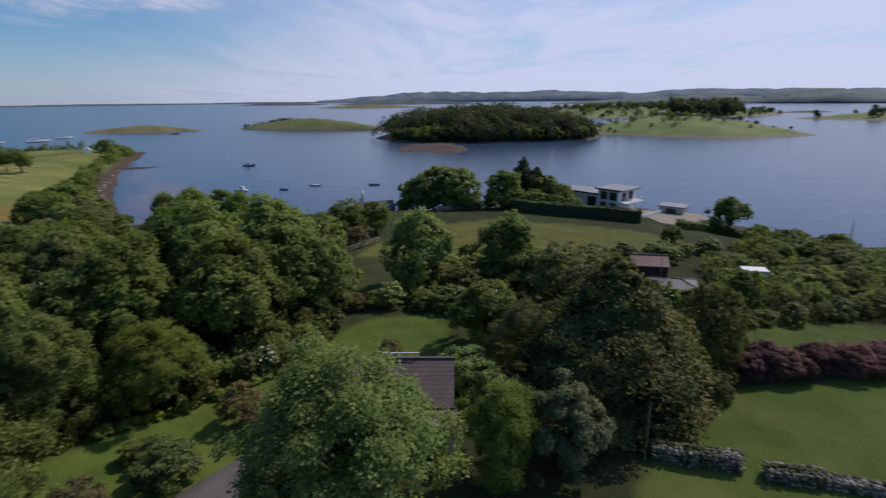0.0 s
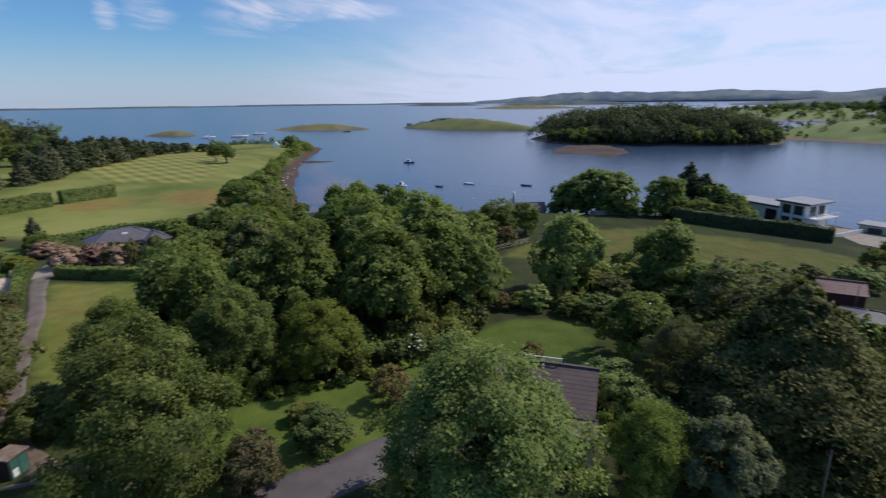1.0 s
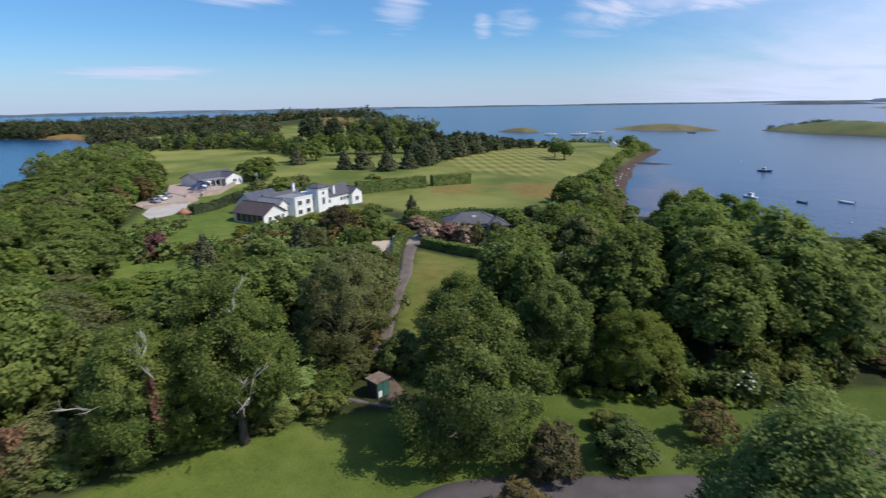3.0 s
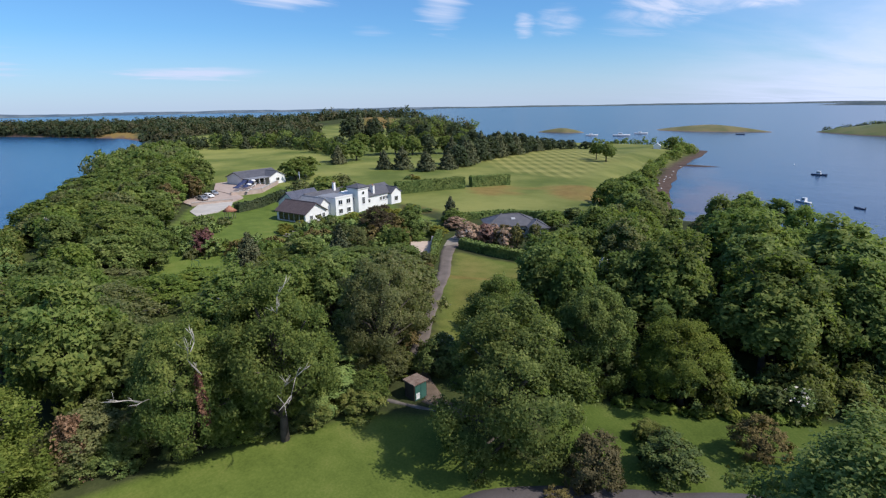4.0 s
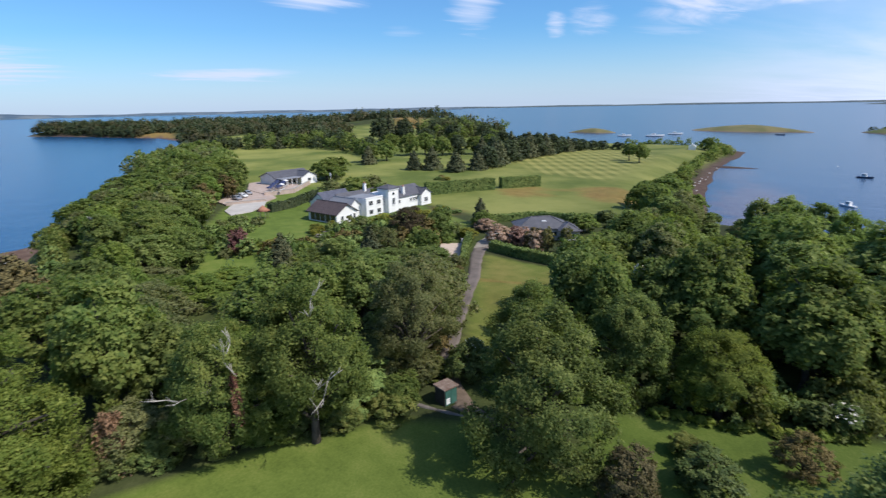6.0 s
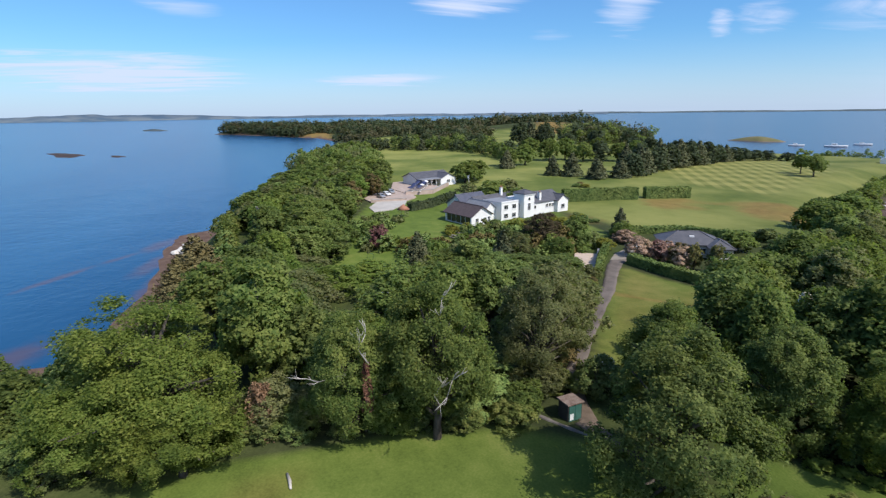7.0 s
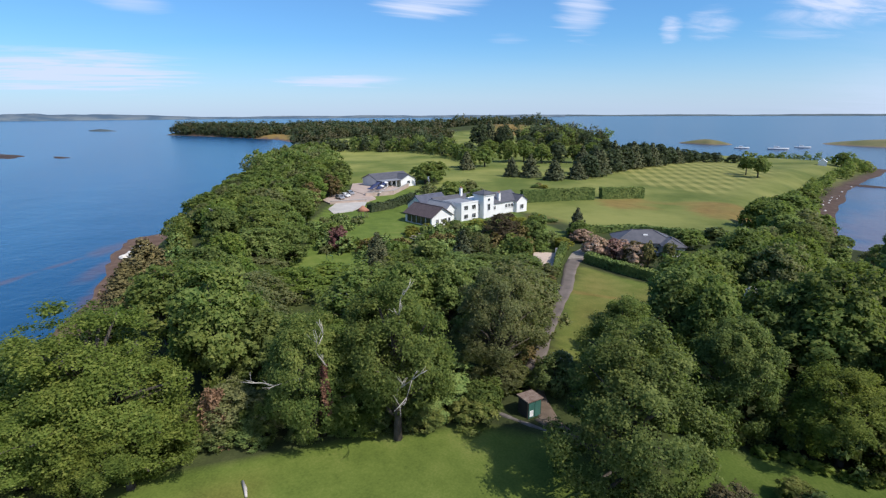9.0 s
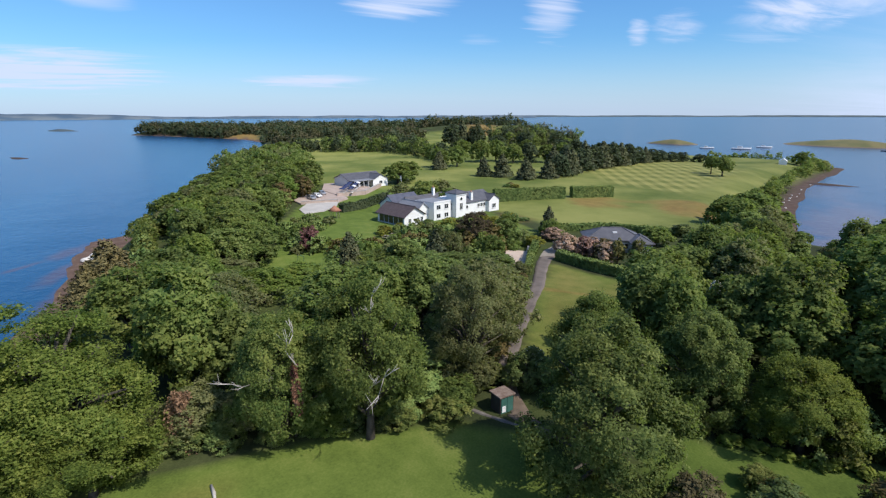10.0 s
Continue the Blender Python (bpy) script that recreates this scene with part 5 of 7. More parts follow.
def islet_wood(name, islet, h0, h1, count, label, kinds=("farwood", "oak", "farwood"), leaves=420, size=1.15, low=0.6, part_of=None, wide=0.5):
    """Trees on an islet, on places taken from its own slopes."""
    g = np.random.default_rng(hash_of(name))
    me = bpy.data.objects[islet]
    pts = np.array([me.matrix_world @ v.co for v in me.data.vertices])
    pts = pts[pts[:, 2] > low]
    if part_of is not None:
        pts = pts[edge_distance(np.array(part_of, float), pts[:, 0], pts[:, 1]) > 0]
    spots = []
    for _ in range(count):
        p, q = pts[g.integers(0, len(pts))], pts[g.integers(0, len(pts))]
        f = g.uniform(0, 0.3) if np.linalg.norm(p - q) < 40 else 0
        h = g.uniform(h0, h1)
        c = p * (1 - f) + q * f + np.array([g.normal(0, 1.5), g.normal(0, 1.5), -0.2])
        spots.append((*c, h, h * wide * g.uniform(0.85, 1.2)))
    return forest(name, spots, kinds, leaves, size, label)


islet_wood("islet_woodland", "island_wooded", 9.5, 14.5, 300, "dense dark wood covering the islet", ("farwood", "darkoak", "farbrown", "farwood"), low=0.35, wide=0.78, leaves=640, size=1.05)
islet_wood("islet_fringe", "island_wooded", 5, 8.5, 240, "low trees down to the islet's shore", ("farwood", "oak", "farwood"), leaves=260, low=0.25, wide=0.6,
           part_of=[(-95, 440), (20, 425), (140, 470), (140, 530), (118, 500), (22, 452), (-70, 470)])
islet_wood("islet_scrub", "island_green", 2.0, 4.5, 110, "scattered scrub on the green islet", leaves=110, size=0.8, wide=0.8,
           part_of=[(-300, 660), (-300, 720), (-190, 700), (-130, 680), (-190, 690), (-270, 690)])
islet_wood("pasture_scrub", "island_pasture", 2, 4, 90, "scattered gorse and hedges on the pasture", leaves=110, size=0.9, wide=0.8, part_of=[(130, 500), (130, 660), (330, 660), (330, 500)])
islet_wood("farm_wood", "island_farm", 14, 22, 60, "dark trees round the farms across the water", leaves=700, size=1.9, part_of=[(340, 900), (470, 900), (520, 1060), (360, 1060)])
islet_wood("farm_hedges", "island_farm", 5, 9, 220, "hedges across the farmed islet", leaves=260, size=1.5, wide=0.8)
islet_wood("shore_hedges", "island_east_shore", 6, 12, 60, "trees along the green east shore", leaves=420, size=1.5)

# shrubs under the trees by the shore cottages
for x, y, h, r in ((-10, 145.5, 4.6, 4.0), (-4, 143.5, 4.4, 4.0), (2, 143.0, 4.2, 3.6), (-16, 147.5, 4.0, 3.6), (9, 146.0, 5.0, 4.2), (14, 148.5, 5.4, 4.4), (20, 149.0, 5.4, 4.6), (25, 147.0, 4.6, 4.2), (30, 146.0, 4.0, 3.6)):
    plant("oak", x, y, h, r, lod=2, name="shrub", label="leafy shrub filling in under the shore trees")

# undergrowth along the edges of the woods
gu = np.random.default_rng(41)


def edge_growth(points, gap, h0, h1, kinds, label, lod=1):
    for (ax, ay), (bx, by) in zip(points, points[1:]):
        n = max(1, int(math.hypot(bx - ax, by - ay) / gap))
        for i in range(n):
            f = (i + gu.uniform(0.1, 0.9)) / n
            h = gu.uniform(h0, h1)
            plant(kinds[int(gu.integers(0, len(kinds)))], ax + (bx - ax) * f + gu.normal(0, 0.5), ay + (by - ay) * f + gu.normal(0, 0.5), h, h * gu.uniform(0.6, 0.85), lod=lod,
                  name="shrub", label=label, group="undergrowth")


edge_growth([(-44, -22), (-46.5, -12), (-45.5, -3), (-44, 6), (-43, 14), (-42.5, 18.5)], 2.0, 1.6, 3.4, ("bramble", "hedge", "laurel", "oak"), "leafy undergrowth along the lawn's edge")
edge_growth([(-48, -8), (-47.5, 2), (-47, 12), (-46, 19)], 2.4, 3.0, 5.0, ("hedge", "oak", "ash"), "leafy undergrowth below the oaks")
SHORE_SCRUB = [(-84, -14), (-104, -13), (-134, -17), (-170, -18), (-172, -22), (-150, -22), (-128, -19), (-104, -17), (-86, -17)]
forest("shore_scrub", spots_in(SHORE_SCRUB, 2.6, 51, 2.0, 4.2, 1.6, 2.6), ("oak", "hedge", "bramble"), 900, 0.42, "dense scrub above the muddy shore")
edge_growth([(-44, -22), (-48, -25), (-54, -27)], 2.4, 1.4, 2.6, ("bramble", "hedge", "oak"), "scrub above the muddy shore")
edge_growth([(-48, 22.5), (-58, 30.5), (-70, 38.8), (-80, 45.5)], 2.4, 1.6, 3.6, ("bramble", "hedge", "rust", "ash"), "leafy undergrowth beside the drive", 2)
edge_growth([(-47, 45), (-56, 58), (-64, 67), (-72, 78), (-84, 92)], 3.0, 2.0, 4.5, ("hedge", "laurel", "oak"), "leafy undergrowth at the wood's edge", 2)
edge_growth([(-16, 64), (-8, 66), (2, 64), (12, 56)], 2.6, 2.0, 4.0, ("hedge", "laurel", "oak", "rust"), "shrubbery at the end of the lawn", 2)
edge_growth([(-1, 48), (2, 42), (6, 38), (10, 34)], 2.4, 2.0, 4.0, ("laurel", "hedge", "oak"), "shrubbery beside the bungalow", 1)
edge_growth([(14, 36.5), (18, 42), (24, 46)], 2.2, 1.6, 3.4, ("laurel", "cypress"), "dark shrubs beneath the cypress", 1)
edge_growth([(24, 52), (30, 53.5)], 3.0, 1.8, 3.4, ("bramble", "hedge", "laurel"), "bramble scrub behind the purple shrubs", 2)
edge_growth([(28, 60), (40, 64), (54, 68), (66, 74)], 3.0, 1.8, 3.4, ("bramble", "willow", "laurel"), "bramble scrub on the slope", 2)
edge_growth([(-4, 90.5), (6, 91), (20, 90), (34, 92), (44, 98)], 3.4, 2.0, 4.0, ("hedge", "oak", "laurel"), "hedgerow shrub along the field", 2)

# trees before the garden, and brownish ones in the shore wood
for kind, x, y, h, r, lab in (("pine", -90.0, 18.0, 8.0, 3.4, "dark conifer before the garden"), ("oak", -107.0, 2.0, 8.5, 4.6, "round dark oak before the garden"),
                              ("sycamore", -107.0, 4.5, 7.4, 4.6, "round green tree beside the garden path"),
                              ("sycamore", -104.0, -2.0, 8.0, 4.8, "round green tree before the garden"),
                              ("pine", -93.0, 35.0, 6.6, 2.6, "small dark conifer in the garden"), ("sycamore", -91.0, 28.0, 6.0, 3.6, "round green tree in the garden"),
                              ("ash", -96.0, 40.0, 5.4, 3.0, "loose grey-green tree by the drive"), ("oak", -90.5, 46.0, 5.2, 3.0, "dark tree by the sandy court"),
                              ("willow", -104.0, 40.0, 4.6, 2.6, "grey-green garden tree above the beds"), ("rust", -190.0, 24.0, 8.5, 4.4, "brown-leaved tree by the car park"),
                              ("rust", -168.0, 14.5, 8.5, 4.2, "brown-leaved tree by the car park"), ("oak", -197.0, 27.0, 8.5, 4.8, "dark oak by the club terrace"),
                              ("oak", -150.0, 62.0, 6.5, 4.5, "dark tree behind the white house"),
                              ("ash", -166.0, 52.0, 7.0, 4.6, "leafy tree between the two buildings")):
    plant(kind, x, y, h, r, label=lab)
for x, y, k in ((-186, 106, "gold"), (-189, 104, "hedge"), (-192, 107, "rust")):
    plant(k, x, y, 1.5, 2.0, lod=2, name="shrub", label="low shrub in a bed beside the fairway")
# ---- buildings ----
def window(parent, x, z, w, h, y=0.0, face=-1, axis="x", bars=1, frame=TRIM, sill=True):
    """A window set in a wall: frame, pane and sill. axis 'x': the wall runs along x at depth y; 'y': along y at x."""
    bm = bmesh.new()
    t, d = 0.07, 0.09

    def slab(a0, a1, z0, z1, p0, p1):
        q0, q1 = sorted((y + face * p0, y + face * p1))
        if axis == "x":
            add_box(bm, a0, a1, q0, q1, z0, z1)
        else:
            add_box(bm, q0, q1, a0, a1, z0, z1)
    slab(x - w / 2, x - w / 2 + t, z, z + h, -0.05, d)
    slab(x + w / 2 - t, x + w / 2, z, z + h, -0.05, d)
    slab(x - w / 2 + t, x + w / 2 - t, z, z + t, -0.05, d)
    slab(x - w / 2 + t, x + w / 2 - t, z + h - t, z + h, -0.05, d)
    for i in range(bars):
        c = x - w / 2 + w * (i + 1) / (bars + 1)
        slab(c - 0.03, c + 0.03, z + t, z + h - t, -0.05, d - 0.02)
    ob = part("window", bm, frame, parent)
    bm = bmesh.new()
    slab(x - w / 2 + t, x + w / 2 - t, z + t, z + h - t, -0.04, 0.03)
    part("pane", bm, GLASS, ob)
    if sill:
        bm = bmesh.new()
        slab(x - w / 2 - 0.06, x + w / 2 + 0.06, z - 0.08, z, -0.02, 0.16)
        part("sill", bm, frame, ob)
    return ob


def gable_roof(parent, x0, x1, y0, y1, eave, ridge, mat, along="x", over=0.35, thick=0.16, name="roof", rows=True):
    """Two slopes with a thickness and courses of tiles; the ridge runs along x or y."""
    bm = bmesh.new()
    if along == "x":
        a0, a1, p0, p1 = x0 - over, x1 + over, y0, y1
    else:
        a0, a1, p0, p1 = y0 - over, y1 + over, x0, x1
    mid, half = (p0 + p1) / 2, (p1 - p0) / 2
    slope = (ridge - eave) / half
    lo, hi = p0 - over, p1 + over
    ze = eave - over * slope
    n = max(4, int(math.hypot(half, ridge - eave) / 0.4)) if rows else 1
    up = []
    for i in range(n):          # each course overlaps the one below
        f, g2 = i / n, (i + 1) / n
        step = 0.014 if rows else 0.0
        up += [(lo + (mid - lo) * f, ze + (ridge - ze) * f + thick + step), (lo + (mid - lo) * g2, ze + (ridge - ze) * g2 + thick)]
    down = [(2 * mid - p, z) for p, z in up[::-1]]
    prism(bm, [(lo, ze)] + [q for k, q in enumerate(up + down) if k != len(up)] + [(hi, ze), (mid, ridge)], along, a0, a1)
    roof = part(name, bm, mat, parent)
    bm = bmesh.new()
    prism(bm, [(mid - 0.16, ridge + thick - 0.05), (mid + 0.16, ridge + thick - 0.05), (mid + 0.08, ridge + thick + 0.14), (mid - 0.08, ridge + thick + 0.14)], along, a0, a1)
    part("ridge", bm, mat, roof)
    return roof


def gable_walls(parent, x0, x1, y0, y1, eave, ridge, mat, along="x", name="wall", base=-0.6):
    bm = bmesh.new()
    if along == "x":
        m = (y0 + y1) / 2
        prism(bm, [(y0, base), (y1, base), (y1, eave), (m, ridge), (y0, eave)], "x", x0, x1)
    else:
        m = (x0 + x1) / 2
        prism(bm, [(x0, base), (x1, base), (x1, eave), (m, ridge), (x0, eave)], "y", y0, y1)
    return part(name, bm, mat, parent)


def hip_roof(parent, x0, x1, y0, y1, eave, ridge, mat, over=0.4, name="roof", thick=0.15):
    x0, x1, y0, y1 = x0 - over, x1 + over, y0 - over, y1 + over
    s = min(x1 - x0, y1 - y0) / 2
    long_x = (x1 - x0) >= (y1 - y0)
    cy, cx = (y0 + y1) / 2, (x0 + x1) / 2
    if long_x:
        r = [(x0 + s, cy), (x1 - s, cy)]
    else:
        r = [(cx, y0 + s), (cx, y1 - s)]
    if math.dist(r[0], r[1]) < 0.05:
        r[1] = (r[0][0] + 0.05, r[0][1]) if long_x else (r[0][0], r[0][1] + 0.05)
    bm = bmesh.new()
    lo = [bm.verts.new((*p, eave)) for p in ((x0, y0), (x1, y0), (x1, y1), (x0, y1))]
    up = [bm.verts.new((*p, eave + thick)) for p in ((x0, y0), (x1, y0), (x1, y1), (x0, y1))]
    a, b = (bm.verts.new((*p, ridge)) for p in r)
    for i in range(4):
        bm.faces.new((lo[i], lo[(i + 1) % 4], up[(i + 1) % 4], up[i]))
    bm.faces.new(lo[::-1])
    if long_x:
        for f in ((up[0], up[1], b, a), (up[2], up[3], a, b), (up[1], up[2], b), (up[3], up[0], a)):
            bm.faces.new(f)
    else:
        for f in ((up[1], up[2], b, a), (up[3], up[0], a, b), (up[0], up[1], a), (up[2], up[3], b)):
            bm.faces.new(f)
    bmesh.ops.recalc_face_normals(bm, faces=bm.faces[:])
    roof = part(name, bm, mat, parent)
    limbs = [([(*r[0], ridge + 0.03), (*r[1], ridge + 0.03)], [0.1, 0.1])]
    for v in ((x0, y0), (x1, y0), (x1, y1), (x0, y1)):
        e = min(r, key=lambda q: math.dist(q, v))
        limbs.append(([(*e, ridge + 0.03), (*v, eave + thick + 0.02)], [0.09, 0.09]))
    child("hip", tubes_mesh("hip", limbs, mat, 5), roof)
    return roof


def chimney(parent, x, y, z0, z1, w=0.7, mat=WHITE, pots=2):
    c = box("chimney", x - w / 2, x + w / 2, y - w / 2, y + w / 2, z0, z1, mat, parent)
    box("chimney_cap", x - w / 2 - 0.08, x + w / 2 + 0.08, y - w / 2 - 0.08, y + w / 2 + 0.08, z1, z1 + 0.12, CONCRETE, c)
    for i in range(pots):
        px_ = x + (i - (pots - 1) / 2) * 0.32
        child("chimney_pot", tubes_mesh("chimney_pot", [([(px_, y, z1 + 0.1), (px_, y, z1 + 0.55)], [0.13, 0.1])], TERRACOTTA, 8), c)
    return c


# white club house: local x runs along its front, y into the house
ch = thing("white_house", -131, 41, 7.8, math.degrees(math.atan2(0.93, -0.37)), "rambling white rendered house with a square tower and grey roofs", "house")
gable_walls(ch, 0.3, 7.3, -0.2, 11.0, 2.8, 4.9, WHITE, "y", "gable_wing_wall")
gable_roof(ch, 0.3, 7.3, -0.2, 11.0, 2.8, 4.95, BROWNTILE, "y", 0.5, name="gable_wing_roof")
for x in (2.2, 5.0):
    window(ch, x, 0.9, 1.0, 1.2, -0.2)
window(ch, 6.35, 0.1, 0.9, 2.1, -0.2, sill=False)
for i in range(5):
    window(ch, 1.2 + i * 2.0, 0.5, 1.7, 2.0, 0.3, -1, "y", 2, DARKMETAL, False)
# pale gable and dark slate roofs behind the wing
gable_walls(ch, 8.0, 17.5, 12.0, 20.0, 3.0, 5.6, WHITE, "x", "rear_wing_wall")
gable_roof(ch, 8.0, 17.5, 12.0, 20.0, 3.0, 5.7, BLUESLATE, "x", 0.4, name="rear_wing_roof")
gable_walls(ch, 7.4, 11.2, 2.5, 11.0, 3.4, 5.0, WHITE, "y", "link_wall")
gable_roof(ch, 7.4, 11.2, 2.5, 11.0, 3.4, 5.1, FELT, "y", 0.3, name="link_roof")
# flat-roofed block with four windows to the front
box("front_block_wall", 11.2, 17.6, 0.2, 8.0, -0.6, 5.0, WHITE, ch)
box("front_block_parapet", 11.1, 17.7, 0.1, 0.45, 5.0, 5.35, WHITE, ch)
box("front_block_roof", 11.3, 17.55, 0.45, 7.9, 5.0, 5.12, FELT, ch)
for x in (12.9, 15.9):
    window(ch, x, 0.7, 1.5, 1.3, 0.2, bars=1)
    window(ch, x, 3.1, 1.5, 1.3, 0.2, bars=1)
# tower with a low pyramid roof and a round window
box("tower_wall", 18.4, 22.4, -1.2, 2.8, -1.2, 6.9, WHITE, ch)
box("tower_cornice", 18.2, 22.6, -1.4, 3.0, 6.5, 6.75, TRIM, ch)
hip_roof(ch, 18.4, 22.4, -1.2, 2.8, 6.9, 7.9, SLATE, 0.4, "tower_roof")
window(ch, 20.4, 2.3, 1.1, 2.0, -1.2, bars=1)
window(ch, 0.8, 2.3, 1.0, 1.9, 18.4, -1, "y", 1)
rw = tubes_mesh("round_window", [([(20.4, -1.16, 5.5), (20.4, -1.28, 5.5)], [0.5, 0.5])], TRIM, 16)
rw = child("round_window", rw, ch)
child("pane", tubes_mesh("pane", [([(20.4, -1.2, 5.5), (20.4, -1.3, 5.5)], [0.38, 0.38])], GLASS, 16), rw)
# right wing under slate
gable_walls(ch, 17.8, 36.0, 0.6, 9.0, 3.7, 5.7, WHITE, "x", "long_wing_wall")
gable_roof(ch, 22.7, 36.0, 0.6, 9.0, 3.7, 5.8, SLATE, "x", 0.35, name="long_wing_roof")
gable_walls(ch, 33.0, 37.5, -0.6, 7.0, 3.5, 4.9, WHITE, "y", "end_wing_wall")
gable_roof(ch, 33.0, 37.5, -0.6, 7.0, 3.5, 5.0, SLATE, "y", 0.3, name="end_wing_roof")
for x in (24.6, 29.6, 30.9, 32.1):
    window(ch, x, 1.8, 1.0, 1.1, 0.6, bars=1)
window(ch, 35.2, 1.0, 1.6, 1.4, -0.6, bars=2)
bay = child("bay_window", tubes_mesh("bay_window", [([(37.6, 2.4, -0.6), (37.6, 2.4, 2.6)], [2.0, 2.0])], WHITE, 14), ch)
child("bay_window_roof", tubes_mesh("bay_window_roof", [([(37.6, 2.4, 2.6), (37.6, 2.4, 3.1)], [2.2, 0.4])], SLATE, 14), bay)
chimney(ch, 27.2, 1.4, 3.5, 6.3, 0.8)
chimney(ch, 21.5, 11.5, 4.0, 7.2, 0.7)
box("rear_range_wall", 11.0, 31.0, 9.0, 15.0, -0.6, 3.6, WHITE, ch)
gable_roof(ch, 11.0, 31.0, 9.0, 15.0, 3.6, 5.2, SLATE, "x", 0.3, name="rear_range_roof")

# club building on its terrace
cb = thing("club_building", -211, 53, 8.3, math.degrees(math.atan2(0.93, -0.37)), "long low white club building with a grey roof", "building")
gable_walls(cb, -9.0, 7.6, 1.0, 11.0, 2.9, 4.6, WHITE, "x", "wall")
gable_roof(cb, -9.0, 7.6, 1.0, 11.0, 2.9, 4.7, SLATE, "x", 0.5)
gable_walls(cb, 0.3, 7.6, -2.5, 4.0, 2.6, 4.3, WHITE, "y", "gable_wall")
gable_roof(cb, 0.3, 7.6, -2.5, 4.0, 2.6, 4.35, SLATE, "y", 0.35, name="gable_roof")
box("veranda_roof", -9.3, 0.2, -3.2, 1.2, 2.6, 2.85, FELT, cb)
for i in range(5):
    box("veranda_post", -9.0 + i * 2.2, -8.85 + i * 2.2, -3.0, -2.85, -0.3, 2.6, TRIM, cb)
for i in range(4):
    window(cb, -7.6 + i * 2.2, 0.3, 1.8, 2.0, 1.0, bars=2, sill=False)
window(cb, 4.0, 0.8, 1.6, 1.2, -2.5)

# bungalow with a grey hipped roof beyond the field
bw = thing("bungalow", -92, 76, 8.0, 62, "low bungalow with a grey hipped roof among shrubs", "house")
box("wall", -6.0, 5.2, -3.6, 3.6, -0.6, 2.6, CREAM, bw)
hip_roof(bw, -6.0, 5.2, -3.6, 3.6, 2.6, 4.7, SLATE, 0.5)
box("porch_wall", 2.6, 6.6, -6.2, -0.6, -0.6, 2.5, CREAM, bw)
hip_roof(bw, 2.6, 6.6, -6.2, -0.6, 2.5, 3.9, SLATE, 0.4, "porch_roof")
for x in (-4.0, -1.2, 1.6):
    window(bw, x, 0.8, 1.5, 1.2, -3.6)
window(bw, 4.6, 0.7, 2.2, 1.4, -6.2, bars=2)
window(bw, -3.4, 0.7, 1.6, 1.3, 6.6, 1, "y")
box("rooflight", -0.6, 0.3, -1.9, -1.3, 3.75, 4.05, TRIM, bw, "white rooflight")

# near bungalow half hidden by trees
nb = thing("garden_bungalow", -6.8, 38.6, 9.8, 1.0, "small bungalow with a brown tiled roof and a lower lean-to", "house")
gable_walls(nb, -3.6, 5.8, -1.6, 6.6, 2.6, 4.4, CREAM, "x")
gable_roof(nb, -3.6, 5.8, -1.6, 6.6, 2.6, 4.5, BROWNTILE, "x", 0.25)
box("lean_to_wall", 1.2, 6.1, -4.0, -1.6, -0.4, 2.0, CREAM, nb)
bm = bmesh.new()
prism(bm, [(-4.3, 1.95), (-1.5, 2.45), (-1.5, 2.6), (-4.3, 2.1)], "x", 1.0, 6.3)
part("lean_to_roof", bm, BROWNTILE, nb)
window(nb, 3.6, 0.8, 1.2, 1.0, -4.0)
window(nb, -2.0, 0.8, 1.6, 1.2, -1.6)
rail = thing("ridge_rail", -6.8, 41.1, 14.42, 1.0, "white painted ladder rail laid along the bungalow ridge", "rail")
box("top_rail", -0.1, 3.0, -0.04, 0.04, 0.55, 0.64, TRIM, rail)
for i in range(5):
    box("rail_post", i * 0.72, i * 0.72 + 0.09, -0.05, 0.05, 0.0, 0.55, TRIM, rail)

# green-doored shed at the end of the drive
sh = thing("garden_shed", -41.5, 21.3, 9.75, 100, "small flat-roofed shed with a green door and mossy roof", "shed")
box("wall", -0.78, 0.78, -0.8, 0.6, -0.3, 1.75, DARKBOARD, sh)
box("roof", -0.9, 0.9, -0.95, 0.75, 1.75, 1.86, MOSSY, sh, "mossy felt roof")
box("door", 0.02, 0.68, -0.86, -0.8, 0.0, 1.62, GREENPAINT, sh, "green painted door")
box("door_leaf", -0.68, -0.02, -0.86, -0.8, 0.0, 1.62, GREENPAINT, sh, "green painted door")
box("notice", -0.6, -0.18, -0.89, -0.865, 0.25, 0.85, TRIM, sh, "white notice")
ribbon("shed_kerb", [(-42.4, 18.6), (-40.0, 20.0), (-37.6, 21.8)], [0.25, 0.25, 0.25], KERB, "dark stone kerb before the shed", "kerb", 0.1, 0.5)

# flat-roofed modern house on the shore
mh = thing("modern_house", 38, 153, 4.6, -47, "modern flat-roofed white house with glass balconies", "house")
box("long_block_wall", -12.0, 1.5, 0.0, 7.0, -0.8, 4.2, WHITE, mh)
box("long_block_roof", -12.7, 2.0, -0.7, 7.7, 4.2, 4.55, FELT, mh)
box("long_block_fascia", -12.75, 2.05, -0.75, -0.7, 4.15, 4.6, DARKMETAL, mh)
box("tall_block_wall", 1.5, 8.0, -0.6, 7.5, -0.8, 6.0, WHITE, mh)
box("tall_block_roof", 0.6, 9.2, -1.6, 8.2, 6.0, 6.35, FELT, mh)
box("tall_block_fascia", 0.55, 9.25, -1.65, -1.6, 5.95, 6.4, DARKMETAL, mh)
for x in (-10.0, -6.5):
    window(mh, x, 1.2, 1.0, 1.4, 0.0, frame=DARKMETAL)
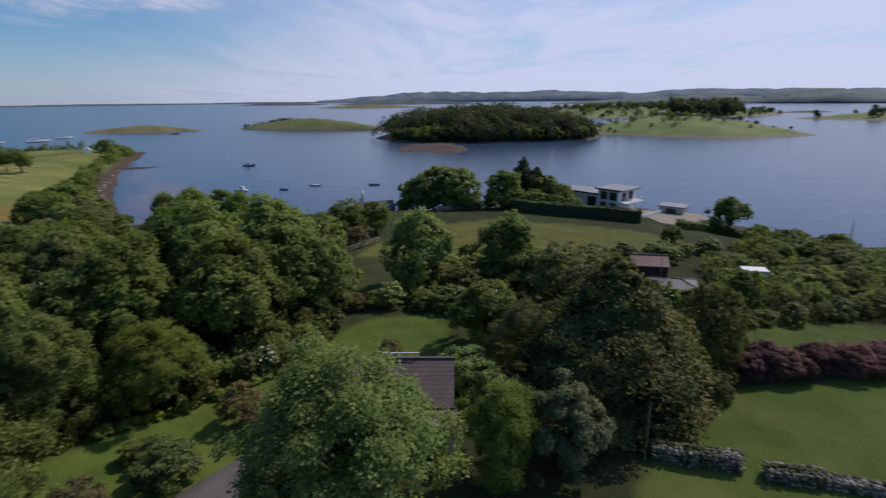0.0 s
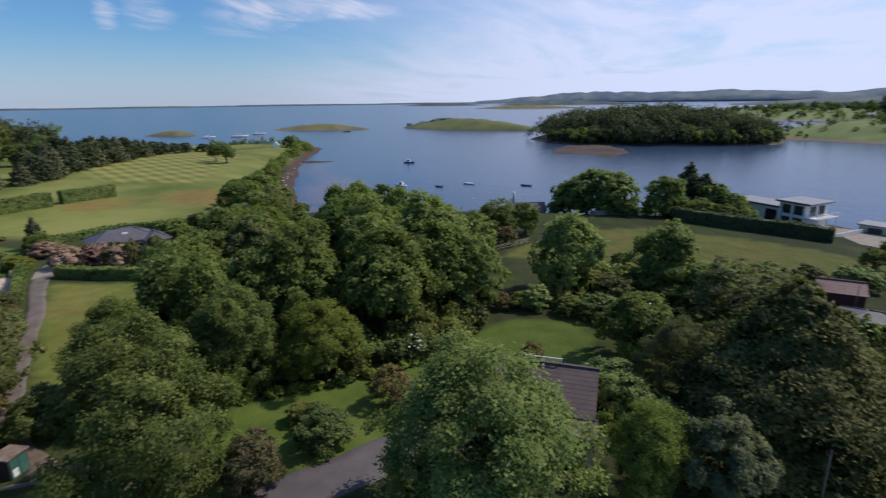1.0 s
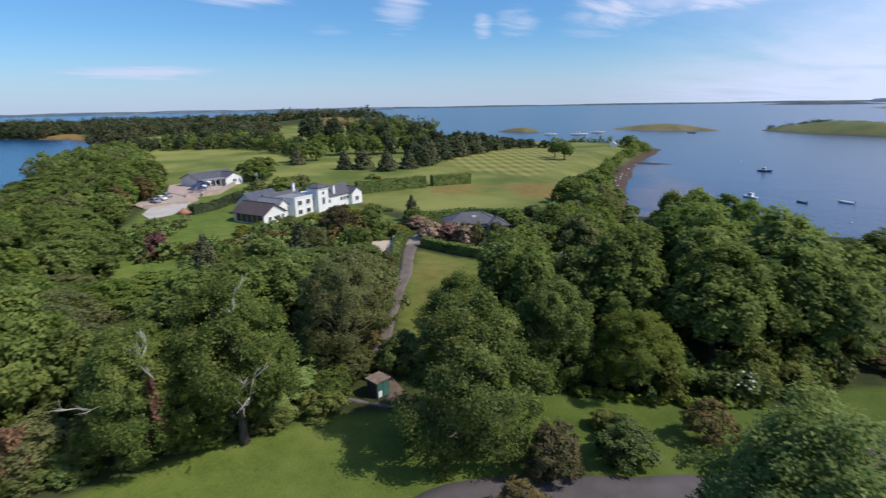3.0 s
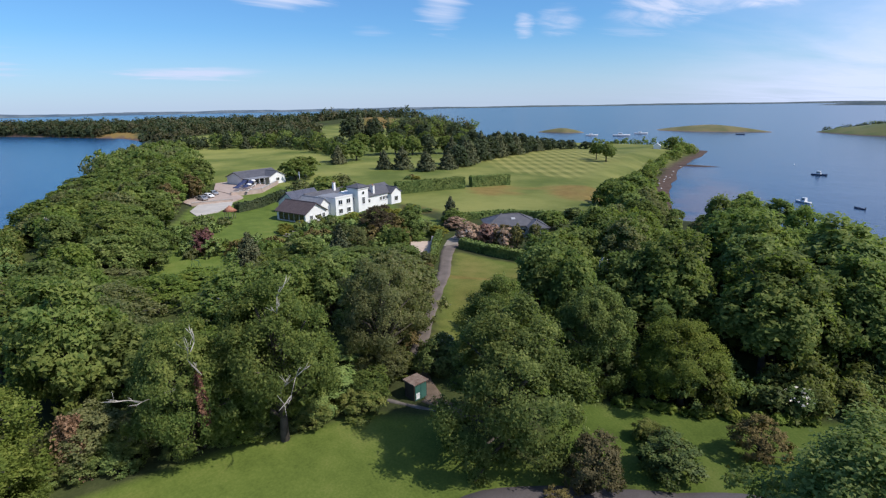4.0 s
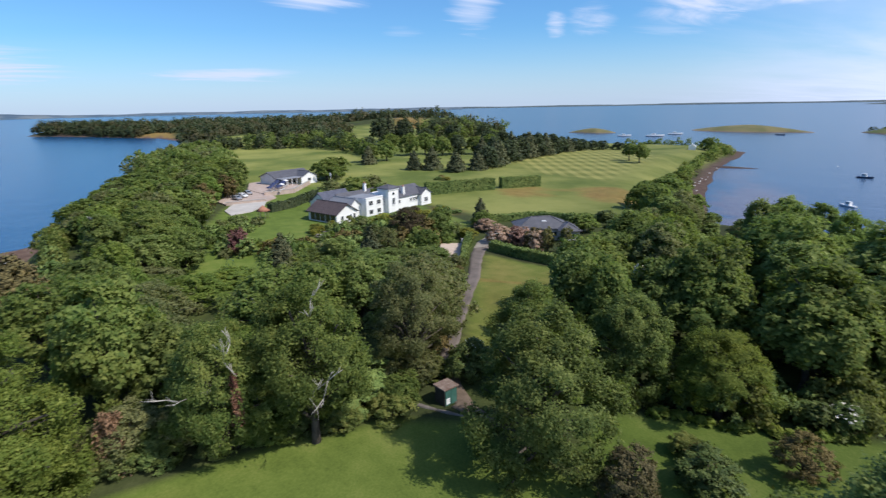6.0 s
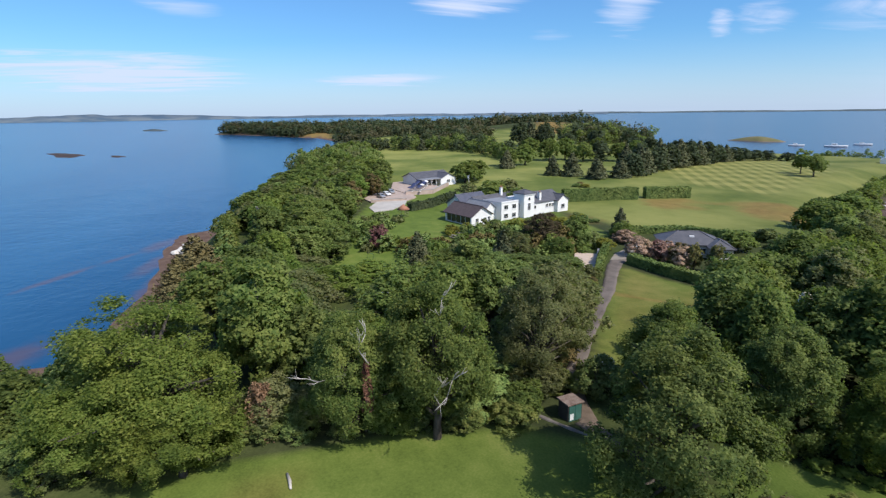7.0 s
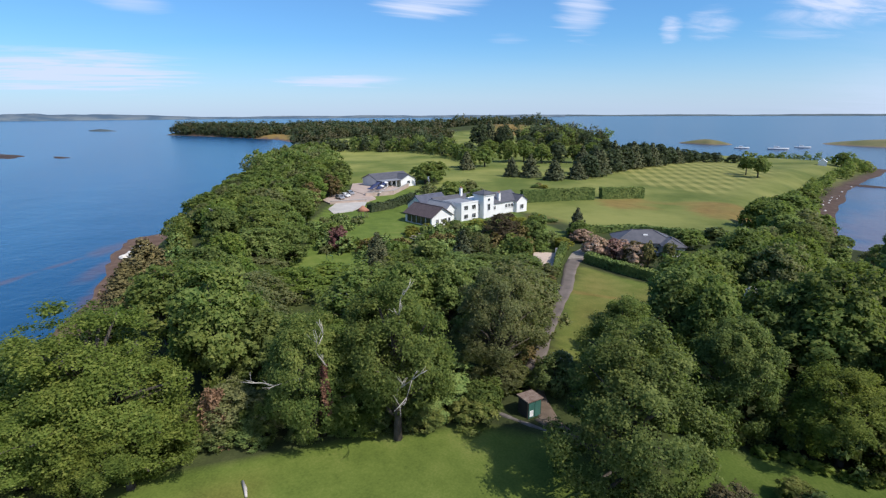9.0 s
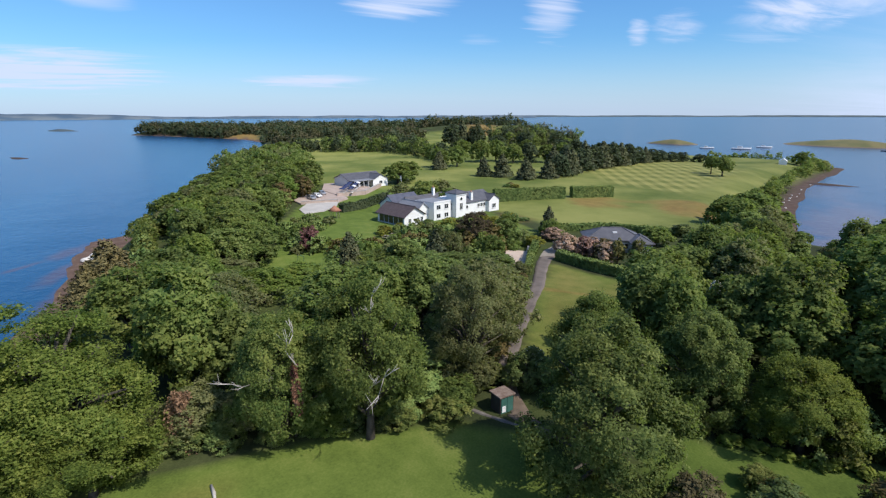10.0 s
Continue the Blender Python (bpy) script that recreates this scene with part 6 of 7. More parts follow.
window(mh, -1.2, 0.2, 3.0, 3.2, 0.0, frame=DARKMETAL, bars=2, sill=False)
for x in (3.2, 6.0):
    window(mh, x, 0.2, 2.2, 2.2, -0.6, frame=DARKMETAL, sill=False)
    window(mh, x, 3.2, 2.2, 2.2, -0.6, frame=DARKMETAL, sill=False)
for y in (1.2, 4.6):
    window(mh, y + 0.4, 3.2, 2.4, 2.2, 8.0, 1, "y", 2, DARKMETAL, False)
bal = box("balcony_slab", 8.0, 11.0, -1.2, 7.2, 2.75, 3.0, TRIM, mh)
for z in (3.35, 3.7, 4.0):
    box("balcony_rail", 10.9, 11.0, -1.2, 7.2, z, z + 0.07, TRIM, bal)
for i in range(8):
    box("balcony_baluster", 10.9, 11.0, -1.2 + i * 1.2 - 0.04, -1.2 + i * 1.2 + 0.04, 3.0, 4.0, TRIM, bal)
for y in (-0.9, 3.0, 6.9):
    box("balcony_post", 10.6, 10.8, y - 0.1, y + 0.1, -0.8, 2.75, TRIM, bal)
for x in (1.6, 4.6, 7.6):
    box("column", x, x + 0.4, -1.4, -1.0, -0.8, 6.0, TRIM, mh)
box("terrace_deck", 8.0, 16.5, -3.2, 7.5, -0.9, 0.1, WOOD, mh, "weathered timber deck")
box("deck_rail", 16.3, 16.5, -3.2, 7.5, 0.1, 1.0, TRIM, mh, "white deck rail")
gar = thing("garage", 58.5, 148.0, 4.0, -35, "low grey-roofed garage beside a shore terrace", "garage")
box("wall", -3.2, 3.2, -2.6, 2.6, -1.0, 2.3, CREAM, gar)
box("roof", -3.6, 3.6, -3.0, 3.0, 2.3, 2.6, FELT, gar)
box("door", -1.4, 1.4, -2.68, -2.6, -0.2, 1.9, DARKMETAL, gar)

# red boarded shed, grey-roofed store and white caravan beyond the scrub
rs = thing("red_shed", 29.5, 82.5, 7.9, -8, "dark red boarded shed with a dull red sheet roof", "shed")
gable_walls(rs, -2.7, 2.7, -2.0, 2.0, 2.4, 3.5, REDWOOD, "x")
gable_roof(rs, -2.7, 2.7, -2.0, 2.0, 2.4, 3.55, REDTIN, "x", 0.2, 0.08)
box("door", -0.6, 0.6, -2.06, -2.0, 0.0, 1.9, REDWOOD, rs)
gs = thing("grey_store", 30.2, 73.0, 8.2, -12, "low store with a broad grey roof", "shed")
box("wall", -2.9, 2.9, -2.2, 2.2, -0.4, 1.7, DARKBOARD, gs)
hip_roof(gs, -2.9, 2.9, -2.2, 2.2, 1.7, 2.6, SLATE, 0.3)
cv = thing("caravan", 44.4, 79.0, 7.7, -10, "cream static caravan with a white roof", "caravan")
box("body", -1.75, 1.75, -1.1, 1.1, 0.45, 2.5, CREAM, cv, bevel=0.12)
box("roof", -1.8, 1.8, -1.2, 1.2, 2.5, 2.65, TRIM, cv, "white roof", 0.05)
for x in (-0.9, 0.9):
    window(cv, x, 1.3, 1.0, 0.7, -1.1, frame=STEEL, sill=False)
for x in (-0.4, 0.4):
    child("wheel", tubes_mesh("wheel", [([(x, -1.12, 0.3), (x, -0.9, 0.3)], [0.32, 0.32])], TYRE, 14), cv)

# cottages on the shore
ct = thing("shore_cottage", -25, 148, 3.6, 25, "low stone cottage with a grey roof by the water", "house")
gable_walls(ct, -5, 5, -2.5, 2.5, 2.2, 3.8, CREAM, "x")
gable_roof(ct, -5, 5, -2.5, 2.5, 2.2, 3.9, SLATE, "x", 0.25)
chimney(ct, -4.4, 0, 3.0, 5.4, 0.7, WHITE, 1)
for x in (-3, 0, 3):
    window(ct, x, 0.7, 0.9, 1.0, -2.5)
tent = thing("white_marquee", -233, 325, None, 125, "small white gabled marquee by the shore trees", "marquee")
gable_walls(tent, -3, 3, -2.2, 2.2, 2.0, 3.6, WHITE, "x")
gable_roof(tent, -3, 3, -2.2, 2.2, 2.0, 3.65, TRIM, "x", 0.2, 0.06, rows=False)
hut = thing("garden_hut", -75.4, 10.2, None, -25, "small dark-roofed hut with white gable boards", "hut")
gable_walls(hut, -2.0, 2.0, -1.6, 1.6, 2.1, 3.1, DARKBOARD, "x")
gable_roof(hut, -2.0, 2.0, -1.6, 1.6, 2.1, 3.15, SLATE, "x", 0.25, 0.1)
bm = bmesh.new()
prism(bm, [(-1.9, 1.85), (0, 3.12), (1.9, 1.85), (1.9, 2.05), (0, 3.32), (-1.9, 2.05)], "x", 2.26, 2.34)
part("gable_board", bm, TRIM, hut, "white gable board")

# ---- drives, terraces, walls, hedges ----
ribbon("road_drive", [(-48.6, 25.6), (-52.3, 28.4), (-57.5, 32.3), (-65.0, 38.2), (-74.5, 46.2), (-85.0, 53.6), (-90.5, 58.2), (-96.5, 66.5)], [1.7, 1.7, 1.8, 1.9, 2.1, 2.3, 2.8, 2.9],
       DRIVE, "worn tarmac drive with grassy edges", "road")
ribbon("road_lane", [(-23.5, 2), (-25.5, 12), (-25.8, 18), (-22.5, 23.0), (-17.0, 29.6), (-14.0, 34.6), (-9, 35.5)], [4.2, 4.2, 4.2, 4.2, 4.2, 4.2, 3.6], ASPHALT, "grey tarmac lane across the lawn", "road")


ribbon("road_shed_path", [(-40.4, 22.0), (-38.4, 22.5), (-36.2, 23.2)], [1.6, 1.4, 0.8], DIRT, "brown gravel path from the shed to the lane", "path")
ribbon("road_shed_track", [(-39.5, 22.4), (-43.5, 23.4), (-48.7, 25.7)], [1.6, 1.3, 1.4], DIRT, "overgrown brown dirt track behind the shed", "path")


def slab_patch(name, pts, mat, label, category, z=None, thick=0.25, lift=0.06):
    bm = bmesh.new()
    zz = [(ground(x, y) if z is None else z) for x, y in pts]
    lo, hi = [bm.verts.new((x, y, q - thick)) for (x, y), q in zip(pts, zz)], [bm.verts.new((x, y, q + lift)) for (x, y), q in zip(pts, zz)]
    n = len(pts)
    bm.faces.new(hi)
    for i in range(n):
        bm.faces.new((lo[i], lo[(i + 1) % n], hi[(i + 1) % n], hi[i]))
    bmesh.ops.recalc_face_normals(bm, faces=bm.faces[:])
    me = bpy.data.meshes.new(name)
    bm.to_mesh(me)
    bm.free()
    me.materials.append(mat)
    return tagged(new(name, me), label, category, kind="structure")


slab_patch("pavement_court", [(-98, 53), (-95.5, 57), (-82.5, 48.5), (-86.5, 46.5)], SAND, "pale sandy court beside the drive", "court", lift=0.12)
slab_patch("pavement_terrace", [(-189, 36), (-191, 46), (-204, 52), (-224, 46), (-222, 37), (-204, 33)], PAVING, "pinkish paved terrace before the club building", "terrace", z=8.5, thick=1.4, lift=0.1)
slab_patch("pavement_ramp", [(-158, 20), (-160.5, 26), (-169, 31.5), (-176, 33.5), (-176.5, 23.5), (-166, 19.5)], PALEPAVE, "pale concrete ramp below the car park", "ramp", z=8.3, thick=1.4, lift=0.1)
slab_patch("pavement_car_park", [(-176.6, 21.5), (-176.1, 33.6), (-182, 38), (-203, 37), (-195, 25), (-184, 20)], PAVING, "pinkish gravel car park", "car park", z=8.35, thick=1.4, lift=0.1)
slab_patch("pavement_forecourt", [(-90.6, 56.6), (-95.2, 60.6), (-98.8, 66), (-100, 71), (-95.5, 71.5), (-92.8, 65.7), (-90.8, 61.0)], GRAVEL, "pale gravel forecourt", "forecourt", lift=0.1)
slab_patch("pavement_shore_yard", [(44, 140), (52, 150), (64, 145), (66, 138), (54, 131)], GRAVEL, "bare earth yard beside the shore", "yard", z=4.6, thick=1.4)
hedge([(-159.6, 82.4), (-156.9, 108.4)], 2.6, 4.0, label="tall clipped green hedge beside the fairway", leaf=0.28, per=110, rag=0.02)
hedge([(-157.6, 112.0), (-155.4, 128.0)], 2.6, 3.8, label="tall clipped green hedge beside the fairway", leaf=0.28, per=110, rag=0.02)
hedge([(-88, 59.2), (-78, 60.8), (-66.5, 64.6)], 1.7, 1.9, label="clipped green hedge between field and bungalow", leaf=0.24, per=130)
hedge([(-97.5, 60), (-89, 53.6), (-80, 47.5)], 1.2, 1.9, label="clipped green hedge beside the drive", leaf=0.24, per=130)
hedge([(-112, 74), (-108, 88), (-97, 98), (-90, 110)], 1.6, 1.8, label="dark hedge behind the bungalow", leaf=0.3, per=70)
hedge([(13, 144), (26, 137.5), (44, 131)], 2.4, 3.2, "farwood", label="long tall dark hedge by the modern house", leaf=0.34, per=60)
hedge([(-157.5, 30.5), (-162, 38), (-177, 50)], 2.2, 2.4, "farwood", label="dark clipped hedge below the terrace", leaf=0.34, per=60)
hedge([(52, 127), (64, 136), (70, 131)], 2.2, 1.8, "laurel", label="low scrubby hedge by the shore yard", leaf=0.34, per=70, rag=0.14)


def stone_wall(points, thick, high, label, seed=1):
    """A dry stone wall: every stone a part on a rubble core."""
    rng = random.Random(seed)
    x0, y0 = points[0]
    z0 = ground(x0, y0)
    ob = thing("stone_wall", x0, y0, z0, 0, label, "wall", "stone walls")
    shapes = []
    for k in range(6):
        bm = bmesh.new()
        bmesh.ops.create_icosphere(bm, subdivisions=1, radius=0.5)
        for v in bm.verts:
            v.co = Vector((v.co.x * rng.uniform(0.75, 1.15), v.co.y * rng.uniform(0.75, 1.15), v.co.z * rng.uniform(0.7, 1.1)))
        me = bpy.data.meshes.new("stone")
        bm.to_mesh(me)
        bm.free()
        me.materials.append(STONE)
        shapes.append(me)
    core = bmesh.new()
    count = 0
    for (ax, ay), (bx, by) in zip(points, points[1:]):
        L = math.hypot(bx - ax, by - ay)
        dx, dy = (bx - ax) / L, (by - ay) / L
        vs = []
        for s in (0.15, L - 0.15):
            for o in (-thick / 2 + 0.15, thick / 2 - 0.15):
                for q in (-0.2, high - 0.15):
                    X, Y = ax + dx * s - dy * o, ay + dy * s + dx * o
                    vs.append(core.verts.new((X - x0, Y - y0, ground(X, Y) - z0 + q)))
        for f in ((0, 1, 3, 2), (4, 6, 7, 5), (0, 4, 5, 1), (2, 3, 7, 6), (1, 5, 7, 3), (0, 2, 6, 4)):
            core.faces.new([vs[i] for i in f])
        z = 0.1
        while z < high:
            for o in (-thick / 2, thick / 2) if z < high - 0.3 else (-thick / 2, -thick / 6, thick / 6, thick / 2):
                s = rng.uniform(0, 0.3)
                while s < L:
                    w = rng.uniform(0.3, 0.55)
                    if count < 290:
                        X, Y = ax + dx * s - dy * o, ay + dy * s + dx * o
                        st = new("stone", shapes[rng.randrange(6)])
                        st.parent = ob
                        st.matrix_basis = pose(X - x0, Y - y0, ground(X, Y) - z0 + z + rng.uniform(-0.05, 0.06), rng.uniform(-20, 20), rng.uniform(-20, 20),
                                               math.degrees(math.atan2(dy, dx)) + rng.uniform(-25, 25)) @ Matrix.Diagonal((w * 1.15, rng.uniform(0.28, 0.42), rng.uniform(0.24, 0.36), 1))
                        count += 1
                    s += w * 0.95
            z += 0.27
    bmesh.ops.recalc_face_normals(core, faces=core.faces[:])
    part("rubble_core", core, STONE, ob)
    return ob


stone_wall([(14.0, 34.9), (16.5, 34.2), (20.1, 33.5)], 1.0, 1.25, "dry stone wall end of pale and grey fieldstones", 3)
stone_wall([(21.3, 32.6), (25.0, 32.0)], 1.0, 0.95, "low mossy dry stone wall across the lawn", 4)
stone_wall([(25.0, 32.0), (28.4, 31.1), (32.0, 29.6)], 0.9, 0.75, "low tumbled dry stone wall across the lawn", 5)

# low walls of terrace
for (ax, ay), (bx, by), hh in (((-176.4, 21.5), (-176, 33.4), 1.2), ((-188, 35.5), (-190, 46), 1.6), ((-163, 39.5), (-179, 52), 0.9), ((-190, 46), (-208, 57), 1.6)):
    w = thing("terrace_wall", ax, ay, 7.2, math.degrees(math.atan2(by - ay, bx - ax)), "pale pinkish low terrace wall", "wall", "terrace walls")
    L = math.hypot(bx - ax, by - ay)
    box("wall_body", 0, L, -0.2, 0.2, -0.5, hh + 0.7, PAVING, w)
    box("coping", -0.05, L + 0.05, -0.26, 0.26, hh + 0.7, hh + 0.8, CONCRETE, w)

# fence by the field
fe = thing("field_fence", -22, 95, None, 0, "pale post and rail fence at the field's edge", "fence")
z0 = ground(-22, 95)
for i in range(8):
    f = i / 7
    x, y = 5 * f, 9 * f
    zz = ground(-22 + x, 95 + y) - z0
    box("post", x - 0.07, x + 0.07, y - 0.07, y + 0.07, zz - 0.3, zz + 1.2, WOOD, fe)
for hh in (0.45, 0.8, 1.1):
    limb = [((5 * i / 7, 9 * i / 7, ground(-22 + 5 * i / 7, 95 + 9 * i / 7) - z0 + hh)) for i in range(8)]
    child("rail", tubes_mesh("rail", [(limb, [0.055] * 8)], WOOD, 5), fe)
sw = thing("field_wall", -7, 140, None, 27, "low stone wall along the far field edge", "wall")
box("wall_body", 0, 13, -0.25, 0.25, -0.6, 1.0, STONE, sw)
box("coping", 0, 13, -0.3, 0.3, 1.0, 1.1, CONCRETE, sw)


def pole(x, y, h, label, arm=0.0, r=0.12):
    p = thing("utility_pole", x, y, None, 20, label, "pole", "poles")
    child("post", tubes_mesh("post", [([(0, 0, -0.4), (0, 0, h)], [r, r * 0.7])], POLEWOOD, 9), p)
    if arm:
        box("crossarm", -arm, arm, -0.06, 0.06, h - 0.5, h - 0.38, POLEWOOD, p)
        for i in (-0.9, 0, 0.9):
            child("insulator", tubes_mesh("insulator", [([(arm * i, 0, h - 0.38), (arm * i, 0, h - 0.18)], [0.05, 0.04])], TRIM, 8), p)
    return p


pole(13.5, 34.4, 5.0, "slim weathered pole at the wall's end", 0, 0.07)
pole(30.2, 78.5, 4.6, "slim pole beside the red shed", 0, 0.07)
pole(76, 104, 7.5, "tall wooden pole near the shore", 0)
pole(-120, -9.9, 9.6, "wooden power pole with a crossarm above the trees", 1.2)
fl = thing("golf_flag", -172, 54, None, 0, "white flag on a tall white pole", "flag")
child("flagpole", tubes_mesh("flagpole", [([(0, 0, -0.3), (0, 0, 8.5)], [0.07, 0.04])], TRIM, 8), fl)
bm = bmesh.new()
cols = [[bm.verts.new((-0.22 * i, 0.1 * math.sin(i * 1.1), 8.4 - 1.0 * k - 0.03 * i)) for k in (0, 1)] for i in range(8)]
for a, b in zip(cols, cols[1:]):
    bm.faces.new((a[0], a[1], b[1], b[0]))
bmesh.ops.solidify(bm, geom=bm.faces[:], thickness=0.02)
part("flag", bm, TRIM, fl)

# ---- boats ----
def hull_mesh(name, L, B, D, mat):
    """A displacement hull with sheer, a pointed bow and a transom."""
    st, vs, fs = 12, [], []
    for i in range(st + 1):
        f = i / st
        x = (f - 0.45) * L
        beam = B / 2 * (min(1.0, 0.72 + f * 1.1) if f < 0.45 else max(0.02, 1 - ((f - 0.45) / 0.55) ** 2.2))
        sheer = D * (0.75 + 0.4 * f ** 2)
        for w, zz in ((0, -0.25 * D * (1 - f ** 3)), (0.6, -0.1 * D), (0.92, D * 0.25), (1.0, sheer), (0.86, sheer), (0.8, sheer - 0.1)):
            vs.append((x + (0.12 * L * f * f if zz > D * 0.2 else 0), beam * w, zz))
            vs.append((x + (0.12 * L * f * f if zz > D * 0.2 else 0), -beam * w, zz))
    n = 12
    for i in range(st):
        for k in range(5):
            a = i * n + 2 * k
            fs.append((a, a + 2, a + n + 2, a + n))
            fs.append((a + 1, a + n + 1, a + n + 3, a + 3))
        fs.append((i * n + 10, i * n + 11, i * n + n + 11, i * n + n + 10))
    fs.append((0, 1, 3, 5, 7, 6, 4, 2))
    return mesh_of(name, vs, fs, mat, True)


def boat(x, y, turn, L, mat, cabin, label, z=0.0, mast=0.0):
    b = thing("boat", x, y, z, turn, label, "boat", "moored boats")
    D = 0.16 * L ** 0.85
    child("hull", hull_mesh("hull", L, L * 0.34, D, mat), b)
    if cabin:
        bm = bmesh.new()
        up = 0.22 if L < 9 else 0.1
        vs = add_box(bm, -0.12 * L, 0.22 * L, -0.12 * L, 0.12 * L, D * 0.6, D + up * L)
        for v in vs[4:]:
            v.co.x = v.co.x * 0.8 - 0.02 * L
            v.co.y *= 0.82
        c = part("cabin", bm, HULLWHITE, b, "white cabin")
        for s in (-1, 1):
            box("side_window", -0.08 * L, 0.12 * L, s * 0.108 * L - 0.03, s * 0.108 * L + 0.03, D + up * 0.4 * L, D + up * 0.7 * L, GLASS, c)
        box("windscreen", 0.165 * L, 0.19 * L, -0.08 * L, 0.08 * L, D + up * 0.36 * L, D + up * 0.7 * L, GLASS, c)
    else:
        for f in (-0.2, 0.05):
            box("thwart", f * L - 0.12, f * L + 0.12, -0.14 * L, 0.14 * L, D * 0.5, D * 0.58, WOOD, b)
        box("outboard", -0.5 * L, -0.44 * L, -0.12, 0.12, D * 0.5, D + 0.35, DARKMETAL, b)
    if mast:
        child("mast", tubes_mesh("mast", [([(0.1 * L, 0, D), (0.1 * L, 0, D + mast)], [0.06, 0.03])], STEEL, 7), b)
    return b


boat(-120.7, 295.3, 10, 6.0, HULLBLUE, True, "small blue-hulled cabin cruiser at its mooring", mast=2.5)
boat(-90.3, 212.5, 165, 5.4, HULLWHITE, True, "white cabin cruiser at its mooring")
boat(-63.2, 225.2, 170, 4.8, HULLWHITE, False, "open white boat at its mooring")
boat(-38.0, 226, 175, 4.2, HULLBLUE, False, "dark open boat at its mooring")
boat(-73.6, 214.4, 160, 3.6, HULLBLUE, False, "small dark dinghy at its mooring")
boat(-315, 580, 5, 8.0, HULLBLUE, False, "dark workboat off the low islet")
boat(-417.5, 464.5, 42, 12, HULLWHITE, True, "white motor yacht beyond the point")
boat(-391.7, 481.5, 38, 16, HULLWHITE, True, "white motor yacht beyond the point")
boat(-399.9, 525.7, 38, 13, HULLWHITE, True, "white motor yacht beyond the point")
boat(5, 148, 20, 6.0, HULLWHITE, True, "white boat laid up ashore by the hedge", z=5.9)
bc = thing("beacon", -34, 176, 0.3, 0, "dark post with a white beacon head on the shore", "beacon")
child("post", tubes_mesh("post", [([(0, 0, -1.0), (0, 0, 3.4)], [0.35, 0.3])], DARKMETAL, 10), bc)
child("beacon_head", tubes_mesh("beacon_head", [([(0, 0, 3.4), (0, 0, 3.6), (0, 0, 5.2), (0, 0, 5.7)], [0.2, 0.42, 0.42, 0.1])], TRIM, 12), bc, "white beacon head")
for x, y in ((-149, 334), (-52, 190), (-33, 168)):
    bu = thing("mooring_buoy", x, y, 0, 0, "small white mooring buoy", "buoy", "buoys")
    bm = bmesh.new()
    bmesh.ops.create_uvsphere(bm, u_segments=12, v_segments=8, radius=0.32)
    part("float", bm, HULLWHITE, bu)
    child("ring", tubes_mesh("ring", [([(0, 0, 0.28), (0, 0, 0.5)], [0.04, 0.03])], STEEL, 6), bu)

# ---- shore rocks, spit ----
rk = random.Random(5)


def rock_mesh(seed):
    r = random.Random(seed)
    bm = bmesh.new()
    bmesh.ops.create_icosphere(bm, subdivisions=2, radius=1.0)
    for v in bm.verts:
        v.co *= 1 + 0.35 * noise.noise(v.co * 1.2 + Vector((seed, 0, 0)))
        v.co.z *= 0.75
    me = bpy.data.meshes.new("rock")
    bm.to_mesh(me)
    bm.free()
    me.materials.append(ROCK)
    return me


ROCKS = [rock_mesh(i) for i in range(5)]
for i in range(22):
    f = rk.random()
    x, y = -156 - 12 * f + rk.uniform(-2, 2), -34.2 + 2.0 * f + rk.uniform(-1.4, 1.2)
    o = new("boulder", ROCKS[i % 5])
    s = rk.uniform(0.5, 1.25)
    o.matrix_world = pose(x, y, max(0.1, ground(x, y)) + s * 0.3, rk.uniform(-20, 20), rk.uniform(-20, 20), rk.uniform(0, 360)) @ Matrix.Diagonal((s * 1.2, s, s * 1.1, 1))
    tagged(o, "pale bleached boulder on the muddy shore", "boulder", "shore boulders")
for i in range(16):
    f = rk.random()
    x, y = np.interp(f, (0, 0.5, 1), (-104, -144, -196)) + rk.uniform(-3, 1), np.interp(f, (0, 0.5, 1), (146, 204, 300)) + rk.uniform(-2, 2)
    o = new("boulder", ROCKS[i % 5])
    s = rk.uniform(0.2, 0.45)
    o.matrix_world = pose(x, y, max(0.05, ground(x, y)) + s * 0.3, 0, 0, rk.uniform(0, 360)) @ Matrix.Diagonal((s * 1.2, s, s, 1))
    tagged(o, "small pale boulder on the bay's beach", "boulder", "beach boulders")
mound("island_spit", -182, 286, 15, 2.2, 27, 0.5, REEF, "thin dark stone spit running into the bay", 0.1, 31)

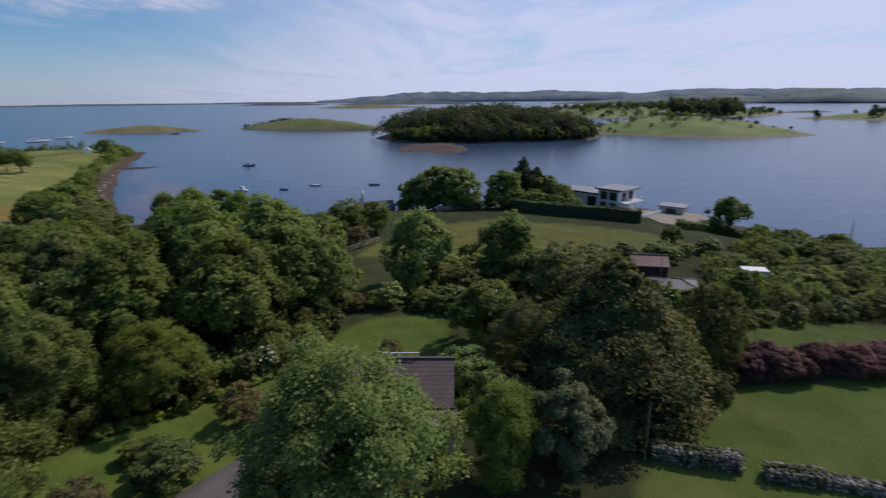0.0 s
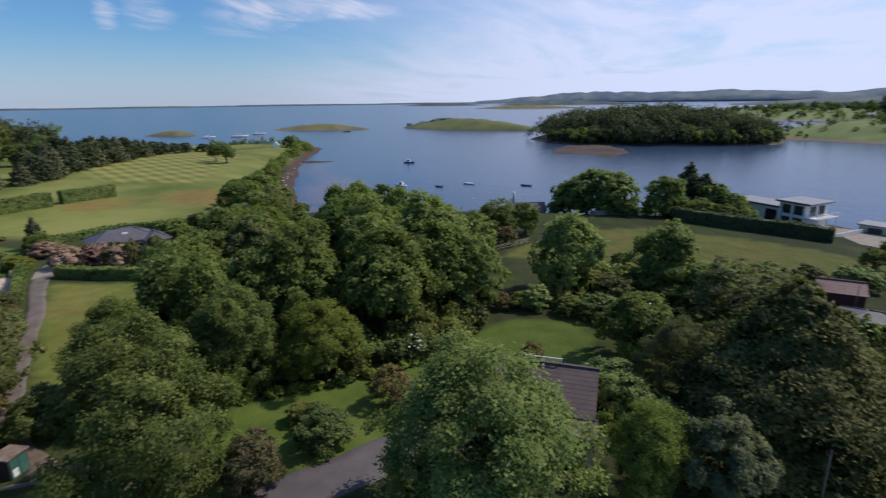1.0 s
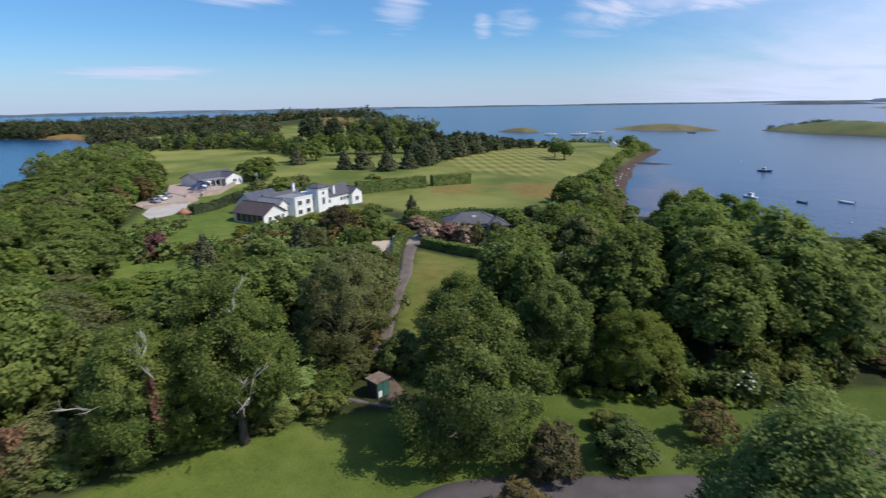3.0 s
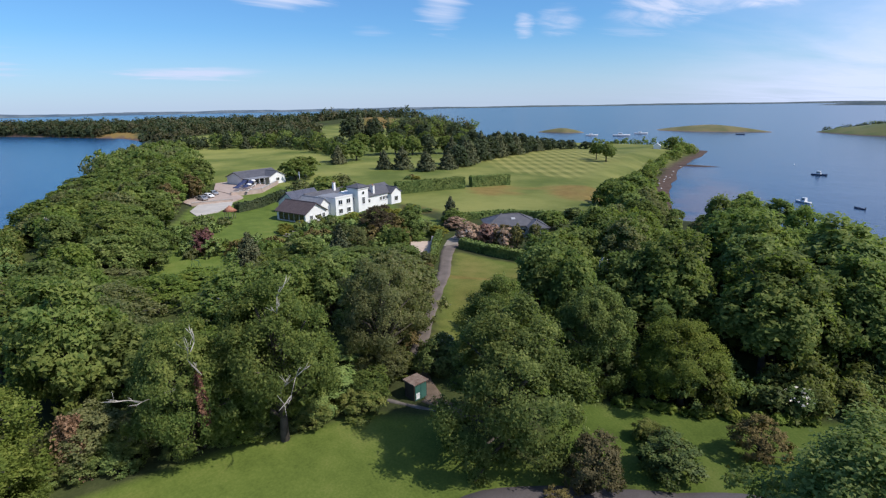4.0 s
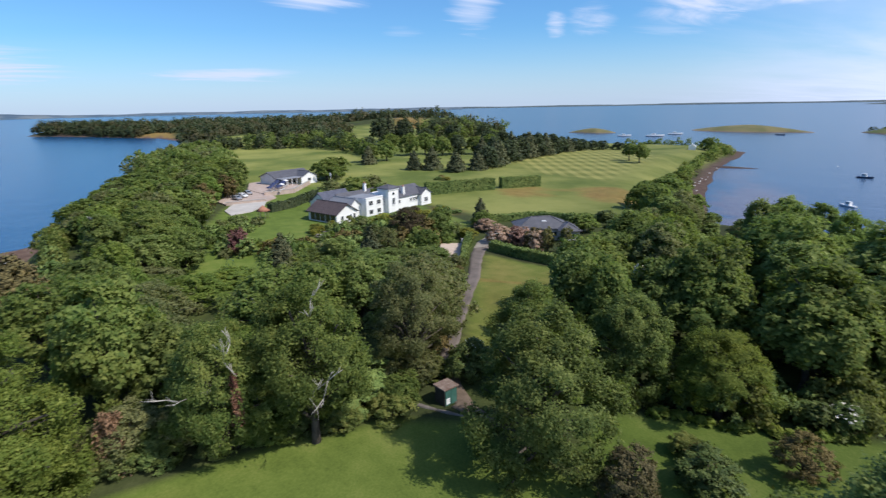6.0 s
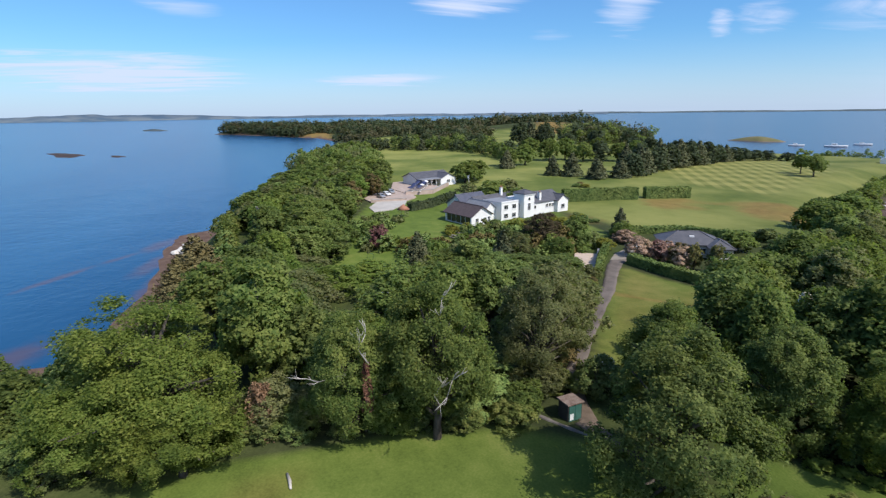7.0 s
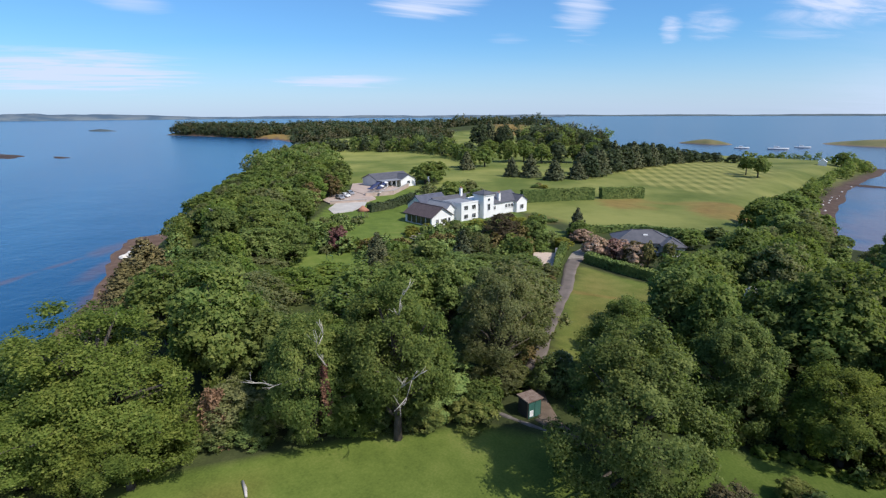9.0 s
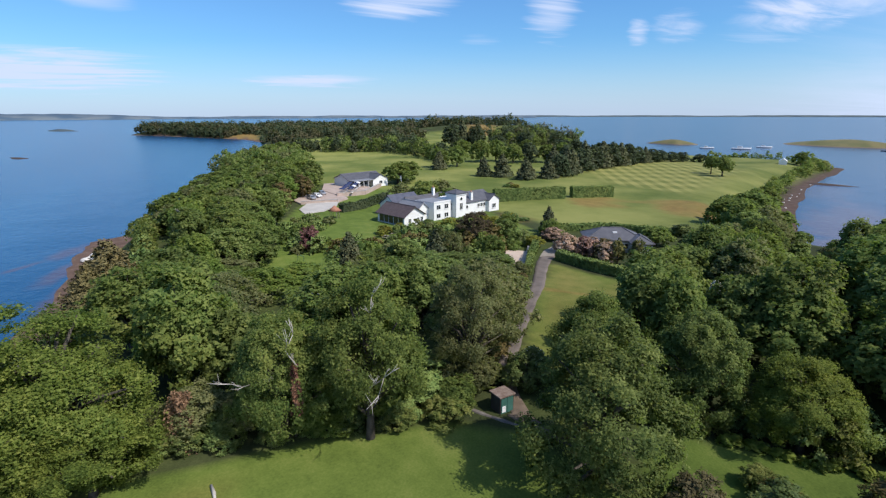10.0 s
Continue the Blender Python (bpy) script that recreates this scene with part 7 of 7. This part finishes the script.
# ---- shrubs and garden ----
for i in range(11):
    f = i / 10
    plant("copper", 26.5 + 22 * f, 46.6 + 3.2 * f + 0.5 * math.sin(i * 2.1), 3.0 + 0.7 * math.sin(i * 1.7) ** 2, 2.1 + 0.3 * math.sin(i * 1.3), lod=1, name="shrub",
          label="dark purple-leaved shrub in a row behind the lawn", group="purple shrubs")
for kind, x, y, h, r, lab in (
        ("laurel", -21.2, 31.2, 3.4, 2.6, "round glossy laurel on the lawn"),
        ("rust", -22.9, 33.2, 1.9, 1.6, "low brownish shrub beside the laurel"),
        ("bramble", -24.6, 33.6, 1.8, 1.5, "low loose shrub on the lawn"),
        ("bronze", -23.0, 25.2, 4.6, 2.2, "dark bronze-leaved shrub by the lane"),
        ("rust", -18.3, 38.4, 3.8, 2.2, "rusty-leaved small tree on the lawn"),
        ("rust", -21.6, 20.8, 2.6, 1.9, "brownish shrub by the lane"),
        ("rust", -7.8, 50.5, 2.4, 1.5, "rusty-leaved shrub on the far lawn"),
        ("bramble", -9.0, 46.0, 1.6, 1.4, "low loose garden shrub by the lawn"),
        ("laurel", -0.5, 47.0, 2.8, 1.9, "dark rounded garden shrub by the bungalow"),
        ("laurel", -44.0, 25.5, 4.4, 2.4, "dark shrub beside the drive"),
        ("fern", -48.5, -2.5, 2.2, 2.4, "bright green thicket at the lawn's edge"),
        ("bramble", -47.5, -7.0, 2.4, 2.4, "bramble thicket at the lawn's edge"),
        ("lime", -44.0, 6.0, 2.6, 2.0, "leafy sapling at the lawn's edge"),
        ("bramble", -42.5, 12.0, 2.2, 2.2, "bramble thicket at the lawn's edge"),
        ("bramble", -42.0, 16.0, 2.4, 2.4, "bramble thicket at the lawn's edge"),
        ("fern", -93.5, 7.5, 2.2, 3.4, "bright green thicket in the wood's clearing"),
        ("fern", -97.0, 10.5, 2.2, 3.4, "bright green thicket in the wood's clearing"),
        ("ash", -48.8, 21.8, 4.6, 2.8, "feathery ash sapling beside the drive"),
        ("ash", -45.4, 20.4, 4.2, 2.6, "feathery ash sapling beside the shed"),
        ("bramble", -46.0, 22.8, 2.2, 1.9, "leafy brambles over the dirt track"),
        ("gold", -126.5, 38.5, 2.0, 1.8, "golden shrub by the gabled wing"),
        ("gold", -116.5, 21.5, 1.5, 1.5, "golden shrub on the garden lawn"),
        ("fern", -92.0, 11.5, 2.2, 3.4, "bright green thicket in the wood's clearing"),
        ("gold", -124.0, 34.0, 2.2, 2.2, "golden shrub by the white house"),
        ("gold", -117.0, 48.0, 4.2, 3.2, "golden shrub before the white house"),
        ("gold", -118.0, 24.0, 1.6, 1.6, "golden shrub in the garden"),
        ("hedge", -126.0, 46.0, 2.6, 2.0, "leafy shrub before the white house"),
        ("hedge", -124.0, 55.0, 3.0, 2.2, "leafy shrub before the white house"),
        ("pink", -92.0, 64.0, 4.2, 3.0, "pink-flowered shrub by the bungalow drive"),
        ("pink", -88.0, 67.0, 4.0, 2.8, "pink-flowered shrub by the bungalow"),
        ("pink", -83.0, 66.8, 4.2, 2.2, "pale blossoming shrub by the bungalow"),
        ("copper", -90.5, 67.5, 3.6, 2.4, "dark red shrub by the bungalow drive"),
        ("copper", -88.0, 97.0, 3.2, 3.0, "dark red shrub by the rough"),
        ("rust", -85.0, 68.0, 4.4, 2.8, "rusty shrub by the bungalow"),
        ("cypress", -81.0, 68.0, 5.2, 1.6, "small dark conifer by the bungalow"),
        ("cypress", -78.0, 70.0, 5.4, 1.7, "small dark conifer by the bungalow"),
        ("oak", -90.0, 86.0, 4.4, 4.0, "rounded dark shrub behind the bungalow"),
        ("copper", -82.0, 92.0, 3.6, 3.2, "dark red shrub beyond the bungalow"),
        ("laurel", -76.0, 92.0, 3.6, 3.2, "dark rounded shrub beyond the bungalow"),
        ("laurel", -96.0, 100.0, 3.0, 3.0, "rounded dark shrub by the rough"),
        ("pine", -111.0, 72.0, 6.5, 2.4, "small dark conifer by the white house"),
        ("oak", -107.0, 70.0, 4.2, 3.0, "rounded dark shrub by the white house"),
        ("pink", -103.0, 68.0, 3.2, 2.6, "pink-tinged shrub in the garden"),
        ("gold", -99.0, 60.5, 2.6, 2.2, "yellowish shrub by the drive"),
        ("rust", -21.0, 101.0, 4.0, 3.0, "dark red shrub by the field fence"),
        ("laurel", 47.0, 100.0, 3.2, 2.6, "rounded shrub at the field corner")):
    plant(kind, x, y, h, r, lod=1 if math.hypot(x, y) < 75 else 2, name="shrub" if h < 5 else "tree", label=lab)
g = np.random.default_rng(77)
for x, y in scatter(HOUSE_FRONT, 3.6, 35):
    plant(("gold", "hedge", "hedge", "pink", "fern", "gold")[int(g.integers(0, 6))], x, y, g.uniform(0.9, 2.4), g.uniform(1.0, 1.9), lod=2, name="shrub", label="garden shrub in the beds before the white house")
GARDEN_BEDS = [(-98, 26), (-112, 8), (-136, 10), (-144, 20), (-140, 27), (-132, 18), (-118, 14), (-110, 30), (-122, 40), (-120, 58), (-100, 62), (-96, 44)]
forest("garden_beds", spots_in(GARDEN_BEDS, 4.2, 31, 1.2, 3.6, 1.3, 2.6), ("laurel", "hedge", "oak", "rust", "hedge", "ash"), 700, 0.42, "mixed leafy shrubs filling the garden beds")
# thicket between the lawn and the middle wood
THICKET = [(-38, 33), (-31, 35), (-22, 44.5), (-17, 49.5), (-14.5, 58), (-18, 60), (-22, 52), (-30, 42), (-38, 37)]
forest("lawn_thicket", spots_in(THICKET, 2.2, 33, 1.6, 3.6, 1.5, 2.3), ("bramble", "laurel", "hedge", "bramble"), 2200, 0.25, "dense bramble thicket along the lawn")
LAWN_BORDER = [(-35.5, 31.2), (-33.4, 33.2), (-29.6, 36.2), (-25.4, 39.6), (-20.8, 44.2), (-17.6, 48.4)]
g_b = np.random.default_rng(19)
for (ax, ay), (bx, by) in zip(LAWN_BORDER, LAWN_BORDER[1:]):
    for i in range(int(math.hypot(bx - ax, by - ay) / 0.85)):
        f = i * 0.85 / math.hypot(bx - ax, by - ay)
        plant("fern", ax + (bx - ax) * f + g_b.normal(0, 0.2), ay + (by - ay) * f + g_b.normal(0, 0.2), g_b.uniform(0.7, 1.1), g_b.uniform(0.6, 0.9), lod=3, name="shrub",
              label="broad-leaved green plant in the border along the lawn", group="border plants")
for ivy_pts, dens in (([(13.9, 35.0), (16.4, 34.3), (17.6, 34.0)], 620), ([(21.2, 32.7), (24.6, 32.1)], 420)):
    o = thing("wall_ivy", *ivy_pts[0], ground(*ivy_pts[0]), 0, "dark green ivy draped over the old stone wall", "ivy", "wall ivy")
    spread_, q = [], np.array(ivy_pts)
    for (ax, ay), (bx, by) in zip(q, q[1:]):
        L = math.hypot(bx - ax, by - ay)
        n = int(dens * L)
        f, across = g_b.random(n), g_b.normal(0, 0.34, n)
        px_, py_ = ax + (bx - ax) * f - (by - ay) / L * across, ay + (by - ay) * f + (bx - ax) / L * across
        spread_.append(np.stack([px_ - q[0, 0], py_ - q[0, 1], (1.32 if dens > 500 else 1.05) - np.abs(across) ** 1.5 * 1.3 + g_b.normal(0, 0.06, n)], 1))
    at = np.concatenate(spread_)
    face_ = np.stack([at[:, 0] * 0, -0.3 + at[:, 1] * 0, 1 + at[:, 2] * 0], 1)
    child("foliage", sprays_mesh("ivy_leaves", leaf_sprays(g_b, at, face_, 0.13, 0.8), LEAF["laurel"], outward=face_), o)
for x, y, h, r in ((3.0, 65.4, 3.6, 1.4), (-47.4, 28.3, 2.6, 1.1), (-19.5, 47.5, 3.0, 1.2)):
    o = plant("hedge", x, y, h, r * 1.3, lod=1, name="shrub", label="shrub covered in white blossom")
    rngb = np.random.default_rng(int(x * 10) + 900)
    d = rngb.normal(0, 1, (70, 3))
    d /= np.linalg.norm(d, axis=1, keepdims=True)
    d[:, 2] = np.abs(d[:, 2])
    q = leaf_sprays(rngb, d * np.array([3.4, 3.4, 3.2]) + np.array([0, 0, 6.6]), d, 0.5, 0.6)
    child("blossom", sprays_mesh("blossom", q, LEAF["blossom"]), o, "white blossom")



# ---- club terrace: parasols and tables, parked cars ----
def parasol(x, y, z, mat, label):
    p = thing("parasol", x, y, z, (x * 37) % 90, label, "parasol", "terrace parasols")
    child("pole", tubes_mesh("pole", [([(0, 0, 0), (0, 0, 2.5)], [0.03, 0.03])], STEEL, 6), p)
    vs, fs = [(0, 0, 2.55)], []
    for r, zz in ((0.55, 2.36), (1.1, 2.1), (1.12, 1.98)):
        vs += [(r * math.cos(k * math.pi / 4), r * math.sin(k * math.pi / 4), zz) for k in range(8)]
    fs += [(0, 1 + k, 1 + (k + 1) % 8) for k in range(8)]
    for q in range(2):
        fs += [(1 + q * 8 + k, 9 + q * 8 + k, 9 + q * 8 + (k + 1) % 8, 1 + q * 8 + (k + 1) % 8) for k in range(8)]
    child("canopy", mesh_of("canopy", vs, fs, mat), p)
    child("base", tubes_mesh("base", [([(0, 0, 0), (0, 0, 0.12)], [0.3, 0.26])], CONCRETE, 10), p)
    t_ = thing("garden_table", x + 0.9, y + 0.3, z, 20, "round white garden table on the terrace", "table", "terrace tables")
    child("tabletop", tubes_mesh("tabletop", [([(0, 0, 0.7), (0, 0, 0.75)], [0.5, 0.5])], TRIM, 14), t_)
    child("pedestal", tubes_mesh("pedestal", [([(0, 0, 0), (0, 0, 0.7)], [0.05, 0.04])], STEEL, 6), t_)


for i in range(14):
    parasol(-189.5 - 3.1 * (i // 2) + 0.5 * (i % 3), 37.6 + 1.25 * (i // 2) + 2.9 * (i % 2), 8.6, TRIM if i in (5, 11) else CANVAS, "white parasol over a terrace table" if i in (5, 11) else "dark blue parasol over a terrace table")


def car(x, y, z, turn, mat, label):
    c = thing("car", x, y, z, turn, label, "car", "parked cars")
    bm = bmesh.new()
    prism(bm, [(-2.05, 0.35), (2.05, 0.35), (2.1, 0.75), (1.2, 0.95), (0.55, 1.42), (-1.15, 1.45), (-1.9, 1.0), (-2.1, 0.8)], "y", -0.85, 0.85)
    for v in bm.verts:
        if v.co.z > 1.2:
            v.co.y *= 0.78
    bmesh.ops.bevel(bm, geom=bm.edges[:], offset=0.06, segments=2, affect="EDGES")
    body = part("body", bm, mat, c)
    for s in (-1, 1):
        bm = bmesh.new()
        prism(bm, [(-1.45, 1.0), (0.85, 1.0), (0.45, 1.34), (-1.05, 1.36)], "y", s * 0.76 - 0.03, s * 0.76 + 0.03)
        part("side_window", bm, GLASS, body)
        for wx in (-1.3, 1.3):
            w = child("wheel", tubes_mesh("wheel", [([(wx, s * 0.66, 0.32), (wx, s * 0.88, 0.32)], [0.32, 0.32])], TYRE, 14), c)
            child("rim", tubes_mesh("rim", [([(wx, s * 0.87, 0.32), (wx, s * 0.9, 0.32)], [0.19, 0.19])], STEEL, 10), w)
    bm = bmesh.new()
    prism(bm, [(0.72, 1.28), (1.14, 0.98), (1.2, 1.0), (0.78, 1.32)], "y", -0.6, 0.6)
    part("windscreen", bm, GLASS, body)
    return c


car(-184, 26.0, 8.45, 20, CARGREY, "silver hatchback parked on the gravel")
car(-188, 28.5, 8.45, 24, HULLWHITE, "white hatchback parked on the gravel")
car(-193, 31.0, 8.45, 15, CARGREY, "silver hatchback parked by the wall")
car(-97.5, 67.5, None, 70, HULLWHITE, "white hatchback on the bungalow forecourt")

# ---- dead limbs and dead ivy on the lawn-side oaks ----
def dead_limb(pts, r0, label):
    """A bleached limb with thin forked twigs."""
    o = thing("dead_branch", *pts[0][:2], pts[0][2], 0, label, "branch", "dead branches")
    g_ = random.Random(int(abs(pts[0][0] * 31 + pts[0][1] * 17)))
    p0 = Vector(pts[0])
    path = [Vector(p) - p0 for p in pts]
    limbs = [(path, [r0 * (1 - 0.7 * i / (len(path) - 1)) for i in range(len(path))])]

    def fork(at, way, length, r, depth):
        mid = at + way * length * 0.5 + Vector((g_.uniform(-1, 1), g_.uniform(-1, 1), g_.uniform(-0.3, 1))) * length * 0.14
        end = mid + (way + Vector((0, 0, 0.25))).normalized() * length * 0.5
        limbs.append(([at, mid, end], [r, r * 0.7, r * 0.3]))
        if depth:
            for _ in range(2):
                turn_ = (way + Vector((g_.uniform(-0.8, 0.8), g_.uniform(-0.9, 0.9), g_.uniform(-0.3, 0.8)))).normalized()
                fork(mid, turn_, length * 0.62, r * 0.6, depth - 1)
    for i in range(1, len(path)):
        way = (path[i] - path[i - 1]).normalized()
        for _ in range(2):
            fork(path[i], (way + Vector((g_.uniform(-0.6, 0.9), g_.uniform(-1, 1), g_.uniform(-0.2, 0.7)))).normalized(), g_.uniform(0.9, 1.5), r0 * 0.42, 1)
    child("limb", tubes_mesh("limb", limbs, DEADWOOD, 5), o)
    return o


dead_limb([(-39.5, 8.2, 14.5), (-38.0, 8.0, 16.6), (-37.2, 8.9, 17.6), (-36.6, 8.3, 16.6)], 0.085, "bleached dead oak limb above the lawn")
dead_limb([(-42.0, 9.0, 17.5), (-41.0, 9.1, 19.6), (-40.6, 8.9, 21.4), (-40.4, 9.0, 22.9)], 0.085, "bleached upright dead limb in the oak")
dead_limb([(-43.0, 3.0, 15.0), (-41.6, 3.2, 17.6), (-41.2, 2.4, 19.2), (-40.9, 3.0, 20.6)], 0.09, "bleached dead limb in the oak")
dead_limb([(-44.0, 1.8, 16.0), (-41.8, 0.6, 16.8), (-40.6, -0.8, 17.2), (-40.0, -1.6, 17.9)], 0.08, "bleached dead limb in the oak")
for x, y, z, h, r, lab in ((-46.6, -5.8, 9.6, 5.0, 1.5, "column of rust-brown dead ivy on a trunk"), (-41.6, 3.0, 13.6, 4.2, 0.45, "rust-brown dead ivy on an oak trunk")):
    o = thing("dead_ivy", x, y, z, 0, lab, "ivy", "dead ivy")
    gi = np.random.default_rng(int(h * 10))
    n = 5200
    a, zz = gi.uniform(0, 6.283, n), gi.random(n)
    rr = r * (1 - 0.55 * zz) * (0.75 + 0.35 * np.sin(a * 3 + zz * 9)) * gi.uniform(0.5, 1.2, n)
    at = np.stack([np.cos(a) * rr, np.sin(a) * rr, zz * h], 1)
    child("dead_foliage", sprays_mesh("dead_foliage", leaf_sprays(gi, at, np.stack([np.cos(a), np.sin(a), 0.2 + 0 * a], 1), 0.15, 1.4), LEAF["dead"]), o)
    child("stem", tubes_mesh("stem", [([(0, 0, -0.4), (0, 0, h * 0.95)], [0.22, 0.08])], BARK, 7), o)
lg = thing("log", -39.4, -3.6, None, 8, "bleached log lying on the lawn", "log")
child("trunk", tubes_mesh("trunk", [([(-1.0, 0, 0.12), (0, 0.06, 0.14), (0.9, 0, 0.11)], [0.1, 0.14, 0.09])], DEADWOOD, 8), lg)
fw = plant("hedge", -43.4, 49.6, 3.5, 0.7, lod=2, name="shrub", label="white-flowering climber at the top of the wood", z=14.6)
gi = np.random.default_rng(5)
d = gi.normal(0, 1, (220, 3))
d /= np.linalg.norm(d, axis=1, keepdims=True)
child("blossom", sprays_mesh("blossom", leaf_sprays(gi, d * np.array([3.6, 3.6, 2.4]) + np.array([0, 0, 8.2]), d, 1.1, 0.6), LEAF["blossom"]), fw, "white blossom")


# ---- garden pieces ----
def picnic_table(x, y, turn):
    p = thing("picnic_table", x, y, None, turn, "weathered wooden picnic table with benches", "table", "picnic tables")
    box("tabletop", -0.9, 0.9, -0.38, 0.38, 0.7, 0.76, WOOD, p)
    for s in (-1, 1):
        box("bench", -0.9, 0.9, s * 0.72 - 0.13, s * 0.72 + 0.13, 0.42, 0.47, WOOD, p)
        box("leg", s * 0.65 - 0.05, s * 0.65 + 0.05, -0.75, 0.75, 0.36, 0.42, WOOD, p)
        box("leg", s * 0.65 - 0.05, s * 0.65 + 0.05, -0.32, -0.22, 0.0, 0.7, WOOD, p)
        box("leg", s * 0.65 - 0.05, s * 0.65 + 0.05, 0.22, 0.32, 0.0, 0.7, WOOD, p)


for x, y, a in ((-118.5, 33, 20), (-120.5, 35.5, 60), (-117, 35.6, 100)):
    picnic_table(x, y, a)
gz = thing("gazebo", -149, 27, None, 10, "small round gazebo with a brown conical roof", "gazebo")
for k in range(6):
    a = k * math.pi / 3
    child("post", tubes_mesh("post", [([(1.3 * math.cos(a), 1.3 * math.sin(a), -0.2), (1.3 * math.cos(a), 1.3 * math.sin(a), 2.2)], [0.07, 0.07])], WOOD, 6), gz)
child("roof", tubes_mesh("roof", [([(0, 0, 2.15), (0, 0, 2.9), (0, 0, 3.6)], [1.9, 0.95, 0.05])], TERRACOTTA, 12), gz)
cw = thing("court_wall", -96.5, 57.6, None, math.degrees(math.atan2(-9.3, 14.0)), "low pale wall round the sandy court", "wall")
box("wall_body", 0, 16, -0.15, 0.15, -0.4, 0.9, CREAM, cw)
box("coping", 0, 16, -0.2, 0.2, 0.9, 1.0, CONCRETE, cw)
for x, y in ((43.2, 75.6), (46.4, 75.2), (48.2, 78.0), (40.6, 76.4)):
    plant("bramble", x, y, 2.5, 1.9, lod=1, name="shrub", label="bramble bush around the caravan")
for x, y, h, r in ((43, 108, 3.6, 2.6), (70, 113, 3.8, 3.4), (73, 103, 4.4, 3.4), (79, 101, 3.2, 2.8), (86, 96, 3.2, 3.0)):
    plant("oak", x, y, h, r, lod=2, name="shrub", label="dark thorn bush near the shore")
slide = thing("play_frame", -103.5, 11.5, None, 30, "small turquoise play frame on the grass", "play frame")
for s in (-1, 1):
    child("post", tubes_mesh("post", [([(s * 0.9, -0.4, 0), (s * 0.9, 0, 1.7), (s * 0.9, 0.4, 0)], [0.05, 0.05, 0.05])], GREENPAINT, 6), slide)
child("beam", tubes_mesh("beam", [([(-0.95, 0, 1.7), (0.95, 0, 1.7)], [0.05, 0.05])], GREENPAINT, 6), slide)
